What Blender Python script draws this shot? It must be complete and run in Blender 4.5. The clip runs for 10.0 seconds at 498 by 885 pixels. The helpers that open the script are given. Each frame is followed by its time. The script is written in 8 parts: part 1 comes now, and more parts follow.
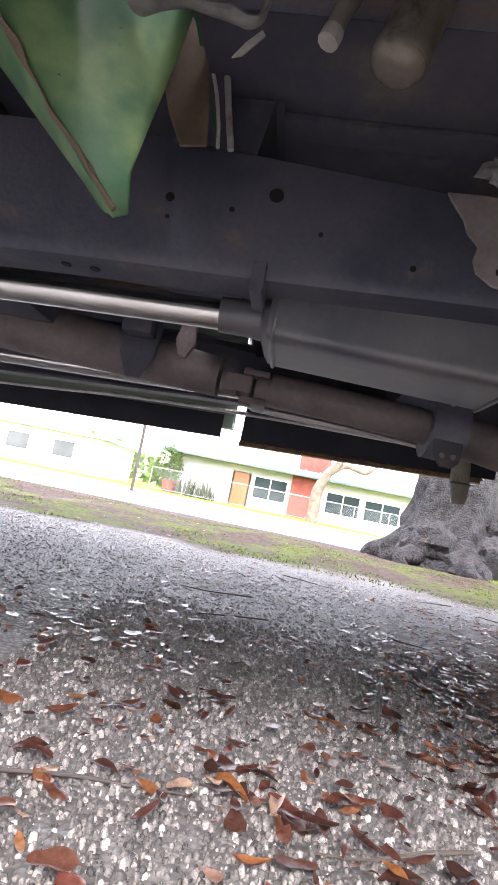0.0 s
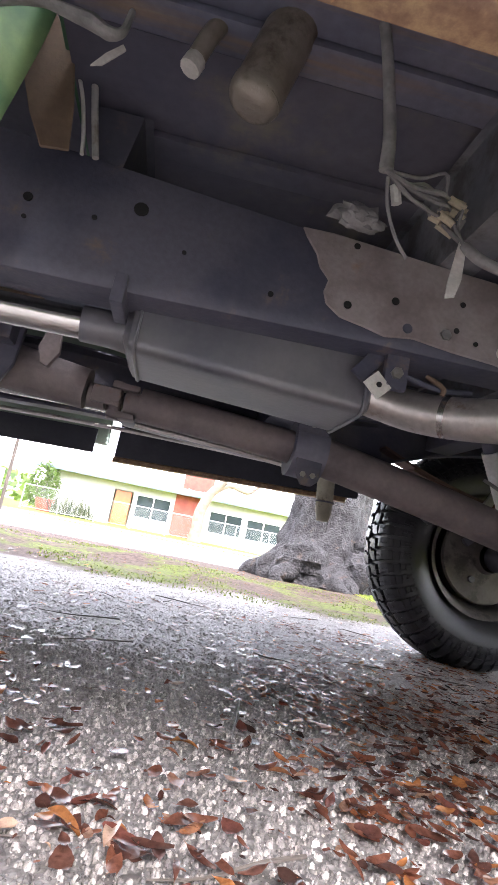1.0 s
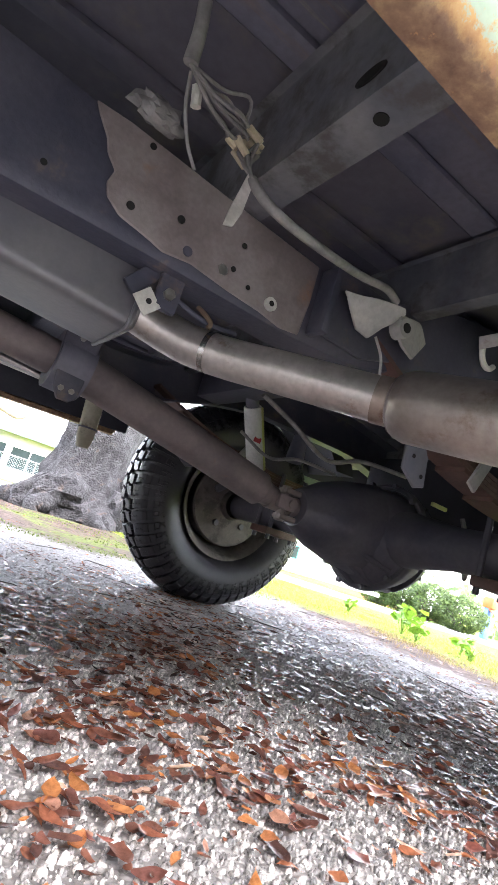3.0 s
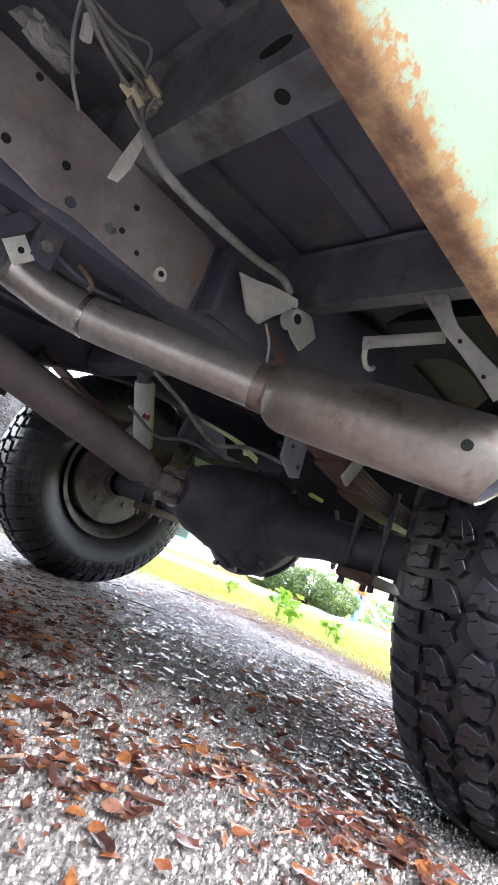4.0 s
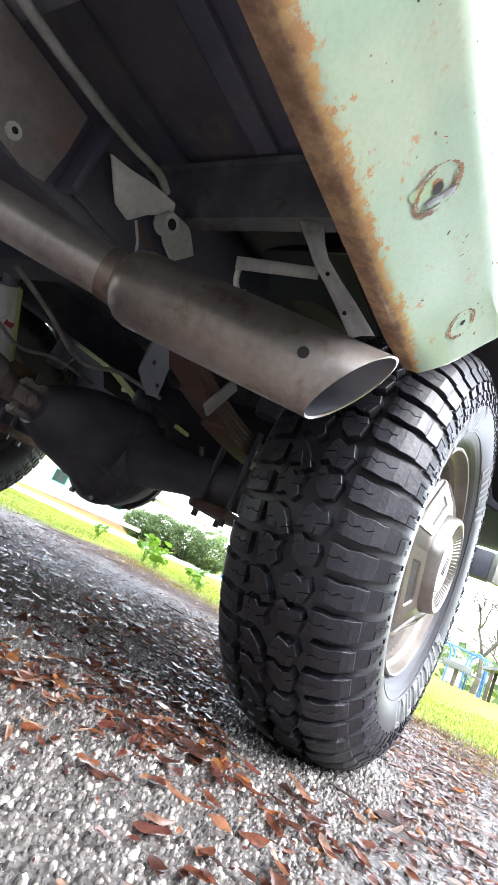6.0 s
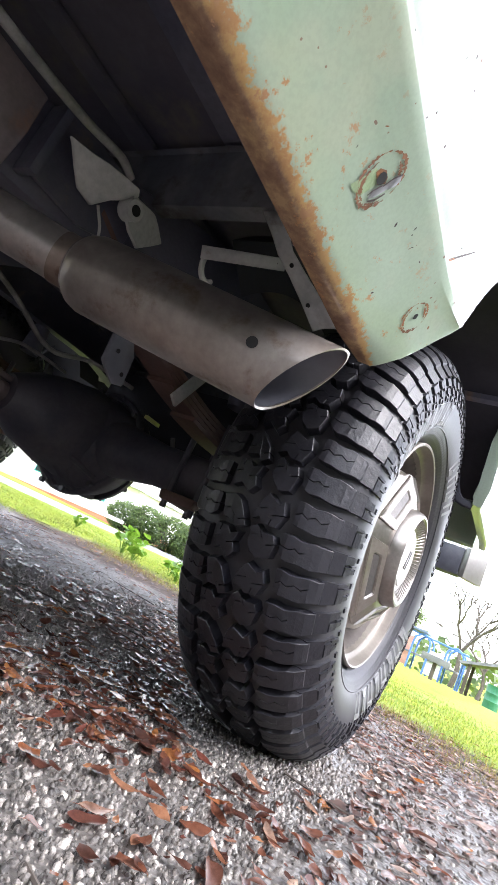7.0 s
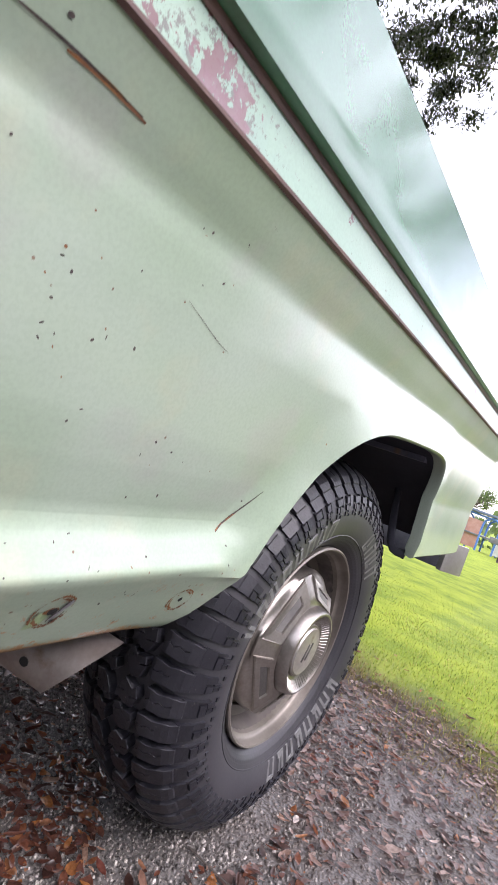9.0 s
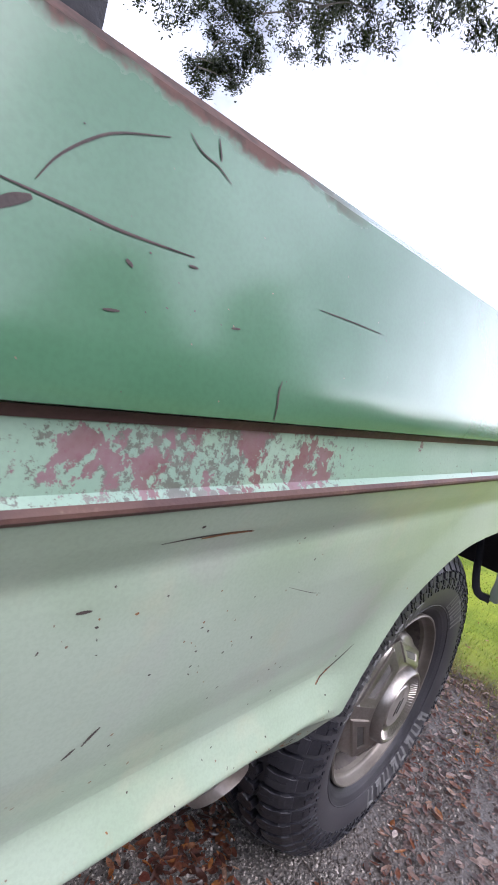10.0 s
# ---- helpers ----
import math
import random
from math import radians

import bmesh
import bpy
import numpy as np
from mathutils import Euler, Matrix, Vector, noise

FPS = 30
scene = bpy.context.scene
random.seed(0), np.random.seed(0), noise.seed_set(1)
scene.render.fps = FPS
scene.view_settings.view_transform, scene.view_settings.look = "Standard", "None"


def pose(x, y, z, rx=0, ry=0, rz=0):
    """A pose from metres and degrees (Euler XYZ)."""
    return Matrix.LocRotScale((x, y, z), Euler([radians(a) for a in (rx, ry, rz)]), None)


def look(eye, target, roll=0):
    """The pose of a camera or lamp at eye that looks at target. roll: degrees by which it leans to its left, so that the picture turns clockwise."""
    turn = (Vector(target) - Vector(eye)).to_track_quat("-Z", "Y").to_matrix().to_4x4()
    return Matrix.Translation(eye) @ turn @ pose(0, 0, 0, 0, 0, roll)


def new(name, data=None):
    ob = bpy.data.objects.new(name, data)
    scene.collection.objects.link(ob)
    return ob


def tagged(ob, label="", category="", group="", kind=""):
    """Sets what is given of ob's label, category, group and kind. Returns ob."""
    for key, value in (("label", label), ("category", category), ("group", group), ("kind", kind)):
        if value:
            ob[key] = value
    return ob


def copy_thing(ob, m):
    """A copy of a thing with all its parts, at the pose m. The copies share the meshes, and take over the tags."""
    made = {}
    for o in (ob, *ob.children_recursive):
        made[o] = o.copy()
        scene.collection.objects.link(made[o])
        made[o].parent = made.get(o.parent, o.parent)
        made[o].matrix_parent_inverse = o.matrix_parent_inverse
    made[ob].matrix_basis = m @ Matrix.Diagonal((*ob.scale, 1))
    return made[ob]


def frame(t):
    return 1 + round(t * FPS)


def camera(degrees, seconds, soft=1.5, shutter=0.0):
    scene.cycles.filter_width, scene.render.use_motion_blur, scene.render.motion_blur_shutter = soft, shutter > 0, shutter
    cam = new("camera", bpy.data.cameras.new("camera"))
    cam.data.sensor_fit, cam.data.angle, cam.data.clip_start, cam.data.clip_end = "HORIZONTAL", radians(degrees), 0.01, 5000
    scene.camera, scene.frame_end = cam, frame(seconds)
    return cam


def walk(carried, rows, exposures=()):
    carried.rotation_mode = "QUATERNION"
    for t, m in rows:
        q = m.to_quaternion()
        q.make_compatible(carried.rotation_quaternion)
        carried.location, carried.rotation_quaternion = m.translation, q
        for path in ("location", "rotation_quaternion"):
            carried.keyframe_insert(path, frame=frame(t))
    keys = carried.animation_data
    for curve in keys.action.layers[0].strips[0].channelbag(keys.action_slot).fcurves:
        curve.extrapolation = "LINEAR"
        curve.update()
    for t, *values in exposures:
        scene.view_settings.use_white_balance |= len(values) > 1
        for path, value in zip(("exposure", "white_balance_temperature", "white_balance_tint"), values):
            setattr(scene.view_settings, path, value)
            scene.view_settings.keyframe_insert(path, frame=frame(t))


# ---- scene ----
cam = camera(51.2, 10.0, shutter=0.08)
PATH = [
    (0, (0.033, 0.012, 0.279), (-0.125, 1.993, 0.501), 11.5),
    (0.5, (0.044, 0.007, 0.277), (0.062, 1.982, 0.595), 11.2),
    (1, (0.068, 0.01, 0.28), (0.324, 1.957, 0.659), 11.2),
    (1.5, (0.084, 0.011, 0.276), (0.551, 1.917, 0.659), 12.0),
    (2, (0.092, 0.012, 0.271), (0.758, 1.858, 0.652), 13.7),
    (2.5, (0.107, 0.017, 0.268), (0.966, 1.786, 0.631), 15.3),
    (2.7, (0.116, 0.018, 0.26), (1.05, 1.748, 0.626), 16.1),
    (3.8, (0.147, 0.016, 0.27), (1.438, 1.485, 0.689), 19.5),
    (4, (0.16, 0.014, 0.274), (1.5, 1.434, 0.705), 20.1),
    (4.5, (0.182, 0.005, 0.27), (1.627, 1.315, 0.714), 21.7),
    (5, (0.194, 0.002, 0.244), (1.718, 1.222, 0.677), 23.0),
    (5.5, (0.219, -0.011, 0.242), (1.804, 1.132, 0.665), 23.5),
    (5.7, (0.228, -0.018, 0.241), (1.831, 1.098, 0.672), 23.8),
    (6.8, (0.249, -0.047, 0.246), (1.898, 0.99, 0.695), 25.1),
    (7, (0.255, -0.056, 0.254), (1.909, 0.978, 0.697), 25.0),
    (7.5, (0.254, -0.082, 0.268), (1.915, 0.957, 0.67), 24.5),
    (8, (0.256, -0.113, 0.324), (1.925, 0.944, 0.633), 23.4),
    (8.5, (0.244, -0.167, 0.479), (1.918, 0.917, 0.634), 21.9),
    (9, (0.223, -0.241, 0.777), (1.879, 0.88, 0.769), 20.1),
    (9.5, (0.163, -0.251, 1.006), (1.759, 0.942, 0.825), 18.2),
    (10, (0.079, -0.2, 1.103), (1.579, 1.083, 0.78), 15.7),
]
walk(cam, [(t, look(eye, target, roll)) for t, eye, target, roll in PATH], [(0, 2.95, 6450, 16), (1, 3.4, 6450, 16), (2, 3.6, 6400, 14), (2.7, 3.65, 6350, 13), (4.5, 3.4, 6150, 11), (5.7, 3.0, 6200, 9), (7, 2.45, 6350, 12), (8, 2.05, 6450, 20), (8.5, 1.84, 6450, 21), (9, 1.54, 6450, 20), (9.5, 1.34, 6300, 21), (10, 1.14, 6150, 19)])


# ---- world, sun ----
SUN_EL, SUN_AZ = 52.0, 180.0
world = bpy.data.worlds.new("overcast_sky")
scene.world = world
world.use_nodes = True
wn, wl = world.node_tree.nodes, world.node_tree.links
wn.clear()
w_out, w_bg, w_sky = wn.new("ShaderNodeOutputWorld"), wn.new("ShaderNodeBackground"), wn.new("ShaderNodeTexSky")
w_sky.sky_type, w_sky.sun_disc = "NISHITA", False
w_sky.sun_elevation, w_sky.sun_rotation = radians(SUN_EL), radians(SUN_AZ)
w_sky.dust_density, w_sky.air_density = 1.5, 1.0
w_hs = wn.new("ShaderNodeHueSaturation")
w_hs.inputs["Saturation"].default_value = 0.30
w_tc, w_no, w_ramp, w_mul = wn.new("ShaderNodeTexCoord"), wn.new("ShaderNodeTexNoise"), wn.new("ShaderNodeValToRGB"), wn.new("ShaderNodeMixRGB")
w_no.inputs["Scale"].default_value, w_no.inputs["Detail"].default_value, w_no.inputs["Roughness"].default_value = 2.6, 5.0, 0.55
w_ramp.color_ramp.elements[0].position, w_ramp.color_ramp.elements[0].color = 0.36, (0.85, 0.88, 0.94, 1)
w_ramp.color_ramp.elements[1].position, w_ramp.color_ramp.elements[1].color = 0.60, (2.5, 2.45, 2.45, 1)
w_mul.blend_type, w_mul.inputs[0].default_value = "MULTIPLY", 1.0
wl.new(w_sky.outputs[0], w_hs.inputs["Color"])
wl.new(w_tc.outputs["Generated"], w_no.inputs["Vector"])
wl.new(w_no.outputs["Fac"], w_ramp.inputs[0])
wl.new(w_hs.outputs[0], w_mul.inputs[1])
wl.new(w_ramp.outputs[0], w_mul.inputs[2])
wl.new(w_mul.outputs[0], w_bg.inputs[0])
w_bg.inputs[1].default_value = 0.15
wl.new(w_bg.outputs[0], w_out.inputs[0])
sun = new("sun", bpy.data.lights.new("sun", "SUN"))
sun.data.energy, sun.data.angle, sun.data.color = 0.35, radians(40), (1.0, 0.98, 0.96)
sun.matrix_world = look((0, -4, 12), (0, -4 + 12 / math.tan(radians(SUN_EL)) , 0))


# ---- materials ----
def ramp(nt, fac, stops):
    r = nt.nodes.new("ShaderNodeValToRGB")
    while len(r.color_ramp.elements) < len(stops):
        r.color_ramp.elements.new(0.5)
    for e, (p, c) in zip(r.color_ramp.elements, stops):
        e.position = p
        e.color = (*c, 1) if len(c) == 3 else c
    nt.links.new(fac, r.inputs[0])
    return r.outputs[0]


def tex(nt, vec, scale, detail=4.0, rough=0.55, kind="noise"):
    n = nt.nodes.new("ShaderNodeTexNoise" if kind == "noise" else "ShaderNodeTexVoronoi")
    n.inputs["Scale"].default_value = scale
    if kind == "noise":
        n.inputs["Detail"].default_value, n.inputs["Roughness"].default_value = detail, rough
    nt.links.new(vec, n.inputs["Vector"])
    return n.outputs["Fac"] if kind == "noise" else n.outputs["Distance"]


def mix(nt, fac, a, b, mode="MIX"):
    m = nt.nodes.new("ShaderNodeMixRGB")
    m.blend_type = mode
    for sock, v in zip(m.inputs, (fac, a, b)):
        if isinstance(v, (int, float)):
            sock.default_value = v
        elif isinstance(v, tuple):
            sock.default_value = (*v, 1) if len(v) == 3 else v
        else:
            nt.links.new(v, sock)
    return m.outputs[0]


def calc(nt, op, a, b=0.0, clamp=False):
    m = nt.nodes.new("ShaderNodeMath")
    m.operation, m.use_clamp = op, clamp
    for sock, v in zip(m.inputs, (a, b)):
        if isinstance(v, (int, float)):
            sock.default_value = v
        else:
            nt.links.new(v, sock)
    return m.outputs[0]


def smooth(nt, value, lo, hi):
    m = nt.nodes.new("ShaderNodeMapRange")
    m.interpolation_type = "SMOOTHSTEP"
    m.inputs[1].default_value, m.inputs[2].default_value = lo, hi
    nt.links.new(value, m.inputs[0])
    return m.outputs[0]


def start(name, rough=0.5, metal=0.0):
    m = bpy.data.materials.new(name)
    m.use_nodes = True
    nt = m.node_tree
    b = nt.nodes["Principled BSDF"]
    b.inputs["Roughness"].default_value, b.inputs["Metallic"].default_value = rough, metal
    pos = nt.nodes.new("ShaderNodeNewGeometry").outputs["Position"]
    return m, nt, b, pos


def bump(nt, b, height, strength=0.3, dist=0.01, chain=None):
    n = nt.nodes.new("ShaderNodeBump")
    n.inputs["Strength"].default_value, n.inputs["Distance"].default_value = strength, dist
    nt.links.new(height, n.inputs["Height"])
    if chain is not None:
        nt.links.new(chain, n.inputs["Normal"])
    nt.links.new(n.outputs[0], b.inputs["Normal"])
    return n.outputs[0]


def surf(name, c1, c2, big=6.0, fine=90.0, rough=(0.4, 0.7), metal=0.0, grain=0.25, relief=0.25, dist=0.003, spot=None, spot_at=(0.6, 0.68), spot_scale=14.0, vary=0.0):
    """Two-scale surface: large patches c1-c2, fine grain, optional spots of a third colour."""
    m, nt, b, pos = start(name, rough[0], metal)
    n1, n2 = tex(nt, pos, big), tex(nt, pos, fine, 3.0)
    col = mix(nt, smooth(nt, n1, 0.35, 0.65), c1, c2)
    col = mix(nt, grain, col, ramp(nt, n2, [(0.3, (0.35, 0.35, 0.35)), (0.7, (1.0, 1.0, 1.0))]), "MULTIPLY")
    if spot:
        s = tex(nt, pos, spot_scale, 6.0, 0.65)
        col = mix(nt, smooth(nt, s, *spot_at), col, spot)
    if vary:
        info = nt.nodes.new("ShaderNodeObjectInfo")
        k = ramp(nt, info.outputs["Random"], [(0.0, (1 - vary,) * 3), (1.0, (1 + vary,) * 3)])
        col = mix(nt, 1.0, col, k, "MULTIPLY")
    nt.links.new(col, b.inputs["Base Color"])
    nt.links.new(calc(nt, "ADD", calc(nt, "MULTIPLY", n1, rough[1] - rough[0]), rough[0]), b.inputs["Roughness"])
    bump(nt, b, n2, relief, dist)
    return m


M_FRAME = surf("frame_black_paint", (0.056, 0.059, 0.089), (0.104, 0.102, 0.132), 7, 120, (0.42, 0.66), spot=(0.16, 0.12, 0.10), spot_at=(0.58, 0.74))
M_PLATE = surf("rusty_brown_plate", (0.30, 0.262, 0.262), (0.20, 0.163, 0.163), 11, 140, (0.45, 0.7), spot=(0.30, 0.165, 0.10), spot_at=(0.56, 0.75), spot_scale=9)
M_BLACK = surf("dusty_black_underbody", (0.105, 0.11, 0.152), (0.17, 0.168, 0.208), 5, 70, (0.55, 0.8))
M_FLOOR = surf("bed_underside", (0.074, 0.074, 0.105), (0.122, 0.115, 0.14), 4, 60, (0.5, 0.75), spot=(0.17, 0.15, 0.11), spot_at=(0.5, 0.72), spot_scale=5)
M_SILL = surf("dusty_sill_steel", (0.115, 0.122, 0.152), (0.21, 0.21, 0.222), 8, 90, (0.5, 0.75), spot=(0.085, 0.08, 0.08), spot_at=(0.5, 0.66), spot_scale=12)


def streaked(name, c1, c2, streak):
    """Sheet steel with rusty and pale streaks along the truck."""
    m, nt, b, pos = start(name, 0.65)
    mp = nt.nodes.new("ShaderNodeMapping")
    mp.inputs["Scale"].default_value = (1.6, 21.0, 6.0)
    nt.links.new(pos, mp.inputs["Vector"])
    n1, n2, n3 = tex(nt, pos, 5.0), tex(nt, mp.outputs[0], 1.0, 6.0, 0.65), tex(nt, pos, 90.0, 4.0)
    col = mix(nt, smooth(nt, n1, 0.35, 0.65), c1, c2)
    col = mix(nt, calc(nt, "MULTIPLY", smooth(nt, n2, 0.52, 0.68), 0.8), col, streak)
    col = mix(nt, calc(nt, "MULTIPLY", smooth(nt, tex(nt, mp.outputs[0], 2.3, 4.0, 0.6), 0.60, 0.70), 0.6), col, (0.26, 0.25, 0.20))
    col = mix(nt, 0.3, col, ramp(nt, n3, [(0.3, (0.35, 0.35, 0.35)), (0.7, (1.0, 1.0, 1.0))]), "MULTIPLY")
    nt.links.new(col, b.inputs["Base Color"])
    bump(nt, b, n2, 0.2, 0.003)
    return m


# paler than M_FLOOR: the stronger light on the outer strips is in the colour
M_OUTER = streaked("lightened_outer_underside", (0.125, 0.13, 0.182), (0.185, 0.18, 0.222), (0.24, 0.165, 0.11))
M_GREYC = surf("grey_cast_metal", (0.40, 0.40, 0.39), (0.54, 0.53, 0.51), 12, 120, (0.5, 0.75), spot=(0.21, 0.17, 0.14), spot_at=(0.55, 0.72))
# a darker steel than M_SILL, for the front sill alone
M_FRONT_SILL = surf("dark_front_sill", (0.046, 0.048, 0.068), (0.085, 0.083, 0.104), 7, 90, (0.5, 0.75), spot=(0.12, 0.095, 0.08), spot_at=(0.6, 0.75))
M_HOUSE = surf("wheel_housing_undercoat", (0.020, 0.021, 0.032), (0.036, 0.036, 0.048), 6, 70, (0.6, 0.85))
M_MUFF = surf("muffler_steel", (0.128, 0.132, 0.158), (0.20, 0.196, 0.208), 6, 110, (0.34, 0.52), 0.3, 0.15, 0.12)
M_STEEL = surf("exhaust_steel", (0.50, 0.465, 0.44), (0.66, 0.625, 0.59), 8, 100, (0.24, 0.44), 0.75, 0.3, 0.08, spot=(0.28, 0.205, 0.155), spot_at=(0.56, 0.75), spot_scale=26)
M_TIP = surf("heat_browned_tip_steel", (0.33, 0.29, 0.265), (0.47, 0.425, 0.39), 8, 100, (0.26, 0.46), 0.75, 0.3, 0.08, spot=(0.2, 0.14, 0.105), spot_at=(0.5, 0.72), spot_scale=22)
M_POLISH = surf("polished_pipe", (0.62, 0.60, 0.57), (0.72, 0.7, 0.68), 8, 90, (0.18, 0.3), 1.0, 0.1, 0.04)
M_SHAFT = surf("driveshaft_brown", (0.22, 0.182, 0.178), (0.152, 0.128, 0.13), 9, 100, (0.5, 0.72), spot=(0.2, 0.13, 0.10))
M_LEAFSPR = surf("spring_red_oxide", (0.14, 0.075, 0.06), (0.10, 0.06, 0.052), 12, 120, (0.55, 0.75))
M_AXLE = surf("greasy_axle", (0.072, 0.074, 0.098), (0.122, 0.116, 0.134), 8, 80, (0.4, 0.65))
M_WHITE = surf("white_shock_paint", (0.72, 0.72, 0.70), (0.6, 0.6, 0.58), 12, 120, (0.4, 0.5))
M_RED = surf("red_decal", (0.5, 0.05, 0.07), (0.4, 0.05, 0.06), 12, 120, (0.4, 0.5))
M_YELLOW = surf("yellow_paint", (0.55, 0.60, 0.18), (0.5, 0.5, 0.2), 12, 120, (0.45, 0.6))
M_WIRE = surf("dusty_wire", (0.19, 0.185, 0.185), (0.30, 0.29, 0.285), 30, 200, (0.5, 0.7))
M_CONN = surf("wire_connector", (0.62, 0.54, 0.38), (0.45, 0.39, 0.29), 40, 200, (0.4, 0.6), spot=(0.2, 0.16, 0.12))
M_TAPE = surf("tape_flag", (0.62, 0.60, 0.56), (0.46, 0.44, 0.41), 40, 200, (0.5, 0.7))
M_TAG = surf("zinc_tag", (0.80, 0.79, 0.74), (0.7, 0.69, 0.64), 20, 200, (0.3, 0.45), 0.2)
M_BOLT = surf("worn_bolt", (0.45, 0.44, 0.43), (0.3, 0.28, 0.26), 40, 200, (0.3, 0.5), 0.8)
# near-black of flat discs laid over holes: their inner darkness is painted
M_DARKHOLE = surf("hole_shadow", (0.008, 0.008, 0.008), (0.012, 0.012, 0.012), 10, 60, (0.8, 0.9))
M_RUSTPIPE = surf("weathered_filler_tube", (0.21, 0.175, 0.14), (0.32, 0.28, 0.24), 16, 120, (0.35, 0.55), 0.3, spot=(0.09, 0.058, 0.04), spot_at=(0.5, 0.7), spot_scale=18)
M_TAN = surf("tan_primer", (0.23, 0.16, 0.11), (0.17, 0.12, 0.085), 10, 100, (0.6, 0.8))
M_DRUM = surf("dusty_drum_iron", (0.10, 0.087, 0.08), (0.155, 0.135, 0.12), 12, 90, (0.5, 0.75), 0.2, spot=(0.055, 0.046, 0.044), spot_at=(0.5, 0.65), spot_scale=16)
M_MOUNT = surf("cream_rubber_mount", (0.42, 0.39, 0.31), (0.32, 0.29, 0.22), 14, 120, (0.5, 0.7), spot=(0.14, 0.12, 0.09), spot_at=(0.55, 0.7), spot_scale=30)
M_STAIN = surf("heat_stained_steel", (0.27, 0.215, 0.18), (0.36, 0.30, 0.26), 14, 120, (0.35, 0.55), 0.7, 0.3, 0.1, spot=(0.16, 0.10, 0.075), spot_at=(0.5, 0.7), spot_scale=30)
M_RING = surf("orange_rust_ring", (0.25, 0.105, 0.032), (0.14, 0.055, 0.024), 60, 200, (0.6, 0.8))
M_RUBBER = surf("tyre_rubber", (0.0140, 0.0140, 0.0198), (0.0255, 0.025, 0.032), 8, 130, (0.30, 0.58), 0.0, 0.45, 0.5, 0.0018, spot=(0.085, 0.075, 0.07), spot_at=(0.66, 0.72), spot_scale=60)
M_SIDE = surf("sidewall_rubber", (0.034, 0.0335, 0.040), (0.052, 0.050, 0.057), 9, 150, (0.38, 0.57), 0.0, 0.25, 0.15, 0.001)
M_LETTER = surf("raised_sidewall_mark", (0.13, 0.13, 0.132), (0.18, 0.18, 0.18), 20, 150, (0.45, 0.6), 0.0, 0.2, 0.1)
M_RIM = surf("silver_rim_paint", (0.16, 0.14, 0.12), (0.228, 0.204, 0.178), 10, 120, (0.38, 0.52), 0.45, 0.2, 0.08, spot=(0.2, 0.16, 0.13), spot_at=(0.62, 0.8))
M_CAP = surf("brushed_hubcap", (0.30, 0.272, 0.246), (0.375, 0.345, 0.318), 14, 160, (0.24, 0.4), 0.9, 0.25, 0.1, 0.001, spot=(0.3, 0.26, 0.22), spot_at=(0.6, 0.8), spot_scale=30)
M_SLOT = surf("dark_slot_paint", (0.09, 0.085, 0.08), (0.13, 0.12, 0.115), 30, 150, (0.45, 0.6), 0.3)
M_BUMPER = surf("brushed_bumper_steel", (0.36, 0.345, 0.335), (0.43, 0.415, 0.405), 10, 90, (0.35, 0.5), 0.6, 0.15, 0.08)
# the greenish reflection on the bare patch is put into this colour
M_GREEN_PATCH = surf("green_reflection_tint", (0.24, 0.325, 0.175), (0.29, 0.365, 0.21), 30, 150, (0.4, 0.55))
M_SCRATCH = surf("bare_scratch", (0.036, 0.026, 0.024), (0.065, 0.047, 0.042), 60, 200, (0.6, 0.8))
M_TRIMLINE = surf("oxide_trim_line", (0.065, 0.028, 0.025), (0.11, 0.055, 0.042), 14, 120, (0.5, 0.7), spot=(0.20, 0.15, 0.09), spot_at=(0.6, 0.7))


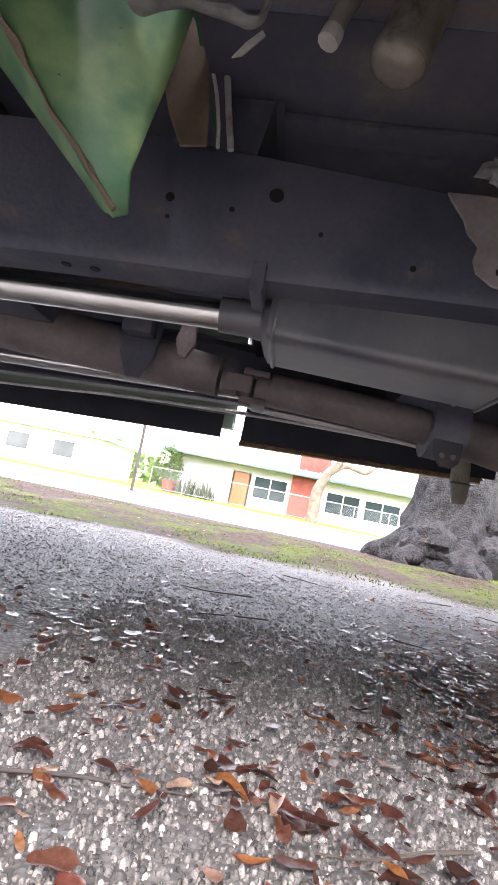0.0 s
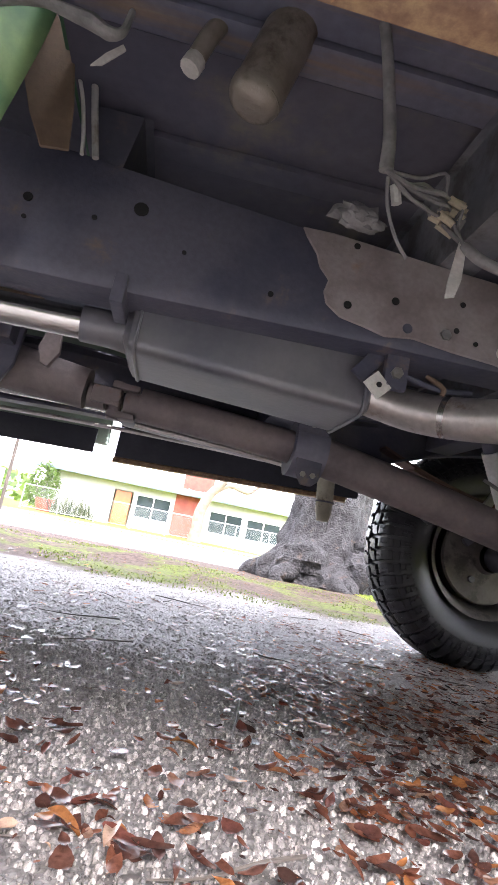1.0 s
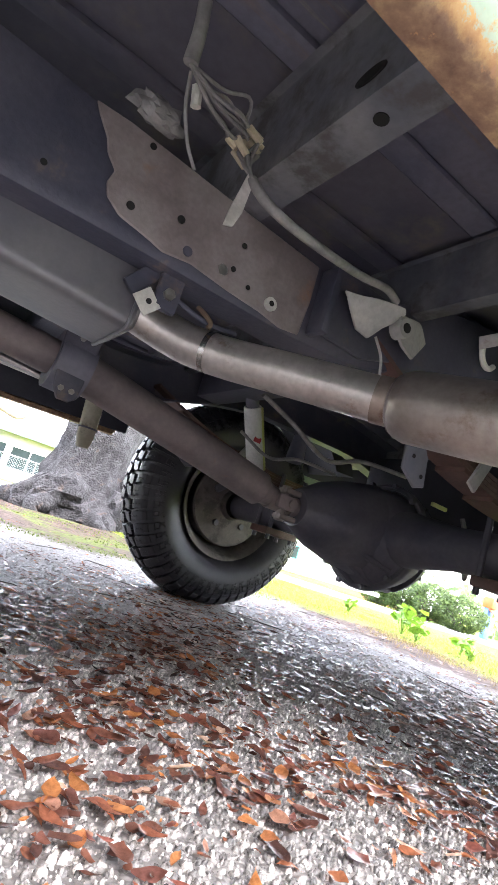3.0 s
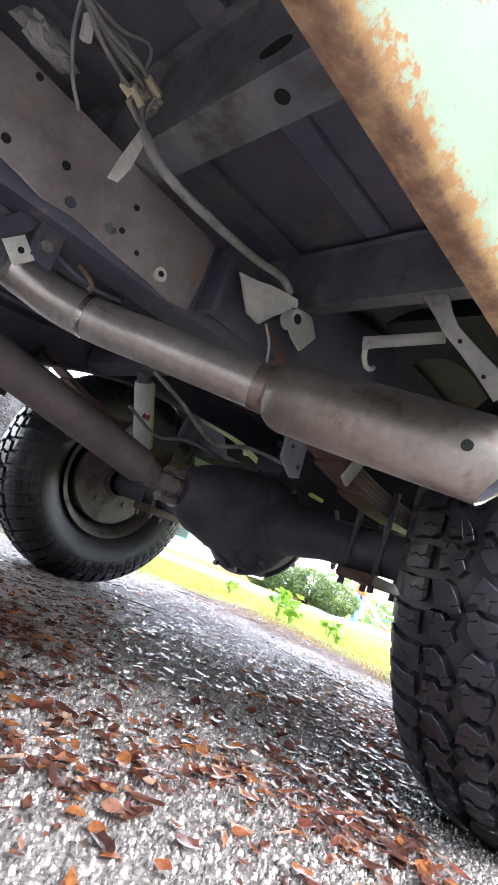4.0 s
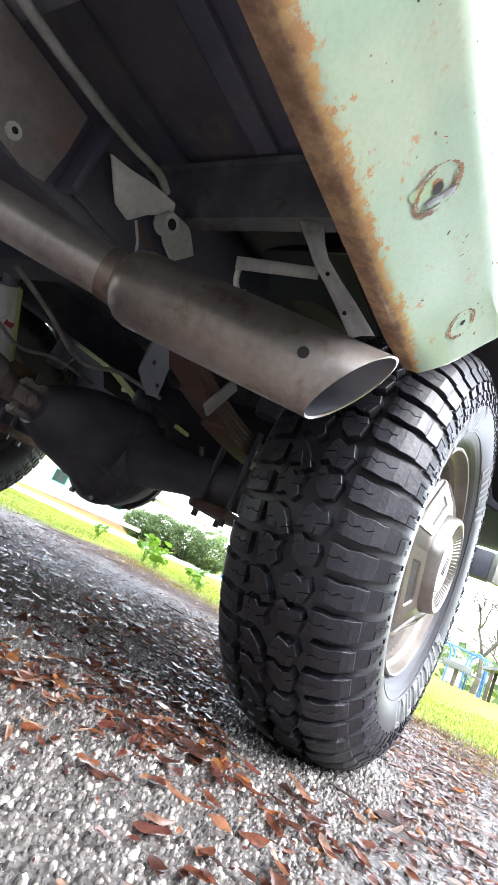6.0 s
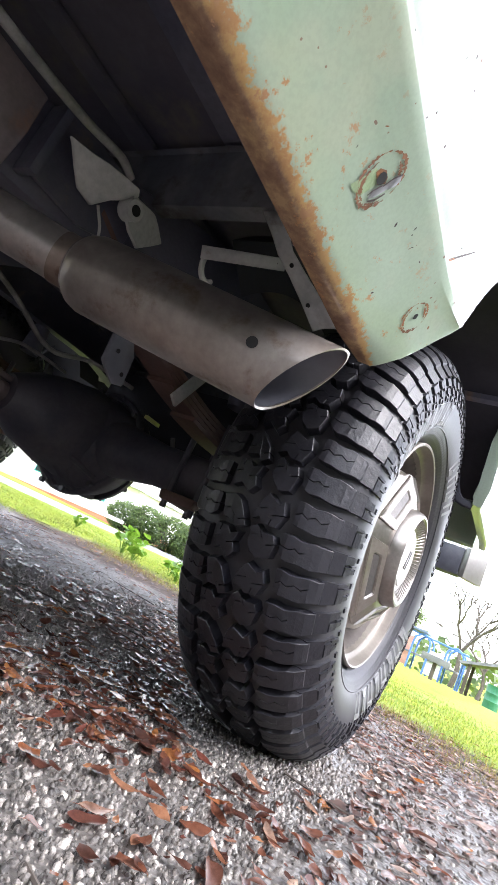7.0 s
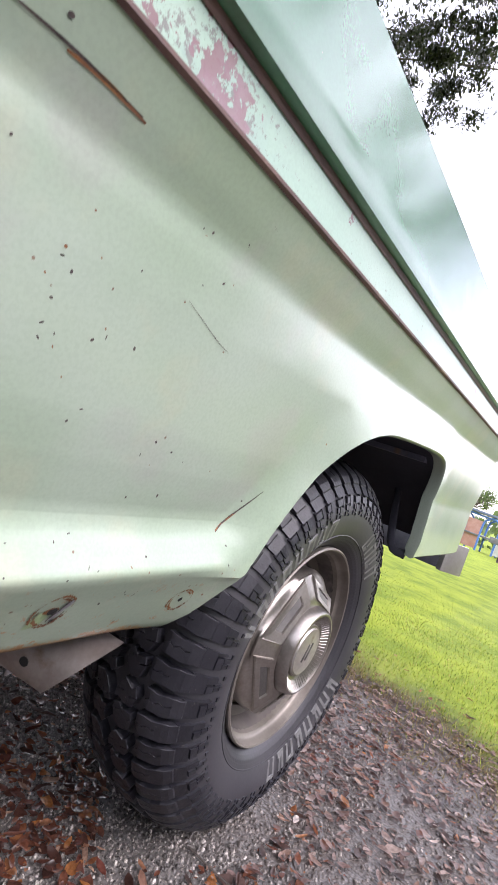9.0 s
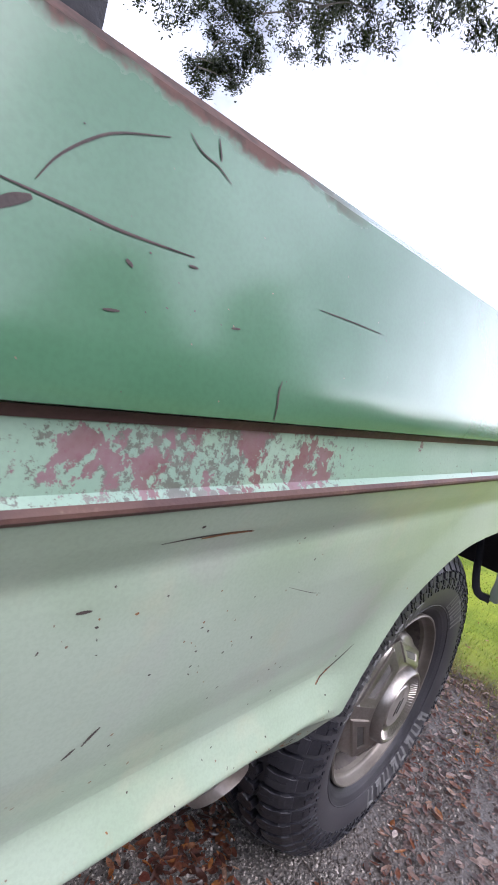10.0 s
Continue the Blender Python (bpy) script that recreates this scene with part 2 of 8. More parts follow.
def paint(name, base, alt, rust_edge=0.0, chips=0.5, primer=False, top_edge=0.0, rough=(0.2, 0.36), coat=0.5, big=3.2, fade=False, spec=0.5):
    """Old car paint: faded patches, chips, and rust that creeps up from the folded bottom edge."""
    m, nt, b, pos = start(name)
    sep = nt.nodes.new("ShaderNodeSeparateXYZ")
    nt.links.new(pos, sep.inputs[0])
    x, z = sep.outputs[0], sep.outputs[2]
    zl = calc(nt, "SUBTRACT", z, calc(nt, "MULTIPLY", calc(nt, "SUBTRACT", x, 0.6), 0.035))
    n1, n2, n3 = tex(nt, pos, big, 3.0), tex(nt, pos, 38.0, 6.0, 0.7), tex(nt, pos, 11.0, 5.0, 0.6)
    col = mix(nt, smooth(nt, n1, 0.36, 0.66), base, alt)
    if fade:
        col = mix(nt, calc(nt, "MULTIPLY", smooth(nt, tex(nt, pos, 7.5, 4.0, 0.6), 0.52, 0.66), 0.45), col, (0.39, 0.405, 0.30))
        off = nt.nodes.new("ShaderNodeVectorMath")
        off.inputs[1].default_value = (5.3, 2.1, 7.7)
        nt.links.new(pos, off.inputs[0])
        col = mix(nt, calc(nt, "MULTIPLY", smooth(nt, tex(nt, off.outputs[0], 6.0, 4.0, 0.6), 0.54, 0.68), 0.4), col, (0.35, 0.35, 0.325))
    speck = tex(nt, pos, 260.0, 2.0)
    col = mix(nt, 0.10, col, ramp(nt, speck, [(0.35, (0.4, 0.4, 0.4)), (0.6, (1, 1, 1))]), "MULTIPLY")
    mask = smooth(nt, n2, 0.735 - 0.03 * chips, 0.765 - 0.03 * chips)
    if primer:
        px = calc(nt, "MULTIPLY", smooth(nt, x, 0.12, 0.32), calc(nt, "SUBTRACT", 1.0, smooth(nt, x, 0.46, 0.62)))
        pm = smooth(nt, calc(nt, "ADD", calc(nt, "MULTIPLY", n3, 0.30), calc(nt, "ADD", calc(nt, "MULTIPLY", tex(nt, pos, 120.0, 6.0, 0.75), 0.95), calc(nt, "MULTIPLY", px, 0.14))), 0.755, 0.80)
        dull = calc(nt, "MULTIPLY", px, smooth(nt, n3, 0.42, 0.52))
        col = mix(nt, calc(nt, "MULTIPLY", dull, 0.6), col, (0.20, 0.30, 0.25))
        col = mix(nt, calc(nt, "MULTIPLY", pm, 0.75), col, mix(nt, smooth(nt, n2, 0.4, 0.6), (0.085, 0.06, 0.06), (0.16, 0.12, 0.12)))
        solid = smooth(nt, calc(nt, "ADD", calc(nt, "ADD", tex(nt, pos, 19.0, 6.0, 0.68), calc(nt, "MULTIPLY", px, 0.12)), calc(nt, "MULTIPLY", calc(nt, "SUBTRACT", n2, 0.5), 0.12)), 0.655, 0.672)
        col = mix(nt, calc(nt, "MULTIPLY", solid, 0.9), col, mix(nt, smooth(nt, n3, 0.4, 0.6), (0.155, 0.062, 0.07), (0.21, 0.12, 0.14)))
    if top_edge:
        tm = smooth(nt, calc(nt, "ADD", calc(nt, "ADD", zl, calc(nt, "MULTIPLY", calc(nt, "SUBTRACT", n3, 0.5), 0.05)), calc(nt, "MULTIPLY", calc(nt, "SUBTRACT", n2, 0.5), 0.02)), top_edge - 0.011, top_edge - 0.003)
        tm = calc(nt, "MULTIPLY", tm, calc(nt, "SUBTRACT", 1.0, smooth(nt, x, 0.38, 0.55)))
        col = mix(nt, calc(nt, "MULTIPLY", tm, 0.92), col, mix(nt, smooth(nt, n2, 0.4, 0.62), (0.045, 0.02, 0.02), (0.11, 0.05, 0.045)))
    col = mix(nt, mask, col, (0.10, 0.07, 0.055))
    rmask = None
    if rust_edge:
        wob = calc(nt, "ADD", calc(nt, "MULTIPLY", calc(nt, "SUBTRACT", n3, 0.5), 0.007), calc(nt, "MULTIPLY", calc(nt, "SUBTRACT", calc(nt, "ADD", calc(nt, "MULTIPLY", n2, 0.4), calc(nt, "MULTIPLY", tex(nt, pos, 120.0, 6.0, 0.72), 0.6)), 0.5), 0.038))
        low = calc(nt, "SUBTRACT", 1.0, smooth(nt, zl, rust_edge + 0.02, rust_edge + 0.03))
        fold = calc(nt, "SUBTRACT", sep.outputs[1], wob)
        rmask = calc(nt, "MULTIPLY", low, smooth(nt, calc(nt, "ADD", sep.outputs[1], calc(nt, "MULTIPLY", wob, -0.4)), 0.1555, 0.1595))
        halo = calc(nt, "MULTIPLY", low, smooth(nt, fold, 0.1495, 0.1525))
        col = mix(nt, calc(nt, "MULTIPLY", halo, 0.85), col, mix(nt, smooth(nt, n2, 0.42, 0.58), (0.36, 0.15, 0.035), (0.47, 0.25, 0.07)))
        rust = ramp(nt, n2, [(0.36, (0.155, 0.086, 0.056)), (0.5, (0.23, 0.137, 0.082)), (0.64, (0.36, 0.235, 0.125))])
        col = mix(nt, rmask, col, rust)
        spots = smooth(nt, tex(nt, pos, 42.0, 7.0, 0.76), 0.595, 0.64)
        near = calc(nt, "SUBTRACT", 1.0, smooth(nt, zl, rust_edge + 0.015, rust_edge + 0.12))
        col = mix(nt, calc(nt, "MULTIPLY", spots, near), col, (0.36, 0.19, 0.09))
    nt.links.new(col, b.inputs["Base Color"])
    r = calc(nt, "ADD", calc(nt, "MULTIPLY", n1, rough[1] - rough[0]), rough[0])
    if rmask is not None:
        r = calc(nt, "ADD", r, calc(nt, "MULTIPLY", rmask, 0.45), True)
        b.inputs["Coat Weight"].default_value = coat * 0.6
        b.inputs["Specular IOR Level"].default_value = 0.28
    else:
        b.inputs["Coat Weight"].default_value = coat
        b.inputs["Specular IOR Level"].default_value = spec
    if top_edge:
        r = calc(nt, "ADD", r, calc(nt, "MULTIPLY", tm, 0.5), True)
        nt.links.new(calc(nt, "MULTIPLY", calc(nt, "SUBTRACT", 1.0, tm), coat), b.inputs["Coat Weight"])
    b.inputs["Coat Roughness"].default_value = 0.12
    nt.links.new(r, b.inputs["Roughness"])
    dent = tex(nt, pos, 4.0, 2.0)
    c = bump(nt, b, dent, 0.25, 0.02)
    bump(nt, b, n2, 0.05, 0.002, c)
    return m


M_GREEN = paint("aged_green_paint", (0.055, 0.145, 0.078), (0.088, 0.19, 0.118), top_edge=1.256, chips=0.4, coat=0.6, rough=(0.18, 0.32), spec=0.35)
M_MINT = paint("faded_mint_paint", (0.285, 0.362, 0.268), (0.345, 0.415, 0.334), rust_edge=0.5165, chips=0.5, coat=1.0, rough=(0.30, 0.45), fade=True)
M_BAND = paint("chipped_mint_band", (0.225, 0.345, 0.255), (0.30, 0.405, 0.32), chips=2.2, primer=True, coat=0.25, rough=(0.3, 0.45), spec=0.35)
M_WEDGE = paint("green_cab_paint", (0.085, 0.20, 0.105), (0.25, 0.38, 0.17), chips=3.2, rough=(0.4, 0.55), coat=0.1, big=11.0)


def leaf_material(name, stops, rough=0.4, per_island=False):
    m, nt, b, pos = start(name, rough)
    if per_island:
        v = nt.nodes.new("ShaderNodeNewGeometry").outputs["Random Per Island"]
    else:
        v = nt.nodes.new("ShaderNodeObjectInfo").outputs["Random"]
    col = ramp(nt, v, stops)
    n = tex(nt, pos, 75.0, 6.0, 0.7)
    col = mix(nt, 0.75, col, ramp(nt, n, [(0.33, (0.28, 0.24, 0.22)), (0.62, (1.1, 1.1, 1.1))]), "MULTIPLY")
    nt.links.new(col, b.inputs["Base Color"])
    bump(nt, b, n, 0.35, 0.002)
    thin, both = nt.nodes.new("ShaderNodeBsdfTranslucent"), nt.nodes.new("ShaderNodeMixShader")
    both.inputs[0].default_value = 0.4
    nt.links.new(mix(nt, 1.0, col, (1.5, 1.3, 1.1), "MULTIPLY"), thin.inputs["Color"])
    nt.links.new(b.outputs[0], both.inputs[1])
    nt.links.new(thin.outputs[0], both.inputs[2])
    nt.links.new(both.outputs[0], nt.nodes["Material Output"].inputs["Surface"])
    return m


BROWNS = [(0.0, (0.0427, 0.0232, 0.0195)), (0.2, (0.1098, 0.0464, 0.0342)), (0.4, (0.183, 0.0708, 0.0415)), (0.55, (0.0793, 0.0403, 0.0329)), (0.7, (0.1647, 0.0561, 0.0415)), (0.82, (0.3538, 0.1464, 0.0488)), (0.92, (0.244, 0.1281, 0.0915)), (1.0, (0.4636, 0.3294, 0.244))]
M_LEAF = leaf_material("wet_fallen_leaf", BROWNS, 0.27)
CHIPS = [(0.0, (0.05, 0.032, 0.028)), (0.3, (0.11, 0.062, 0.05)), (0.5, (0.21, 0.14, 0.125)), (0.75, (0.37, 0.29, 0.265)), (0.9, (0.24, 0.13, 0.085)), (1.0, (0.66, 0.58, 0.54))]
M_CHIP = leaf_material("pale_leaf_chip", CHIPS, 0.35, True)
M_LITTER = leaf_material("leaf_litter", BROWNS, 0.2, True)


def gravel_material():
    """Stones, each with a tone of its own: wet in the open, drier under the bed and painted lighter there against its
    shade.
    """
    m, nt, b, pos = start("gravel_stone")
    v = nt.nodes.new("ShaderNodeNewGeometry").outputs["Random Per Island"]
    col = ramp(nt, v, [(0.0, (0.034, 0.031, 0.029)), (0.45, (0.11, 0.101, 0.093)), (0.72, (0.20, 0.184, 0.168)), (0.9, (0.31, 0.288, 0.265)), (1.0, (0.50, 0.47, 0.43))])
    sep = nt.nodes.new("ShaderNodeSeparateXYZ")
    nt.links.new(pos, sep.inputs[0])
    # this mask roughens the sheltered stones and paints them lighter against the bed's shade
    dry_pale = smooth(nt, calc(nt, "ADD", sep.outputs[1], calc(nt, "MULTIPLY", calc(nt, "SUBTRACT", tex(nt, pos, 5.0, 4.0, 0.6), 0.5), 0.35)), 0.38, 0.78)
    col = mix(nt, dry_pale, col, mix(nt, 0.4, mix(nt, 1.0, col, (2.2, 2.18, 2.17), "MULTIPLY"), (0.25, 0.238, 0.231)))
    # a further painted lift towards the middle, where the bed's shade is deepest
    shade_lift = smooth(nt, calc(nt, "ADD", sep.outputs[1], calc(nt, "MULTIPLY", tex(nt, pos, 4.0, 4.0), 0.5)), 0.9, 1.45)
    col = mix(nt, calc(nt, "MULTIPLY", shade_lift, 0.6), col, (0.39, 0.37, 0.355))
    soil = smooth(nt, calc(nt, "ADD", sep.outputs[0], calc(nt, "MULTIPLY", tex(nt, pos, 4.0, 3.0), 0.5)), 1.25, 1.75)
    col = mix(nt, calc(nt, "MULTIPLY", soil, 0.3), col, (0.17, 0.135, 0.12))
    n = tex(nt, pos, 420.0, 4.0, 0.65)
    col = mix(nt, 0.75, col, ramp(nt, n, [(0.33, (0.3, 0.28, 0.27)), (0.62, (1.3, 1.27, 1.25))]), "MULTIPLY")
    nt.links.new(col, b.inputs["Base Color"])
    nt.links.new(calc(nt, "ADD", 0.13, calc(nt, "MULTIPLY", dry_pale, 0.6)), b.inputs["Roughness"])
    nt.links.new(calc(nt, "SUBTRACT", 0.5, calc(nt, "MULTIPLY", dry_pale, 0.36)), b.inputs["Specular IOR Level"])
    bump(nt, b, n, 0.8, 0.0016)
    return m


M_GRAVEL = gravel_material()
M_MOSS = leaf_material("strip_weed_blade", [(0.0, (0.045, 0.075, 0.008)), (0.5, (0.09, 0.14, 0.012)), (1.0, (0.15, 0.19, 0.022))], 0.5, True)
M_GRASS = leaf_material("grass_blade", [(0.0, (0.10, 0.175, 0.02)), (0.4, (0.20, 0.295, 0.028)), (0.75, (0.31, 0.39, 0.05)), (1.0, (0.42, 0.39, 0.15))], 0.5, True)
M_OAK = leaf_material("oak_foliage", [(0.0, (0.018, 0.028, 0.010)), (0.6, (0.035, 0.055, 0.018)), (1.0, (0.065, 0.085, 0.03))], 0.5, True)
M_WEED = leaf_material("weed_leaf", [(0.0, (0.11, 0.26, 0.03)), (1.0, (0.22, 0.38, 0.05))], 0.45, True)
M_HEDGE = leaf_material("hedge_foliage", [(0.0, (0.045, 0.085, 0.02)), (1.0, (0.12, 0.19, 0.045))], 0.55, True)
M_AGAVE = leaf_material("agave_foliage", [(0.0, (0.03, 0.045, 0.03)), (1.0, (0.08, 0.10, 0.06))], 0.5, True)


def ground_material():
    m, nt, b, pos = start("ground_cover")
    sep = nt.nodes.new("ShaderNodeSeparateXYZ")
    nt.links.new(pos, sep.inputs[0])
    x, y = sep.outputs[0], sep.outputs[1]
    wob = calc(nt, "MULTIPLY", calc(nt, "SUBTRACT", tex(nt, pos, 1.3, 5.0, 0.6), 0.5), 1.6)
    fine = tex(nt, pos, 160.0, 3.0, 0.6)
    cell = tex(nt, pos, 120.0, kind="voronoi")
    n = tex(nt, pos, 4.0, 4.0)
    # the same masks lighten the bare ground under the bed to offset its shade
    dry_pale = smooth(nt, calc(nt, "ADD", y, calc(nt, "MULTIPLY", calc(nt, "SUBTRACT", tex(nt, pos, 5.0, 4.0, 0.6), 0.5), 0.35)), 0.38, 0.78)
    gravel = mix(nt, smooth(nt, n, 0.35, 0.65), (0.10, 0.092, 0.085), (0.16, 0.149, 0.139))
    shade_lift = smooth(nt, calc(nt, "ADD", y, calc(nt, "MULTIPLY", n, 0.5)), 0.9, 1.45)
    gravel = mix(nt, calc(nt, "ADD", calc(nt, "MULTIPLY", dry_pale, 0.5), calc(nt, "MULTIPLY", shade_lift, 0.35)), gravel, (0.38, 0.357, 0.34))
    gravel = mix(nt, calc(nt, "MULTIPLY", smooth(nt, calc(nt, "ADD", x, calc(nt, "MULTIPLY", n, 0.5)), 1.25, 1.75), calc(nt, "MULTIPLY", calc(nt, "SUBTRACT", 1.0, smooth(nt, y, 0.6, 1.0)), 0.6)), gravel, (0.10, 0.08, 0.07))
    gravel = mix(nt, 0.7, gravel, ramp(nt, cell, [(0.0, (1.25, 1.23, 1.22)), (0.5, (0.6, 0.585, 0.58)), (0.85, (0.26, 0.255, 0.255))]), "MULTIPLY")
    dirt = mix(nt, smooth(nt, tex(nt, pos, 26.0, 5.0, 0.7), 0.4, 0.6), (0.038, 0.026, 0.021), (0.088, 0.062, 0.051))
    grass = mix(nt, smooth(nt, tex(nt, pos, 2.4, 8.0, 0.7), 0.36, 0.62), (0.135, 0.195, 0.02), (0.25, 0.31, 0.034))
    moss = mix(nt, smooth(nt, tex(nt, pos, 30.0, 6.0, 0.7), 0.4, 0.6), (0.04, 0.055, 0.009), (0.10, 0.145, 0.012))
    grass = mix(nt, 0.4, grass, ramp(nt, tex(nt, pos, 55.0, 6.0, 0.75), [(0.3, (0.35, 0.38, 0.3)), (0.7, (1.2, 1.2, 1.0))]), "MULTIPLY")
    edge = calc(nt, "ADD", y, wob)
    m_dirt = smooth(nt, edge, 2.55, 3.0)
    m_dirt = calc(nt, "MAXIMUM", m_dirt, smooth(nt, calc(nt, "ADD", x, wob), 2.05, 2.5))
    line = calc(nt, "SUBTRACT", x, calc(nt, "MULTIPLY", calc(nt, "MAXIMUM", y, 0.0), 0.22))
    m_lawn = smooth(nt, calc(nt, "ADD", line, calc(nt, "MULTIPLY", wob, 0.75)), 2.3, 3.0)
    side = calc(nt, "MULTIPLY", smooth(nt, calc(nt, "ADD", y, calc(nt, "MULTIPLY", wob, 0.4)), 2.4, 2.75), smooth(nt, calc(nt, "ADD", x, wob), 2.1, 2.8))
    m_lawn = calc(nt, "MAXIMUM", m_lawn, side)
    m_far = smooth(nt, edge, 15.0, 17.0)
    patch = calc(nt, "MULTIPLY", smooth(nt, edge, 2.7, 3.1), calc(nt, "MULTIPLY", calc(nt, "SUBTRACT", 1.0, smooth(nt, edge, 4.2, 4.8)), smooth(nt, tex(nt, pos, 2.2, 5.0, 0.65), 0.46, 0.56)))
    col = mix(nt, m_dirt, gravel, dirt)
    col = mix(nt, calc(nt, "MULTIPLY", patch, 0.65), col, moss)
    col = mix(nt, calc(nt, "MAXIMUM", m_lawn, m_far), col, grass)
    nt.links.new(col, b.inputs["Base Color"])
    soft = calc(nt, "MAXIMUM", m_dirt, calc(nt, "MAXIMUM", m_lawn, m_far))
    nt.links.new(calc(nt, "SUBTRACT", 0.5, calc(nt, "MULTIPLY", calc(nt, "MAXIMUM", soft, dry_pale), 0.34)), b.inputs["Specular IOR Level"])
    nt.links.new(calc(nt, "ADD", calc(nt, "MULTIPLY", soft, 0.4), calc(nt, "ADD", 0.34, calc(nt, "ADD", calc(nt, "MULTIPLY", dry_pale, 0.25), calc(nt, "MULTIPLY", n, 0.2)))), b.inputs["Roughness"])
    hard = calc(nt, "SUBTRACT", 1.0, calc(nt, "MULTIPLY", soft, 0.8))
    c = bump(nt, b, calc(nt, "MULTIPLY", cell, hard), 0.6, -0.006)
    bump(nt, b, calc(nt, "MULTIPLY", fine, hard), 0.35, 0.003, c)
    return m


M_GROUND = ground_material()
M_ROAD = surf("pale_wet_asphalt", (0.13, 0.129, 0.134), (0.175, 0.172, 0.177), 1.2, 60, (0.3, 0.5), grain=0.3, relief=0.2)
M_KERB = surf("concrete_kerb", (0.38, 0.37, 0.35), (0.48, 0.46, 0.43), 3, 60, (0.6, 0.8))
M_BARK = surf("oak_bark", (0.028, 0.0255, 0.027), (0.082, 0.077, 0.081), 14, 60, (0.7, 0.9), grain=0.8, relief=1.0, dist=0.05, spot=(0.07, 0.048, 0.038), spot_at=(0.58, 0.68), spot_scale=7)
M_BARKTAN = surf("pale_tan_bark", (0.20, 0.15, 0.115), (0.13, 0.097, 0.075), 4, 40, (0.7, 0.9), relief=0.6, dist=0.02)
M_CREAM = surf("cream_stucco", (0.33, 0.325, 0.30), (0.37, 0.36, 0.335), 0.8, 40, (0.7, 0.85), grain=0.15)
M_WHITEWALL = surf("white_stucco", (0.76, 0.75, 0.72), (0.82, 0.81, 0.78), 0.6, 40, (0.7, 0.85), grain=0.12)
M_ROOF = surf("pale_metal_roof", (0.50, 0.52, 0.55), (0.58, 0.59, 0.62), 0.5, 20, (0.4, 0.55), grain=0.1)
M_FASCIA = surf("blue_grey_fascia", (0.11, 0.15, 0.21), (0.14, 0.18, 0.24), 2, 30, (0.5, 0.7))
M_BRICK = surf("red_brick_paint", (0.20, 0.033, 0.02), (0.25, 0.055, 0.034), 3, 25, (0.6, 0.8), grain=0.35)
M_ORANGE = surf("orange_door_paint", (0.31, 0.085, 0.014), (0.27, 0.07, 0.014), 2, 30, (0.4, 0.5), grain=0.12)
M_GLASS = surf("dark_window_glass", (0.022, 0.032, 0.036), (0.04, 0.05, 0.055), 0.6, 10, (0.05, 0.12), grain=0.05, relief=0.02)
M_TRIMW = surf("white_window_trim", (0.72, 0.73, 0.72), (0.78, 0.78, 0.77), 2, 40, (0.5, 0.6), grain=0.1)
M_GALV = surf("galvanised_fence", (0.42, 0.43, 0.44), (0.52, 0.53, 0.54), 5, 60, (0.4, 0.55), 0.5)
M_REDBASE = surf("red_oxide_wall_base", (0.40, 0.14, 0.08), (0.46, 0.18, 0.10), 1, 30, (0.65, 0.8))
M_BLUE = surf("blue_play_paint", (0.06, 0.16, 0.45), (0.10, 0.22, 0.52), 3, 30, (0.35, 0.5))
M_REDP = surf("red_play_plastic", (0.55, 0.09, 0.05), (0.6, 0.13, 0.06), 3, 30, (0.35, 0.5))
M_PINK = surf("pink_wall_paint", (0.55, 0.28, 0.22), (0.6, 0.34, 0.27), 3, 30, (0.5, 0.6))
M_SLATE = surf("grey_shelter_roof", (0.15, 0.15, 0.16), (0.2, 0.2, 0.21), 2, 30, (0.5, 0.7))
M_BARREL = surf("green_barrel_paint", (0.03, 0.16, 0.09), (0.04, 0.2, 0.11), 4, 40, (0.4, 0.5))
M_TWIG = surf("bare_twigs", (0.06, 0.048, 0.04), (0.10, 0.082, 0.068), 2, 20, (0.7, 0.9))
M_STRAW = leaf_material("dry_grass_blade", [(0.0, (0.10, 0.07, 0.03)), (0.5, (0.22, 0.17, 0.07)), (1.0, (0.30, 0.29, 0.10))], 0.55, True)
M_WOOD = surf("dark_timber", (0.06, 0.045, 0.035), (0.09, 0.07, 0.055), 3, 40, (0.6, 0.8))
M_TEAL = surf("teal_canopy", (0.03, 0.32, 0.27), (0.05, 0.38, 0.32), 3, 30, (0.5, 0.6))


# ---- mesh helpers ----
AXLE_X, AXLE_Z, MID_Y = 1.28, 0.402, 1.09


def rake(x):
    """The truck stands with its tail up: the rise of its body at x."""
    return 0.035 * (x - 0.6)


def tilt(bm):
    for v in bm.verts:
        v.co.z += rake(v.co.x)
    return bm


def part(name, bm, material, parent=None, label="", flat=False):
    me = bpy.data.meshes.new(name)
    bmesh.ops.recalc_face_normals(bm, faces=bm.faces)
    if not flat:
        for f in bm.faces:
            f.smooth = True
    bm.to_mesh(me)
    bm.free()
    if not flat:
        me.set_sharp_from_angle(angle=radians(38))
    me.materials.append(material)
    ob = new(name, me)
    if parent is not None:
        ob.parent = parent
    if label:
        ob["label"] = label
    return ob


def thing(name, label, category, group="", kind="", at=(0, 0, 0)):
    ob = new(name)
    ob.empty_display_size = 0.1
    ob.location = at
    return tagged(ob, label, category, group, kind)


def raw(name, verts, faces, material, parent=None, smoothed=False):
    me = bpy.data.meshes.new(name)
    me.from_pydata(verts, [], faces)
    me.update()
    if smoothed:
        me.shade_smooth()
    me.materials.append(material)
    ob = new(name, me)
    if parent is not None:
        ob.parent = parent
    return ob


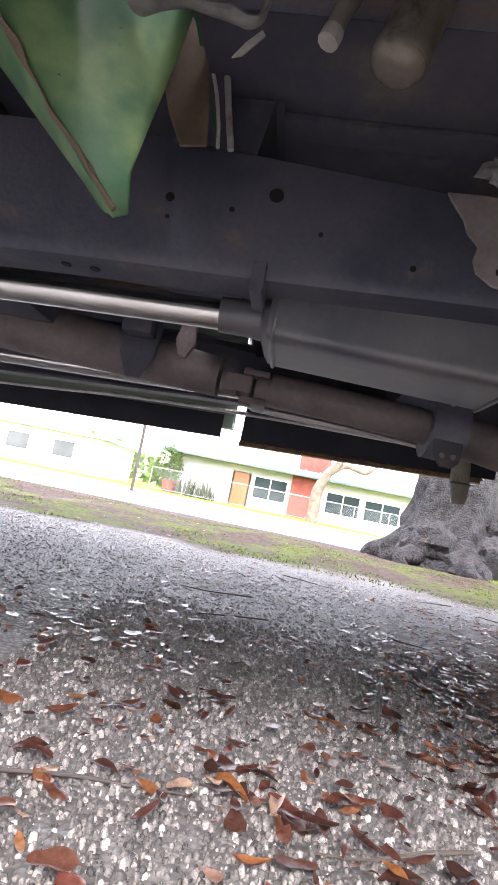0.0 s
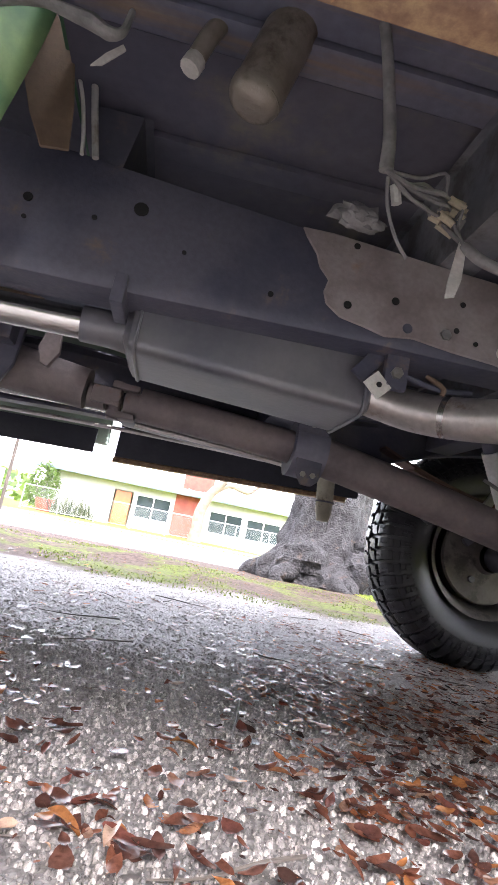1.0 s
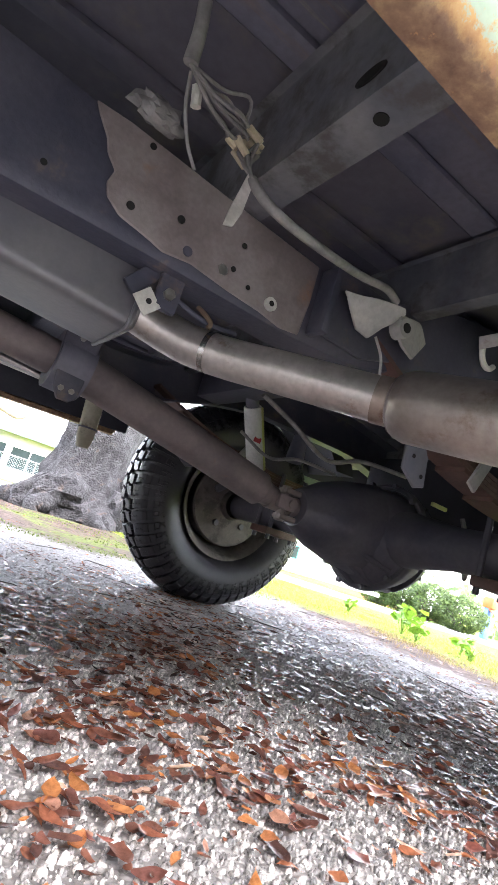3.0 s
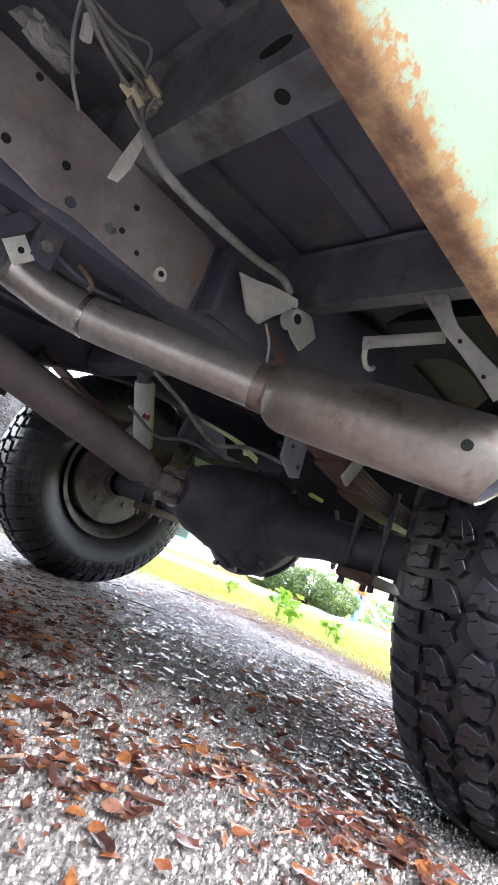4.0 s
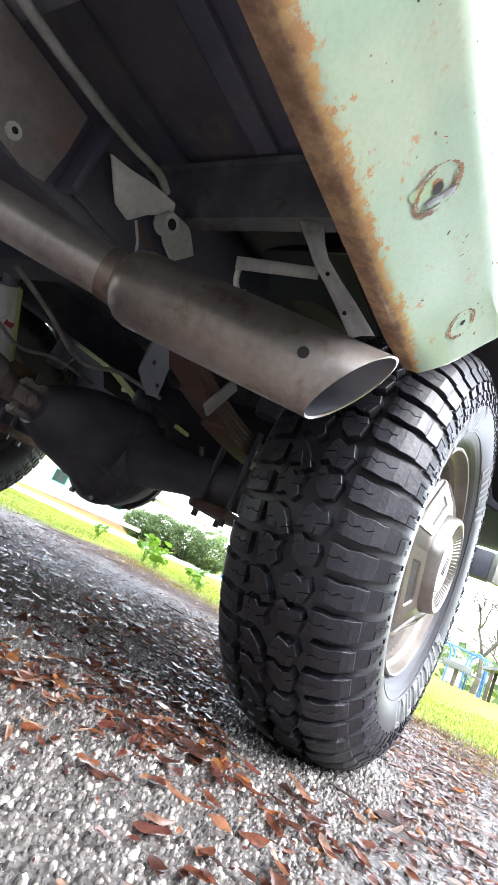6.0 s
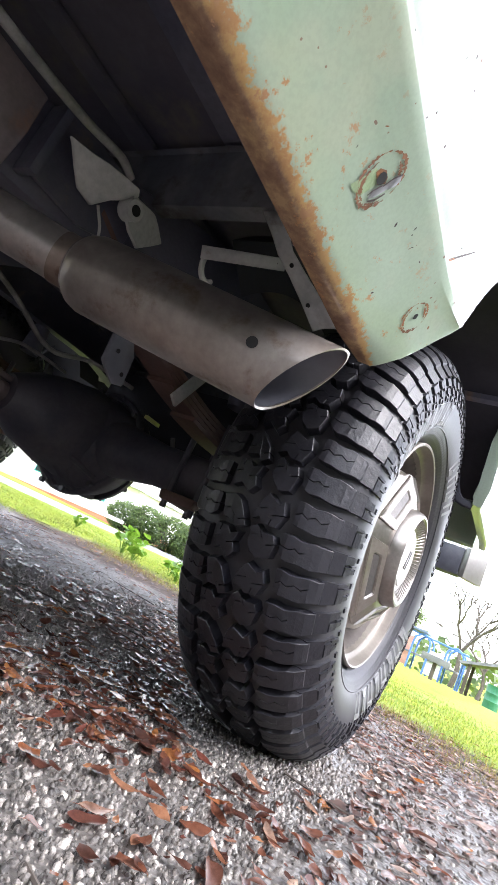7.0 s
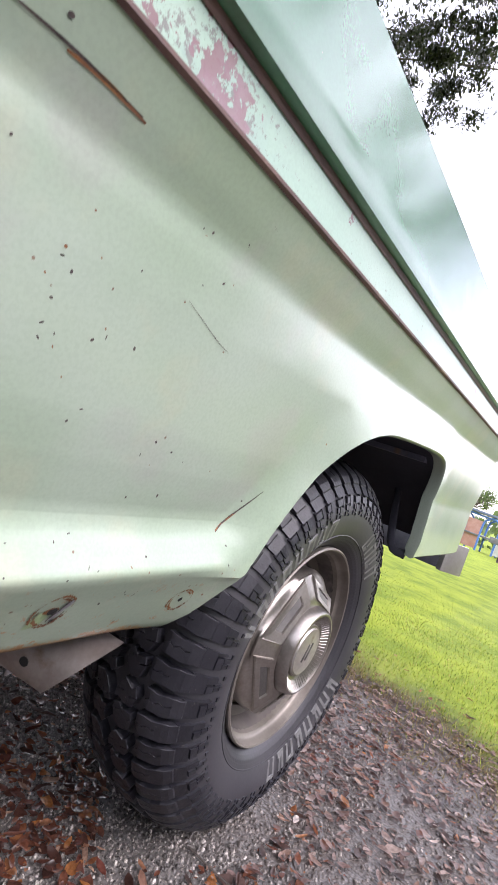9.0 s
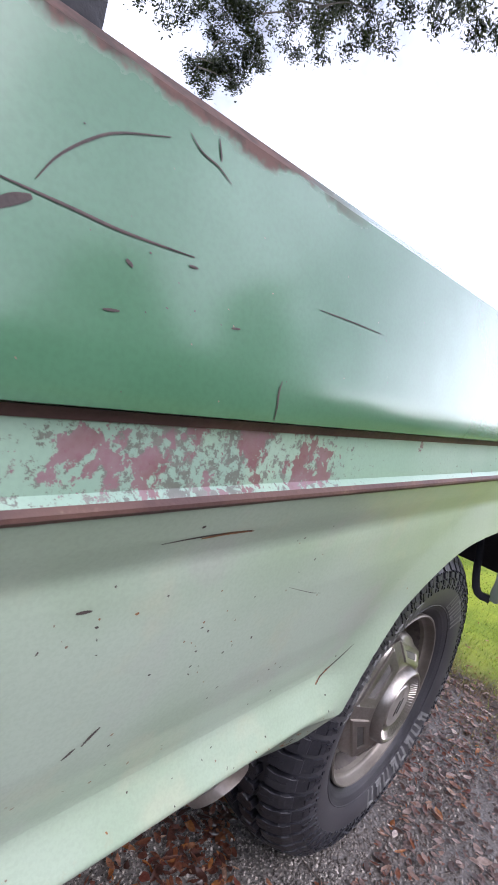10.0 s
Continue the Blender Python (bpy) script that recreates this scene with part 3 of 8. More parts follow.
def box(x0, x1, y0, y1, z0, z1, bevel=0.004, bm=None, m=None):
    bm2 = bmesh.new()
    bmesh.ops.create_cube(bm2, size=1)
    for v in bm2.verts:
        v.co = Vector(((x0 + x1) / 2 + v.co.x * (x1 - x0), (y0 + y1) / 2 + v.co.y * (y1 - y0), (z0 + z1) / 2 + v.co.z * (z1 - z0)))
    if bevel:
        bmesh.ops.bevel(bm2, geom=list(bm2.edges), offset=bevel, segments=2, affect="EDGES", profile=0.6)
    if m is not None:
        bmesh.ops.transform(bm2, matrix=m, verts=bm2.verts)
    return join(bm, bm2)


def join(bm, bm2):
    if bm is None:
        return bm2
    tmp = bpy.data.meshes.new("tmp")
    bm2.to_mesh(tmp)
    bm2.free()
    bm.from_mesh(tmp)
    bpy.data.meshes.remove(tmp)
    return bm


def curve_points(pts, n=8):
    """Catmull-Rom points through pts."""
    p = [Vector(q) for q in pts]
    p = [2 * p[0] - p[1]] + p + [2 * p[-1] - p[-2]]
    out = []
    for i in range(1, len(p) - 2):
        for k in range(n):
            t = k / n
            out.append(0.5 * ((2 * p[i]) + (p[i + 1] - p[i - 1]) * t + (2 * p[i - 1] - 5 * p[i] + 4 * p[i + 1] - p[i + 2]) * t * t + (3 * p[i] - p[i - 1] - 3 * p[i + 1] + p[i + 2]) * t ** 3))
    out.append(p[-2])
    return out


def tube(pts, radius, seg=16, bm=None, n=6, caps=True, squash=None, wall=0.0, cut=None):
    """A swept tube. radius: a number or one for each point; squash: (a, b) scale of the section; wall: hollow at its end."""
    path = curve_points(pts, n) if n > 1 else [Vector(p) for p in pts]
    rad = [radius] * len(path) if isinstance(radius, (int, float)) else [float(r) for r in np.interp(np.linspace(0, 1, len(path)), np.linspace(0, 1, len(radius)), radius)]
    bm = bm or bmesh.new()
    up, rings = None, []
    for i, p in enumerate(path):
        d = (path[min(i + 1, len(path) - 1)] - path[max(i - 1, 0)]).normalized()
        if up is None:
            up = Vector((0, 0, 1)) if abs(d.z) < 0.9 else Vector((1, 0, 0))
        side = d.cross(up).normalized()
        up = side.cross(d).normalized()
        a, b = squash or (1, 1)
        rings.append([bm.verts.new(p + (side * math.cos(2 * math.pi * k / seg) * a + up * math.sin(2 * math.pi * k / seg) * b) * rad[i]) for k in range(seg)])
    for r0, r1 in zip(rings, rings[1:]):
        for k in range(seg):
            bm.faces.new((r0[k], r0[(k + 1) % seg], r1[(k + 1) % seg], r1[k]))
    if caps:
        bm.faces.new(rings[0][::-1])
        bm.faces.new(rings[-1])
    return bm


def lathe(profile, seg=64, axis="Y", bm=None, wobble=None):
    """Turns (distance along the axis, radius) pairs round an axis through the origin."""
    bm = bm or bmesh.new()
    rings = []
    for k in range(seg):
        a = 2 * math.pi * k / seg
        c, s = math.cos(a), math.sin(a)
        ring = []
        for h, r in profile:
            co = {"Y": (r * c, h, r * s), "Z": (r * c, r * s, h), "X": (h, r * c, r * s)}[axis]
            ring.append(bm.verts.new(co))
        rings.append(ring)
    for k in range(seg):
        r0, r1 = rings[k], rings[(k + 1) % seg]
        for i in range(len(profile) - 1):
            bm.faces.new((r0[i], r0[i + 1], r1[i + 1], r1[i]))
    return bm


def plate(poly, thick, axis="y", at=0.0, bevel=0.0015, bm=None):
    """A flat sheet of the outline poly, thick along the axis, from at."""
    bm2 = bmesh.new()
    put = {"y": lambda a, b: (a, at, b), "x": lambda a, b: (at, a, b), "z": lambda a, b: (a, b, at)}[axis]
    f = bm2.faces.new([bm2.verts.new(put(a, b)) for a, b in poly])
    d = {"y": (0, thick, 0), "x": (thick, 0, 0), "z": (0, 0, thick)}[axis]
    got = bmesh.ops.extrude_face_region(bm2, geom=[f])
    bmesh.ops.translate(bm2, vec=d, verts=[g for g in got["geom"] if isinstance(g, bmesh.types.BMVert)])
    bmesh.ops.recalc_face_normals(bm2, faces=bm2.faces)
    if bevel:
        bmesh.ops.bevel(bm2, geom=list(bm2.edges), offset=bevel, segments=1, affect="EDGES")
    return join(bm, bm2)


def disc(center, normal, radius, depth, seg=14, bm=None, hexa=False):
    d = Vector(normal).normalized() * depth
    c = Vector(center)
    return tube([c, c + d], radius, 6 if hexa else seg, bm, 1)


def place(bm, m):
    bmesh.ops.transform(bm, matrix=m, verts=bm.verts)
    return bm


# ---- the pickup truck ----
truck = thing("pickup_truck", "old two-tone green pickup truck with rusty edges on gravel", "truck")


# body side: outline of its section, from the top rail down to the folded lip (y, z)
SECTION = [(0.132, 1.253), (0.110, 1.264), (0.093, 1.252), (0.084, 1.21), (0.072, 1.155), (0.060, 1.105), (0.054, 1.078), (0.055, 1.064), (0.068, 1.060), (0.069, 1.052), (0.066, 1.030), (0.064, 1.008), (0.059, 1.004), (0.056, 0.999), (0.057, 0.994), (0.060, 0.988), (0.0695, 0.965), (0.0805, 0.942), (0.0835, 0.933), (0.0835, 0.913), (0.0865, 0.865), (0.0935, 0.81), (0.102, 0.757), (0.111, 0.718), (0.119, 0.690), (0.1245, 0.672), (0.1255, 0.662), (0.1205, 0.648), (0.108, 0.629), (0.101, 0.6195), (0.0985, 0.616), (0.0975, 0.613), (0.0985, 0.609), (0.1030, 0.601), (0.119, 0.575), (0.134, 0.548), (0.148, 0.524), (0.1525, 0.5165), (0.155, 0.514)]
SEC_Z = [p[1] for p in SECTION[1:]][::-1]
SEC_Y = [p[0] for p in SECTION[1:]][::-1]
ARCH = [(0.757, 0.514), (0.778, 0.546), (0.808, 0.606), (0.852, 0.680), (0.90, 0.742), (0.95, 0.79), (1.0, 0.822), (1.06, 0.845), (1.14, 0.858), (1.30, 0.866), (1.42, 0.868), (1.49, 0.861), (1.535, 0.838), (1.565, 0.79), (1.585, 0.72), (1.602, 0.65), (1.615, 0.602)]
ARCH = [(v.x, v.z) for v in curve_points([(a, 0, b) for a, b in ARCH], 5)]
ARCH_FINE = [(p[0] + (q[0] - p[0]) * k / 2, p[1] + (q[1] - p[1]) * k / 2) for p, q in zip(ARCH[4:-5], ARCH[5:-4]) for k in range(2)]
BED_FRONT, BED_REAR = -0.165, 2.215
LOWER_Z = sorted({round(0.992 - 0.013 * k, 4) for k in range(37)} | {p[1] for p in SECTION if 0.515 < p[1] < 0.99} | {0.664, 0.677, 0.639, 0.6, 0.714}, reverse=True)


def side_y(z):
    return float(np.interp(z, SEC_Z, SEC_Y))


def low_edge(x):
    return float(np.interp(x, [a for a, _ in ARCH], [b for _, b in ARCH], 0.514, 0.602))


def arch_gap(x, z):
    """Distance from the edge of the wheel arch."""
    return min(math.hypot(x - a, z - b) for a, b in ARCH_FINE)


def side_point(x, z, out=0.0):
    y = side_y(z)
    d = arch_gap(x, z)
    if 0.600 < z < 0.757:
        k = min(1.0, max(0.0, (d - 0.012) / 0.06)) if x < 1.4 else 0.0
        y = k * y + (1 - k) * 0.1023
    if 0.6 < x < 1.85:
        y -= 0.013 * max(0.0, 1 - d / 0.078) ** 1.15
    if x > 2.05:
        y += 0.30 * (x - 2.05) ** 2
    return Vector((x, y - out, z + rake(x)))


def bed_side(mirror):
    """Outer skin of one bed side, in three fields: upper panel, band, lower panel."""
    xs = sorted(set([BED_FRONT + 0.02 * i for i in range(int((BED_REAR - BED_FRONT) / 0.02) + 1)] + [BED_REAR] + [a for a, _ in ARCH]))
    f = (lambda v: Vector((v.x, 2 * MID_Y - v.y, v.z))) if mirror else (lambda v: v)
    made = []
    for name, z_hi, z_lo, mat, label in (("upper_panel", 1.264, 1.062, M_GREEN, "glossy green upper panel with scratches"), ("side_band", 1.060, 0.997, M_BAND, "chipped pale green band with red primer"), ("lower_panel", 0.996, 0.0, M_MINT, "faded mint lower panel with rusty edge")):
        bm = bmesh.new()
        cols = []
        for x in xs:
            zb = max(z_lo, low_edge(x))
            if name == "upper_panel":
                zs = [p[1] for p in SECTION[1:8]] + [1.061]
                col = [side_point(x, z) for z in zs]
                col = [Vector((x, 0.16, 1.225 + rake(x))), Vector((x, 0.158, 1.252 + rake(x))), Vector((x, 0.135, 1.263 + rake(x)))] + col + [side_point(x, 1.0605) + Vector((0, 0.012, 0))]
            elif name == "side_band":
                col = [side_point(x, 1.0605) + Vector((0, 0.011, 0)), side_point(x, 1.058)] + [side_point(x, z) for z in (1.052, 1.03, 1.008, 1.004, 0.999)] + [side_point(x, 0.996)]
            else:
                col = [side_point(x, 0.996)] + [side_point(x, max(z, zb + 0.00004 * (len(LOWER_Z) - k))) for k, z in enumerate(LOWER_Z)] + [side_point(x, zb)]
                e = col[-1]
                deep = 0.024 if (x < 0.762 or x > 1.61) else 0.03
                col += [e + Vector((0, 0.003, -0.0035)), e + Vector((0, 0.008, -0.005)), e + Vector((0, deep, -0.002)), e + Vector((0, deep, 0.012))]
            cols.append([bm.verts.new(f(v)) for v in col])
        for c0, c1 in zip(cols, cols[1:]):
            for a0, a1, b1, b0 in zip(c0, c0[1:], c1[1:], c1):
                bm.faces.new((a0, a1, b1, b0))
        made.append(part(name, bm, mat, truck, label))
    for name, z, w, out in (("trim_line", 1.0565, 0.0078, 0.0008), ("trim_line", 0.9985, 0.0098, 0.002)):
        bm = bmesh.new()
        rows = [[bm.verts.new(f(side_point(x, z + d, 0.0012 + (out if abs(d) < 0.002 else 0)))) for d in (w / 2, 0.0015, -0.0015, -w / 2)] for x in xs[::2]]
        for c0, c1 in zip(rows, rows[1:]):
            for a0, a1, b1, b0 in zip(c0, c0[1:], c1[1:], c1):
                bm.faces.new((a0, a1, b1, b0))
        part(name, bm, M_TRIMLINE, truck, "brown rusted body line")
    return made


for flip in (False, True):
    bed_side(flip)

# inner bed walls, floor with ribs, front wall, tailgate
for y0, y1 in ((0.158, 0.172), (2 * MID_Y - 0.172, 2 * MID_Y - 0.158)):
    part("inner_wall", tilt(box(BED_FRONT, BED_REAR, y0, y1, 0.91, 1.236, 0.003)), M_GREEN, truck)
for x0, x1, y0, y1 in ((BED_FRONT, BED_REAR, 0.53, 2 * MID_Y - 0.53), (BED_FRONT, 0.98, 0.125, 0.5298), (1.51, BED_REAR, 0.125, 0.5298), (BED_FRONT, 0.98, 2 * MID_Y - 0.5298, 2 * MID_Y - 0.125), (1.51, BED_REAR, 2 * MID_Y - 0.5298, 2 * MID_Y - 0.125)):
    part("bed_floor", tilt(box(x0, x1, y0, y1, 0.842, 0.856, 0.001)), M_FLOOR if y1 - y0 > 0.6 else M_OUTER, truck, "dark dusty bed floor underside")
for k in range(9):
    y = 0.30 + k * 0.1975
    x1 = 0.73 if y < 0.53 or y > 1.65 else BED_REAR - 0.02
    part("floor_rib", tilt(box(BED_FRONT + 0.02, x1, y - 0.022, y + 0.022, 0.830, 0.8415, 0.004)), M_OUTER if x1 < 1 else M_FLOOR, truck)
part("bed_front_wall", tilt(box(BED_FRONT - 0.012, BED_FRONT - 0.001, 0.09, 2 * MID_Y - 0.09, 0.858, 1.25, 0.003)), M_GREEN, truck)
part("tailgate", tilt(box(BED_REAR + 0.003, BED_REAR + 0.055, 0.15, 2 * MID_Y - 0.15, 0.60, 1.25, 0.012)), M_MINT, truck)

# cross sills under the floor
for x0, x1, zb in ((0.352, 0.432, 0.715), (0.745, 0.80, 0.73), (1.75, 1.84, 0.70), (-0.132, -0.072, 0.735)):
    bm = bmesh.new()
    prof = [(x0 - 0.012, 0.828), (x0, 0.828), (x0 + 0.012, zb), (x1 - 0.012, zb), (x1, 0.828), (x1 + 0.012, 0.828)]
    ys = [0.176, 0.30, 0.45, 0.62, 1.09, 1.56, 1.73, 1.88, 2.004] if x0 > 0 else [0.642, 0.72, 0.90, 1.09, 1.28, 1.46, 1.538]
    rows = [[bm.verts.new((x, y, z + (0.018 if y in (0.176, 2.004) and z < 0.8 else 0.0))) for x, z in prof] for y in ys]
    for r0, r1 in zip(rows, rows[1:]):
        for a0, a1, b1, b0 in zip(r0, r0[1:], r1[1:], r1):
            bm.faces.new((a0, a1, b1, b0))
    if x0 < 0:
        bm.faces.new(rows[0])
        bm.faces.new(rows[-1])
    part("cross_sill", tilt(bm), M_FRONT_SILL if x0 < 0 else M_SILL, truck, "dark pressed-steel cross sill")
part("sill_hole", tilt(plate([(0.380 + 0.021 * math.cos(a), 0.7415 + 0.0085 * math.sin(a)) for a in np.linspace(0, 2 * math.pi, 17)[:-1]], 0.002, "x", 0.3595, 0.0)), M_DARKHOLE, truck)
part("sill_hole", tilt(disc((0.391, 0.384, 0.7145), (0, 0, -1), 0.0085, 0.0015)), M_DARKHOLE, truck)

# inner wheel housings
for s in (1, -1):
    bm = bmesh.new()
    rows = []
    for k in range(25):
        a = math.pi * (0.205 + 0.655 * k / 24)
        rx, rz = 0.522 if math.cos(a) > 0 else 0.552, 0.475
        x, z = 1.245 - rx * math.cos(a), 0.44 + rz * math.sin(a)
        z = min(z, 0.905)
        rows.append([bm.verts.new((x, MID_Y - s * (MID_Y - y), z + rake(x))) for y in (max(0.098, side_y(z) + 0.004), 0.20, 0.45, 0.50)] + [bm.verts.new((1.245 - (rx - 0.14) * math.cos(a), MID_Y - s * (MID_Y - 0.52), min(z, 0.44 + (rz - 0.14) * math.sin(a) + 0.05) + rake(x)))])
    for r0, r1 in zip(rows, rows[1:]):
        for a0, a1, b1, b0 in zip(r0, r0[1:], r1[1:], r1):
            bm.faces.new((a0, a1, b1, b0))
    part("wheel_housing", bm, M_HOUSE, truck, "black inner wheel housing")

STRUT_TOP = (1.66, 0.21, 0.80)
for s in (1, -1):
    yy = lambda y: MID_Y - s * (MID_Y - y)
    part("arch_strut", tube([(STRUT_TOP[0], yy(STRUT_TOP[1]), STRUT_TOP[2]), (1.62, yy(0.165), 0.652), (1.625, yy(0.12), 0.634)], (0.010, 0.011, 0.012), 8, None, 4, squash=(1, 0.5)), M_HOUSE, truck, "black flat strut behind the wheel")

# rust-ringed holes on the lower panel
def patch_on_side(x, z, rim, material, parent, name, out, label="", dome=0.0):
    bm = bmesh.new()
    ring = [bm.verts.new(side_point(x + u, z + v, out)) for u, v in rim]
    cu, cv = sum(u for u, v in rim) / len(rim), sum(v for u, v in rim) / len(rim)
    mid = bm.verts.new(side_point(x + cu, z + cv, out + dome))
    for p, q in zip(ring, ring[1:] + ring[:1]):
        bm.faces.new((mid, p, q))
    return part(name, bm, material, parent, label)


for x, z, r, tear in ((0.5515, 0.569, 0.0215, True), (0.733, 0.563, 0.017, False)):
    rng = random.Random(7)
    bm = bmesh.new()
    for a0, a1, rr in ((0.2, 2.4, 1.0), (2.5, 4.0, 1.05), (4.1, 6.2, 0.97), (0.6, 1.7, 0.80), (3.0, 4.9, 0.83), (5.2, 6.0, 0.86)):
        rows = []
        n = int(10 + 12 * (a1 - a0))
        for k, t in enumerate(np.linspace(a0, a1, n)):
            w = r * 0.065 * rng.uniform(0.1, 1.5) * (0.3 + math.sin(math.pi * k / (n - 1)))
            c, s = math.cos(t) * 0.86, math.sin(t)
            q = rr * r * (1 + rng.uniform(-0.02, 0.02))
            rows.append([bm.verts.new(side_point(x + (q + o) * c, z + (q + o) * s, 0.0009)) for o in (w, -w)])
        for (p0, p1), (q0, q1) in zip(rows, rows[1:]):
            bm.faces.new((p0, p1, q1, q0))
    ring = part("rust_ring", bm, M_RING, truck, "flaking rusty ring round a drilled hole")
    if tear:
        ragged = lambda pts: [(u + rng.uniform(-0.0012, 0.0012), v + rng.uniform(-0.0012, 0.0012)) for u, v in pts]
        patch_on_side(x, z, ragged([(-0.018, -0.021), (-0.011, -0.023), (-0.003, -0.019), (0.0, -0.012), (0.001, -0.003), (-0.005, 0.0), (-0.013, -0.001), (-0.0145, -0.011)]), M_GREEN_PATCH, ring, "faded_patch", 0.0008, "bare patch with its yellow-green reflection painted in")
        patch_on_side(x, z, ragged([(-0.010, -0.001), (-0.009, 0.003), (-0.003, 0.007), (0.003, 0.006), (0.005, 0.003), (0.001, -0.003)]), M_RING, ring, "rusty_patch", 0.0011)
        patch_on_side(x, z, [(0.005, -0.0135), (0.003, -0.0085), (0.0045, -0.001), (0.006, 0.0005), (0.0095, 0.006), (0.0115, 0.004), (0.0105, -0.002), (0.008, -0.010)], M_MUFF, ring, "torn_flap", 0.0014, "bare torn metal flap", 0.0015)
        patch_on_side(x, z, [(0.0065, 0.002), (0.008, 0.0135), (0.011, 0.0155), (0.0145, 0.0135), (0.0145, 0.0085), (0.0125, 0.003)], M_MUFF, ring, "torn_flap", 0.0014, "", 0.0015)
        for pts in ([(0.001, -0.013), (0.0015, -0.0075), (0.004, 0.0)], [(0.005, 0.0), (0.0065, 0.010), (0.0095, 0.0165)], [(0.006, -0.0145), (0.0105, -0.009), (0.0125, 0.0)]):
            patch_on_side(x, z, [(u, v) for u, v in pts] + [(u + 0.0012, v - 0.0006) for u, v in pts[::-1]], M_SCRATCH, ring, "crease", 0.0019)
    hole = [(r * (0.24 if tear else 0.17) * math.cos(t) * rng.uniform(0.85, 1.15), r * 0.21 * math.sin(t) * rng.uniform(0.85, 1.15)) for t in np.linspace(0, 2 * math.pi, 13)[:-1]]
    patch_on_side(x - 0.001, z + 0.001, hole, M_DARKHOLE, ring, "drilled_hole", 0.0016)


def scratch(pts, w=0.0012, mat=None, flip=False):
    """A worn line on the body side, through points (x, z) of the truck's own height."""
    path = curve_points([(x, 0, z) for x, z in pts], 6)
    bm = bmesh.new()
    rows = []
    for i, p in enumerate(path):
        d = (path[min(i + 1, len(path) - 1)] - path[max(i - 1, 0)]).normalized()
        k = w * (0.35 + 0.65 * math.sin(math.pi * (i + 0.5) / len(path)))
        q = Vector((-d.z, 0, d.x)) * k
        rows.append([bm.verts.new(side_point(p.x + o.x, p.z + o.z, 0.0007)) for o in (q, -q)])
    for (a, b), (c, d2) in zip(rows, rows[1:]):
        bm.faces.new((a, b, d2, c))
    return part("scratch", bm, mat or M_SCRATCH, truck)


for pts, w in (([(0.193, 1.171), (0.203, 1.186), (0.219, 1.201), (0.236, 1.212), (0.27, 1.225)], 0.0011), ([(0.17, 1.166), (0.211, 1.164), (0.246, 1.162), (0.298, 1.163)], 0.0013), ([(0.439, 1.16), (0.49, 1.160), (0.548, 1.159)], 0.0008), ([(0.398, 1.066), (0.396, 1.085), (0.399, 1.097)], 0.0014), ([(0.331, 0.960), (0.376, 0.962), (0.432, 0.961)], 0.0013), ([(0.312, 0.755), (0.322, 0.763)], 0.0022), ([(0.328, 0.762), (0.334, 0.770), (0.341, 0.777)], 0.0026), ([(0.280, 0.908), (0.293, 0.907)], 0.002), ([(0.284, 1.234), (0.295, 1.227), (0.31, 1.224), (0.323, 1.218)], 0.0009), ([(0.308, 1.241), (0.311, 1.232), (0.312, 1.228)], 0.0012), ([(0.753, 0.651), (0.779, 0.682), (0.806, 0.713)], 0.0015), ([(0.544, 0.874), (0.596, 0.856), (0.62, 0.85)], 0.0005), ([(0.172, 1.150), (0.182, 1.157), (0.192, 1.162)], 0.004), ([(0.236, 1.118), (0.247, 1.119)], 0.0012), ([(0.337, 1.126), (0.346, 1.127)], 0.0012), ([(0.248, 1.148), (0.253, 1.145)], 0.0018), ([(0.294, 1.157), (0.302, 1.157)], 0.0013), ([(0.363, 0.973), (0.367, 0.9735)], 0.0022)):
    scratch(pts, w * 0.72)
scratch([(0.372, 0.9595), (0.40, 0.9612), (0.436, 0.9595)], 0.0016, M_RING)
scratch([(0.748, 0.6475), (0.768, 0.668), (0.779, 0.681)], 0.0012, M_RING)
rng = random.Random(31)
CLUSTERS = ((0.30, 0.885, 0.03), (0.42, 0.845, 0.03), (0.47, 0.80, 0.04), (0.60, 0.72, 0.04), (0.36, 0.70, 0.05), (0.56, 0.615, 0.03), (0.66, 0.585, 0.035), (0.47, 0.575, 0.035), (0.72, 0.60, 0.03), (0.52, 0.90, 0.05), (0.33, 1.13, 0.05), (0.24, 1.10, 0.04), (0.52, 1.14, 0.06))
for k in range(170):
    if k % 3:
        cx, cz, spread = CLUSTERS[k % len(CLUSTERS)]
        x, z = rng.gauss(cx, spread), rng.gauss(cz, spread * 0.6)
    else:
        x, z = rng.uniform(0.2, 1.0), rng.choice((rng.uniform(0.53, 0.95), rng.uniform(1.08, 1.22)))
    a, n = rng.uniform(0, 6.28), rng.uniform(0.0008, 0.0042) * (0.5 if z > 1.0 else 1.0)
    if low_edge(x) + 0.02 < z < 0.975 or 1.075 < z < 1.235:
        scratch([(x, z), (x + n * math.cos(a), z + n * math.sin(a))], rng.uniform(0.0004, 0.0013) * (0.55 if z > 1.0 else 1.0), rng.choice((M_SCRATCH, M_SCRATCH, M_TAN, M_RING if z < 0.9 else M_SCRATCH)))

part("rail_post", box(0.185, 0.262, 0.17, 0.23, 1.235, 1.46, 0.018), M_RUBBER, truck, "black rubber-capped bed rail post")

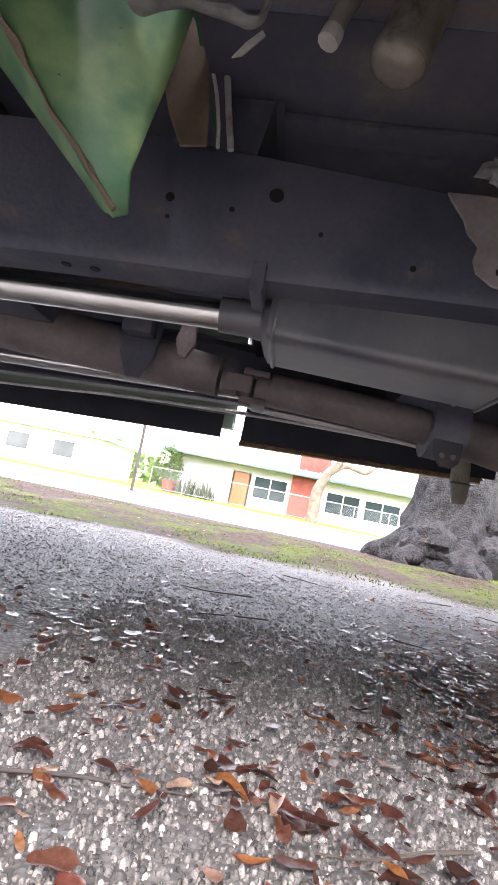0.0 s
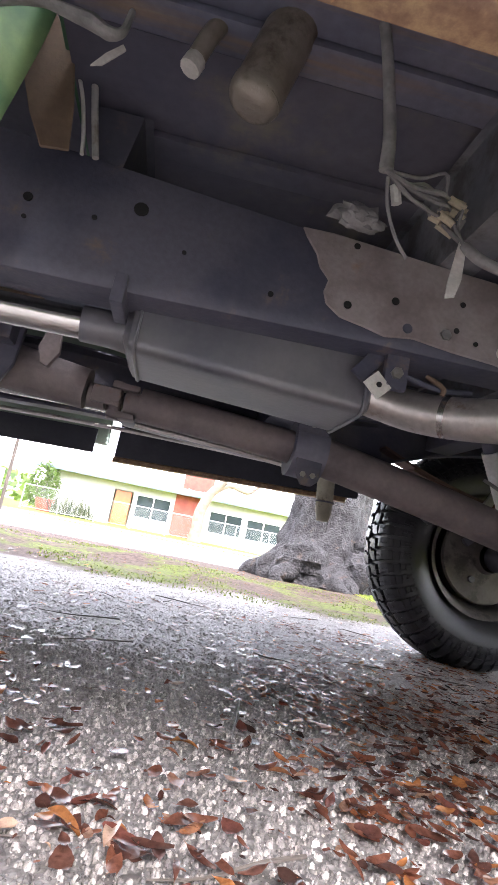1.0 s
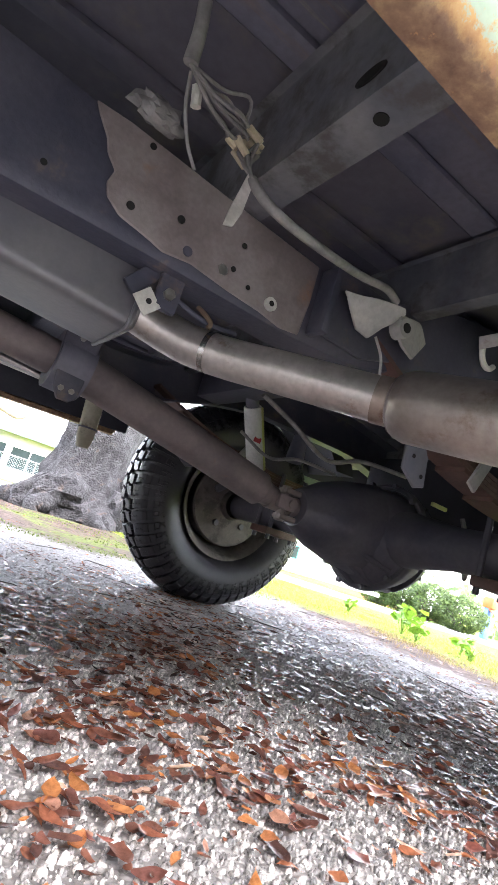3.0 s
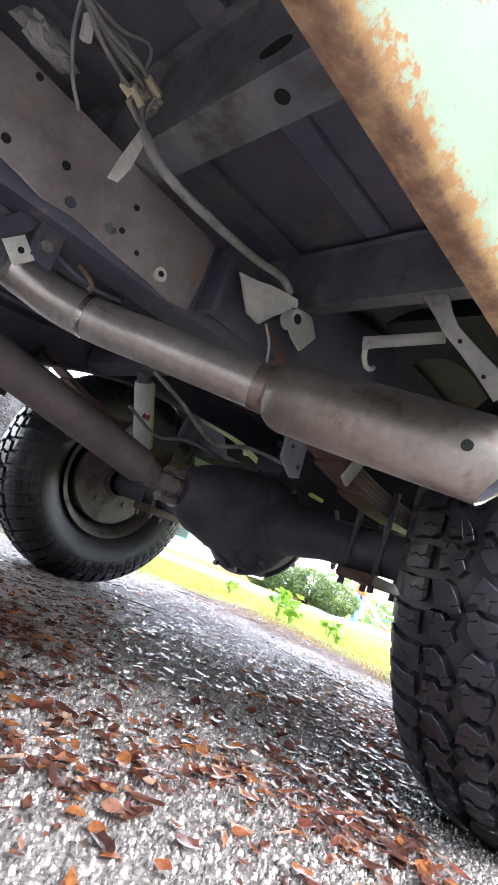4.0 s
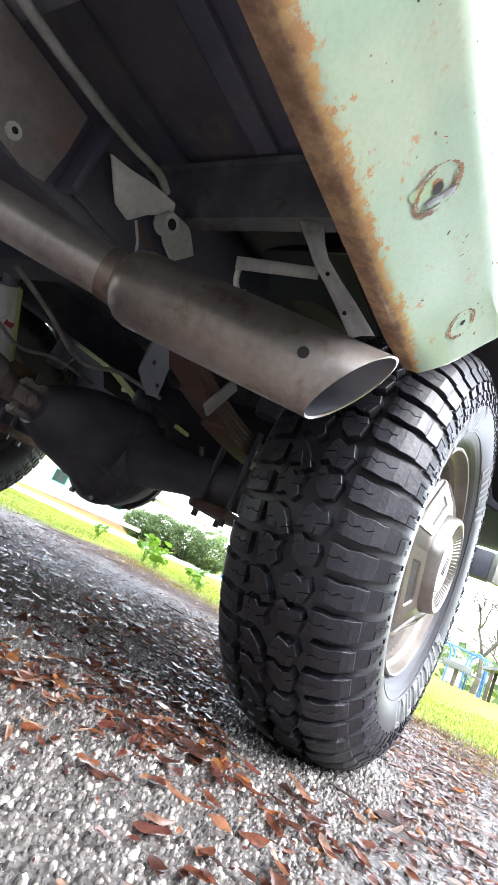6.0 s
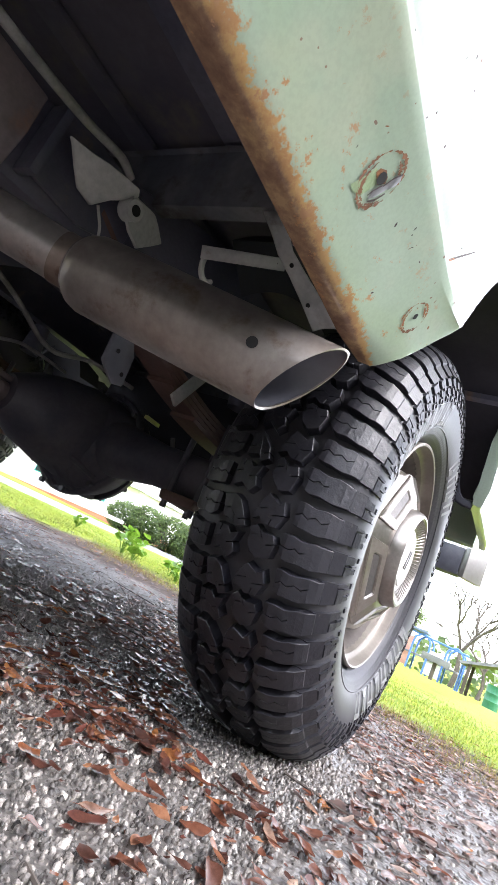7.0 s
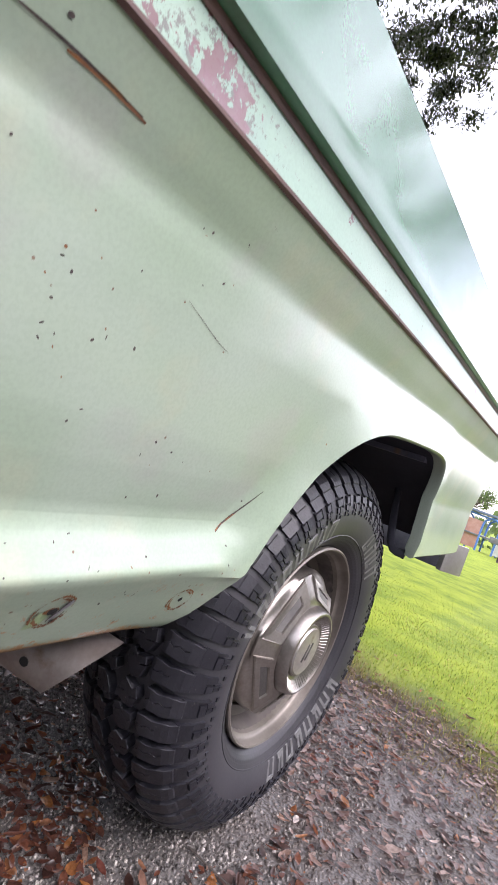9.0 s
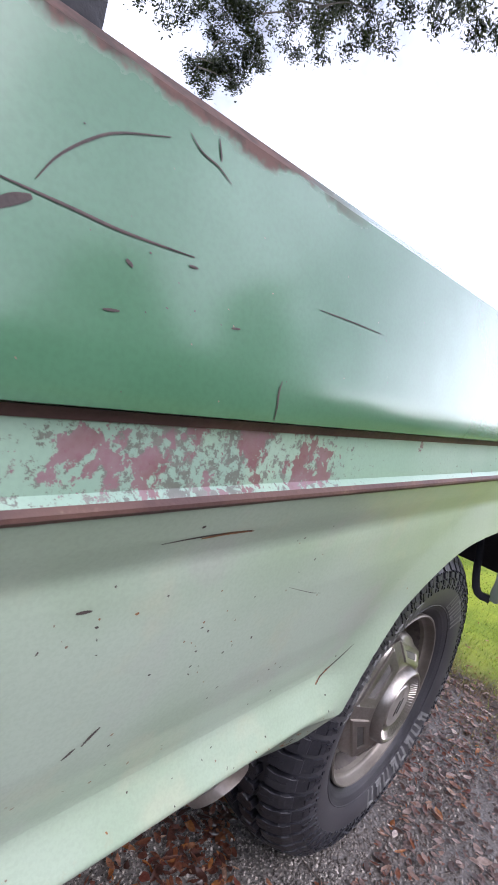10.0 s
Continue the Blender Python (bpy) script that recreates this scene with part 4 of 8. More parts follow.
# tailgate end: bumper
bm = box(2.35, 2.43, 0.185, 2 * MID_Y - 0.185, 0.565, 0.672, 0.008)
part("rear_bumper", bm, M_BLACK, truck, "dark steel step bumper with bright end plates")
for s in (1, -1):
    m = Matrix.Translation((2.385, MID_Y - s * (MID_Y - 0.145), 0.618)) @ Matrix.Rotation(radians(-38 * s), 4, "Z")
    part("bumper_end", box(-0.050, 0.050, -0.014, 0.014, -0.058, 0.058, 0.004, m=m), M_BUMPER, truck, "brushed thick square end block")
part("bumper_arm", box(1.95, 2.345, 0.60, 0.70, 0.575, 0.62, 0.004), M_BLACK, truck)
part("bumper_arm", box(1.95, 2.345, 1.48, 1.58, 0.575, 0.62, 0.004), M_BLACK, truck)

# cab, closed in simply: shell, bonnet, floor
CAB = [(-0.205, 0.55), (-0.205, 1.20), (-0.30, 1.28), (-0.42, 1.80), (-0.50, 1.86), (-1.35, 1.86), (-1.45, 1.82), (-1.95, 1.30), (-3.30, 1.22), (-3.42, 1.12), (-3.44, 0.62), (-3.1, 0.56), (-2.98, 0.80), (-2.62, 0.96), (-2.28, 0.80), (-2.14, 0.53)]
bm = bmesh.new()
rows = []
for y, ins in ((0.10, 0.045), (0.075, 0.015), (0.07, 0.0), (0.24, 0.0), (2 * MID_Y - 0.24, 0.0), (2 * MID_Y - 0.07, 0.0), (2 * MID_Y - 0.075, 0.015), (2 * MID_Y - 0.10, 0.045)):
    ring = []
    for x, z in CAB:
        t = max(0.0, (z - 1.22) / 0.64)
        yy = y + (0.20 * t if y < MID_Y else -0.20 * t)
        if abs(y - MID_Y) < 0.86 and x > -0.25 and z < 0.6:
            z = 0.98
        ring.append(bm.verts.new((x * (1 - 0.004 * ins) - ins * 0.15, yy, z - ins * 0.3 if z > 1 else z + ins * 0.1)))
    rows.append(ring)
for r0, r1 in zip(rows, rows[1:]):
    for k in range(len(CAB)):
        if k == len(CAB) - 1 and r0 in rows[2:5]:
            continue
        bm.faces.new((r0[k], r0[(k + 1) % len(CAB)], r1[(k + 1) % len(CAB)], r1[k]))
bm.faces.new(rows[0])
bm.faces.new(rows[-1][::-1])
part("cab_shell", bm, M_MINT, truck, "green cab and bonnet shell")
for y in (0.085, 2 * MID_Y - 0.085):
    s = 1 if y < MID_Y else -1
    bm = bmesh.new()
    vs = [bm.verts.new((x, y + s * (0.20 * max(0, (z - 1.22) / 0.64) - 0.02), z)) for x, z in ((-0.55, 1.30), (-0.58, 1.76), (-1.32, 1.76), (-1.74, 1.32))]
    bm.faces.new(vs)
    got = bmesh.ops.extrude_face_region(bm, geom=list(bm.faces))
    bmesh.ops.translate(bm, vec=(0, s * 0.012, 0), verts=[g for g in got["geom"] if isinstance(g, bmesh.types.BMVert)])
    part("side_window", bm, M_GLASS, truck)
part("cab_floor", box(-2.0, -0.66, 0.22, 2 * MID_Y - 0.22, 0.62, 0.64, 0.003), M_BLACK, truck, "black cab floor pan")
part("cab_floor", box(-0.66, -0.21, 0.22, 2 * MID_Y - 0.22, 0.955, 0.975, 0.003), M_BLACK, truck)
part("cab_floor", box(-0.672, -0.66, 0.22, 2 * MID_Y - 0.22, 0.62, 0.955, 0.002), M_BLACK, truck)

# pointed green cab apron behind the cab floor
tip = Vector((-0.188, 0.50, 0.533))
top_r, top_c, top_l = Vector((-0.160, 0.53, 0.93)), Vector((-0.53, 0.375, 0.935)), Vector((-0.59, 0.50, 0.915))
bm = bmesh.new()
rows = []
for i in range(13):
    u = i / 12
    e = u ** 0.82
    r, c, l = tip.lerp(top_r, e), tip.lerp(top_c, u), tip.lerp(top_l, u)
    r = r + Vector((0.006 * math.sin(math.pi * u), 0, 0))
    ring = []
    for k in range(7):
        q = l.lerp(c, k / 6)
        ring.append(q + Vector((0, -0.012 * math.sin(math.pi * k / 6) * u, 0)))
    for k in range(1, 11):
        q = c.lerp(r, k / 10)
        ring.append(q + Vector((0.012, -0.022, 0)) * math.sin(math.pi * k / 10) * u + Vector((0.006 * math.sin(9 * u + k), 0, 0)) * u * 0.5)
    if i == 0:
        ring = [tip + (q - tip) * 1.0 + Vector(((k - 8) * 0.0016, (k - 8) * 0.0006, 0.001 * abs(k - 8))) for k, q in enumerate(ring)]
    rows.append([bm.verts.new(q) for q in ring])
for r0, r1 in zip(rows, rows[1:]):
    for a0, a1, b1, b0 in zip(r0, r0[1:], r1[1:], r1):
        bm.faces.new((a0, a1, b1, b0))
apron = part("cab_apron", bm, M_WEDGE, truck, "green painted pointed sheet-metal apron with rusty seam")
so = apron.modifiers.new("thickness", "SOLIDIFY")
so.thickness, so.offset = 0.004, -1
bm = tube([tip + Vector((0, -0.003, 0.004)), tip.lerp(top_c, 0.25) + Vector((0.0, -0.004, 0)), tip.lerp(top_c, 0.5) + Vector((0, -0.008, 0)), tip.lerp(top_c, 0.75) + Vector((0, -0.01, 0)), top_c + Vector((0, -0.01, 0))], (0.010, 0.005, 0.009, 0.012, 0.012), 8, None, 6, squash=(1, 0.35))
for v in bm.verts:
    v.co += Vector((0.006, 0.0, 0.004)) * noise.noise(v.co * 45) + Vector((0.006, 0, 0)) * noise.noise(v.co * 16)
part("rust_seam", bm, M_TAN, apron, "rusty brown seam")
part("apron_bracket", plate([(-0.172, 0.692), (-0.139, 0.697), (-0.148, 0.76), (-0.165, 0.83), (-0.20, 0.88), (-0.235, 0.85), (-0.218, 0.79), (-0.196, 0.735)], 0.004, "y", 0.60), M_TAN, truck, "tan primered bracket")
part("panel_edge", tube([(-0.205, 0.622, 0.93), (-0.178, 0.625, 0.86), (-0.152, 0.625, 0.80), (-0.138, 0.627, 0.75), (-0.132, 0.628, 0.716)], 0.0026, 8, None, 5), M_TAG, truck, "bright bare sheet edge")
part("panel_edge", tube([(-0.145, 0.627, 0.84), (-0.131, 0.628, 0.78), (-0.115, 0.629, 0.717)], 0.0045, 8, None, 5), M_GREYC, truck)
part("mount_strap", tube([(-0.215, 0.46, 0.76), (-0.200, 0.455, 0.733), (-0.188, 0.452, 0.727), (-0.170, 0.457, 0.737), (-0.148, 0.46, 0.744), (-0.123, 0.462, 0.743), (-0.100, 0.46, 0.738), (-0.084, 0.458, 0.730), (-0.073, 0.46, 0.738), (-0.070, 0.462, 0.765)], (0.006, 0.009, 0.011, 0.007, 0.006, 0.008, 0.010, 0.008, 0.006, 0.005), 10, None, 5, squash=(1, 0.7)), M_WIRE, truck, "crumpled dark strap")

part("strap_end", plate([(-0.094, 0.694), (-0.084, 0.698), (-0.066, 0.722), (-0.070, 0.727), (-0.083, 0.712)], 0.002, "y", 0.462, 0.0), M_TAPE, truck, "torn pale strap end")

# fuel filler tubes that hang open
part("filler_tube", tube([(0.066, 0.487, 0.733), (0.071, 0.486, 0.757), (0.094, 0.48, 0.85)], (0.0275, 0.0285, 0.0285), 20, None, 5), M_RUSTPIPE, truck, "weathered filler tube that hangs capped")
part("filler_cap", tube([(0.0628, 0.4875, 0.723), (0.0632, 0.4873, 0.725), (0.0642, 0.4872, 0.730), (0.0655, 0.487, 0.737), (0.0675, 0.487, 0.746)], (0.012, 0.021, 0.0265, 0.0295, 0.0295), 24, None, 3), M_RUSTPIPE, truck)
part("vent_tube", tube([(-0.006, 0.494, 0.762), (0.006, 0.49, 0.80), (0.03, 0.485, 0.85)], 0.0105, 12, None, 5), M_RUSTPIPE, truck)
part("vent_plug", tube([(-0.0085, 0.494, 0.754), (-0.004, 0.494, 0.768)], 0.0115, 10, None, 2), M_TAPE, truck)


# frame rails: channel with kick-up over the axle (x, low z, high z)
RAIL = [(-3.2, 0.50, 0.66), (-0.9, 0.515, 0.71), (-0.27, 0.548, 0.735), (-0.04, 0.556, 0.722), (0.27, 0.571, 0.706), (0.55, 0.578, 0.705), (0.68, 0.595, 0.725), (0.86, 0.66, 0.80), (1.05, 0.70, 0.845), (1.5, 0.71, 0.85), (1.75, 0.66, 0.82), (2.2, 0.62, 0.78)]
for s in (1, -1):
    yy = lambda y: MID_Y - s * (MID_Y - y)
    bm = bmesh.new()
    rows = []
    for i in range(72):
        x = -3.2 + 5.4 * i / 71
        if i == 71:
            x = 2.2
        lo = float(np.interp(x, [r[0] for r in RAIL], [r[1] for r in RAIL]))
        hi = float(np.interp(x, [r[0] for r in RAIL], [r[2] for r in RAIL]))
        sec = [(0.700, lo - 0.002), (0.650, lo - 0.002), (0.640, lo), (0.636, lo + 0.008), (0.635, lo + 0.02), (0.635, hi - 0.012), (0.637, hi - 0.004), (0.645, hi), (0.700, hi), (0.700, hi - 0.006), (0.645, hi - 0.008), (0.642, hi - 0.014), (0.642, lo + 0.02), (0.648, lo + 0.006), (0.700, lo + 0.005)]
        rows.append([bm.verts.new((x, yy(y), z)) for y, z in sec])
    n = len(rows[0])
    for r0, r1 in zip(rows, rows[1:]):
        for k in range(n):
            bm.faces.new((r0[k], r0[(k + 1) % n], r1[(k + 1) % n], r1[k]))
    rail = part("frame_rail", bm, M_FRAME, truck, "black painted steel frame rail")
    if s == 1:
        near_rail = rail
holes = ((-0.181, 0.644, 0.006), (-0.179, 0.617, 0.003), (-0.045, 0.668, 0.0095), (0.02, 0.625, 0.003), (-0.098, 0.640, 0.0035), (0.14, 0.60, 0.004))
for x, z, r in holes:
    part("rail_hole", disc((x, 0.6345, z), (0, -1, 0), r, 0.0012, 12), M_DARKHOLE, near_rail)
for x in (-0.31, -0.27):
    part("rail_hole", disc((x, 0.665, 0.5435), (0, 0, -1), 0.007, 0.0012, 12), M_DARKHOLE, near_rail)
part("rail_clamp", box(-0.055, -0.038, 0.628, 0.70, 0.535, 0.575, 0.003), M_FRAME, near_rail)
# doubler plate with a ragged front edge
DOUBLER = [(0.165, 0.706), (0.172, 0.694), (0.190, 0.672), (0.197, 0.655), (0.212, 0.640), (0.208, 0.622), (0.214, 0.606), (0.235, 0.592), (0.27, 0.587), (0.30, 0.581), (0.34, 0.588), (0.40, 0.583), (0.46, 0.581), (0.50, 0.576), (0.535, 0.582), (0.54, 0.64), (0.538, 0.70), (0.45, 0.702), (0.36, 0.704), (0.27, 0.707), (0.21, 0.709)]
doubler = part("doubler_plate", plate(DOUBLER, 0.004, "y", 0.6305), M_PLATE, near_rail, "rusty brown doubler plate with drilled holes")
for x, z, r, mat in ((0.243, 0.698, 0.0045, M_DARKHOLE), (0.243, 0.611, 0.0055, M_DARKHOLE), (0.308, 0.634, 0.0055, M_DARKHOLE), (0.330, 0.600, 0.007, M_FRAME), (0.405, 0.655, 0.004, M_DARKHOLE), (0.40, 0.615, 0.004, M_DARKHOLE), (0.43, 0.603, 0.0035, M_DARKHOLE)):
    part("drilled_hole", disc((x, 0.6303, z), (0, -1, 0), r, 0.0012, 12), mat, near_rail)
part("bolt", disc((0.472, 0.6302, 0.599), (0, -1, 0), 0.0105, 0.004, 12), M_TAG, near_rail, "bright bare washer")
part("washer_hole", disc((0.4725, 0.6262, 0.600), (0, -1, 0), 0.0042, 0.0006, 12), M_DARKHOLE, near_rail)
part("bolt", disc((0.385, 0.6302, 0.605), (0, -1, 0), 0.008, 0.003, 6, hexa=True), M_BOLT, near_rail)
part("spring_stop", box(0.548, 0.562, 0.595, 0.634, 0.59, 0.70, 0.004), M_FRAME, near_rail)

# front spring hanger
LOBE = [(0.566, 0.664), (0.600, 0.674), (0.628, 0.683), (0.660, 0.690), (0.684, 0.694), (0.692, 0.687), (0.683, 0.672), (0.662, 0.651), (0.648, 0.628), (0.618, 0.630), (0.594, 0.645)]
EAR = [(0.682, 0.669), (0.684, 0.682), (0.692, 0.690), (0.725, 0.697), (0.77, 0.703), (0.817, 0.706), (0.786, 0.675), (0.74, 0.632), (0.712, 0.641), (0.692, 0.656)]


def curled(poly, y0, bend):
    """A sheet of the outline poly, cut into strips and curled out of its plane."""
    bm = plate(poly, 0.006, "y", y0, 0.0012)
    bmesh.ops.subdivide_edges(bm, edges=list(bm.edges), cuts=3, use_grid_fill=True)
    for v in bm.verts:
        v.co.y += bend(v.co.x, v.co.z)
    return bm


hang = part("spring_hanger", curled(LOBE, 0.586, lambda x, z: 0.016 * max(0.0, (0.66 - z) / 0.03) - 0.012 * max(0.0, (z - 0.675) / 0.02)), M_GREYC, truck, "pale grey curled spring hanger")
ear = part("hanger_ear", curled(EAR, 0.588, lambda x, z: 0.05 * max(0.0, x - 0.74) / 0.08 - 0.010 * max(0.0, (0.70 - x) / 0.02)), M_GREYC, hang, "pale drilled ear of the hanger")
part("hanger_eye", tube([(0.695, 0.574, 0.664), (0.695, 0.596, 0.665)], (0.0155, 0.017), 20, None, 1), M_GREYC, hang)
part("hanger_hole", disc((0.695, 0.5735, 0.664), (0, -1, 0), 0.0085, 0.001), M_DARKHOLE, hang)
part("hanger_back", plate([(0.57, 0.60), (0.66, 0.60), (0.74, 0.63), (0.74, 0.72), (0.57, 0.72)], 0.008, "y", 0.622), M_FRAME, hang)
part("hanger_web", tube([(0.648, 0.588, 0.628), (0.668, 0.586, 0.602), (0.676, 0.585, 0.572), (0.684, 0.575, 0.545)], 0.0022, 8, None, 6), M_GREYC, hang, "bright torn sheet edge")
part("hanger_foot", plate([(0.655, 0.552), (0.672, 0.560), (0.700, 0.548), (0.694, 0.538), (0.66, 0.538)], 0.004, "y", 0.57, 0.001), M_GREYC, hang)
hook = [(0.808 + 0.020 * math.cos(a), 0.496, 0.660 + 0.024 * math.sin(a)) for a in np.linspace(2.4, 5.6, 9)]
part("wire_hook", tube(hook, 0.0048, 8, None, 3), M_TAG, truck, "bent bare metal hook")
STRAP = [((0.752, 0.399, 0.723), (0.767, 0.367, 0.733)), ((0.776, 0.384, 0.702), (0.784, 0.362, 0.712)), ((0.793, 0.373, 0.684), (0.797, 0.353, 0.695)), ((0.816, 0.353, 0.664), (0.819, 0.332, 0.676)), ((0.841, 0.331, 0.639), (0.843, 0.308, 0.656)), ((0.866, 0.307, 0.609), (0.873, 0.274, 0.624))]
strap = bmesh.new()
rows = [[strap.verts.new(Vector(a).lerp(Vector(b), k / 4) + Vector((0.002, 0.003, 0.004)) * math.sin(math.pi * k / 4)) for k in range(5)] for a, b in STRAP]
for r0, r1 in zip(rows, rows[1:]):
    for a0, a1, b1, b0 in zip(r0, r0[1:], r1[1:], r1):
        strap.faces.new((a0, a1, b1, b0))
ob = part("brace_strap", strap, M_GREYC, truck, "bent flat steel brace strap with rusty stains")
mod = ob.modifiers.new("thickness", "SOLIDIFY")
mod.thickness = 0.003
for x, y, z in ((0.807, 0.352, 0.678), (0.846, 0.322, 0.640)):
    part("strap_hole", disc((x, y, z), (-0.45, -0.55, -0.7), 0.0032, 0.0035, 10), M_DARKHOLE, ob)
bar_a, bar_b = Vector((0.775, 0.496, 0.664)), Vector((0.872, 0.412, 0.727))
bar_d = (bar_b - bar_a).normalized()
bar_s = bar_d.cross(Vector((-0.5, -0.55, -0.67))).normalized()
bm = bmesh.new()
q = [bm.verts.new(p + bar_s * w) for p, w in ((bar_a, -0.010), (bar_a, 0.010), (bar_b, 0.010), (bar_b, -0.010))]
bm.faces.new(q)
ob = part("outrigger_bar", bm, M_GREYC, truck, "short grey outrigger bar with a bolt hole")
mod = ob.modifiers.new("thickness", "SOLIDIFY")
mod.thickness = 0.003
part("bar_hole", disc(bar_a.lerp(bar_b, 0.87) + Vector((0.002, 0.002, 0.003)), (-0.5, -0.55, -0.67), 0.0045, 0.006, 10), M_DARKHOLE, ob)

# ---- exhaust ----
part("front_pipe", tube([(-1.6, 0.80, 0.50), (-0.9, 0.77, 0.513), (-0.45, 0.755, 0.530), (-0.095, 0.75, 0.541)], 0.0225, 24, None, 5), M_POLISH, truck, "bright polished exhaust pipe")
part("pipe_sleeve", tube([(-0.105, 0.75, 0.541), (-0.065, 0.752, 0.543), (-0.03, 0.757, 0.545)], (0.026, 0.027, 0.031), 24, None, 4), M_MUFF, truck)
bm = bmesh.new()
rows = []
for x, k in ((-0.045, 0.35), (-0.035, 0.8), (-0.028, 0.97), (-0.015, 1.0), (0.10, 1.0), (0.22, 1.0), (0.300, 1.0), (0.312, 0.97), (0.320, 0.8), (0.33, 0.35)):
    ring = []
    for j in range(56):
        a = 2 * math.pi * j / 56
        c, s2 = math.cos(a), math.sin(a)
        y = math.copysign(abs(c) ** 0.22, c) * 0.080 * k
        z = math.copysign(abs(s2) ** 0.26, s2) * 0.045 * k
        ring.append(bm.verts.new((x, 0.765 + y, 0.545 - 0.012 * (x + 0.03) / 0.33 + z)))
    rows.append(ring)
for r0, r1 in zip(rows, rows[1:]):
    for j in range(56):
        bm.faces.new((r0[j], r0[(j + 1) % 56], r1[(j + 1) % 56], r1[j]))
bm.faces.new(rows[0][::-1])
bm.faces.new(rows[-1])
muffler = part("muffler", bm, M_MUFF, truck, "flat grey steel muffler")
for x in (-0.02, 0.306):
    ring = [(x, 0.765 + math.copysign(abs(math.cos(a)) ** 0.22, math.cos(a)) * 0.081, 0.5445 - 0.012 * (x + 0.03) / 0.33 + math.copysign(abs(math.sin(a)) ** 0.26, math.sin(a)) * 0.046) for a in np.linspace(0, 2 * math.pi, 33)]
    part("end_seam", tube(ring, 0.003, 6, None, 1, caps=False), M_MUFF, muffler)
part("tail_pipe", tube([(0.318, 0.735, 0.533), (0.352, 0.727, 0.525), (0.395, 0.700, 0.512), (0.44, 0.655, 0.503), (0.50, 0.578, 0.495), (0.60, 0.440, 0.478)], 0.030, 28, None, 8), M_STEEL, truck, "brushed steel tail pipe with a bend")
pipe_path = curve_points([(0.318, 0.735, 0.533), (0.352, 0.727, 0.525), (0.395, 0.700, 0.512), (0.44, 0.655, 0.503), (0.50, 0.578, 0.495), (0.60, 0.440, 0.478)], 8)
for i, j, r, mat, label in ((38, 39, 0.0312, M_STAIN, "brown heat-stained weld collar"), (21, 22, 0.0304, M_POLISH, "pale weld bead")):
    part("pipe_band", tube(pipe_path[i:j + 1], r, 28, None, 1, caps=False), mat, truck, label)
part("pipe_seam", tube([p + Vector((-0.006, -0.0165, -0.0245)) for p in pipe_path[16:39]], 0.0012, 6, None, 1), M_PLATE, truck, "welded pipe seam")
axis0, axis1 = Vector((0.590, 0.455, 0.480)), Vector((0.700, 0.165, 0.447))
d = (axis1 - axis0).normalized()
side = d.cross(Vector((0, 0, 1))).normalized()
up = side.cross(d)
bm = bmesh.new()
rows = []
SEG = 40
for t, r in ((-0.004, 0.031), (0.0, 0.036), (0.008, 0.042), (0.02, 0.0455), (0.10, 0.0465), (0.18, 0.047), (0.25, 0.047)):
    ring = []
    for k in range(SEG):
        a = 2 * math.pi * k / SEG
        tt = t + (0.035 + 0.0295 * math.sin(a) if t > 0.2 else 0.0)
        ring.append(bm.verts.new(axis0 + d * tt + side * math.cos(a) * r + up * math.sin(a) * r))
    rows.append(ring)
rim = []
for k in range(SEG):
    a = 2 * math.pi * k / SEG
    rim.append(bm.verts.new(axis0 + d * (0.284 + 0.0295 * math.sin(a)) + side * math.cos(a) * 0.0445 + up * math.sin(a) * 0.0445))
rows.append(rim)
for r0, r1 in zip(rows, rows[1:]):
    for k in range(SEG):
        bm.faces.new((r0[k], r0[(k + 1) % SEG], r1[(k + 1) % SEG], r1[k]))
exhaust_tip = part("exhaust_tip", bm, M_TIP, truck, "wide slant-cut steel exhaust tip with a small hole")
# the bore takes M_MUFF, a darker steel than the outside of the tip
bm = bmesh.new()
bore = [[bm.verts.new(axis0 + d * (0.282 + 0.0295 * math.sin(2 * math.pi * k / SEG) if far else 0.06) + (side * math.cos(2 * math.pi * k / SEG) + up * math.sin(2 * math.pi * k / SEG)) * (0.0444 if far else 0.043)) for k in range(SEG)] for far in (True, False)]
for k in range(SEG):
    bm.faces.new((bore[0][k], bore[0][(k + 1) % SEG], bore[1][(k + 1) % SEG], bore[1][k]))
bm.faces.new(bore[1])
part("tip_bore", bm, M_MUFF, exhaust_tip, "darker grey bore")
hole_at = Vector((0.631, 0.223, 0.45))
c0 = axis0 + d * (hole_at - axis0).dot(d)
n = (hole_at - c0).normalized()
part("tip_hole", disc(c0 + n * 0.0466, n, 0.006, 0.0012), M_DARKHOLE, exhaust_tip)
part("weld_ring", tube([axis0 + d * 0.003 + (side * math.cos(a) + up * math.sin(a)) * 0.036 for a in np.linspace(0, 2 * math.pi, 33)], 0.0028, 6, None, 1, caps=False), M_PLATE, exhaust_tip, "dull brown weld bead")
# hanger at the muffler's tail with a square zinc tag
hb = part("exhaust_hanger", box(0.318, 0.352, 0.655, 0.668, 0.522, 0.578, 0.004), M_FRAME, truck, "dark exhaust hanger clamp")
part("hanger_bolt", disc((0.334, 0.655, 0.544), (0, -1, 0), 0.0085, 0.006, hexa=True), M_BOLT, hb)
part("hanger_arm", place(box(-0.012, 0.012, -0.004, 0.004, -0.035, 0.035, 0.002), Matrix.Translation((0.305, 0.672, 0.562)) @ Matrix.Rotation(radians(35), 4, "Y")), M_FRAME, hb)
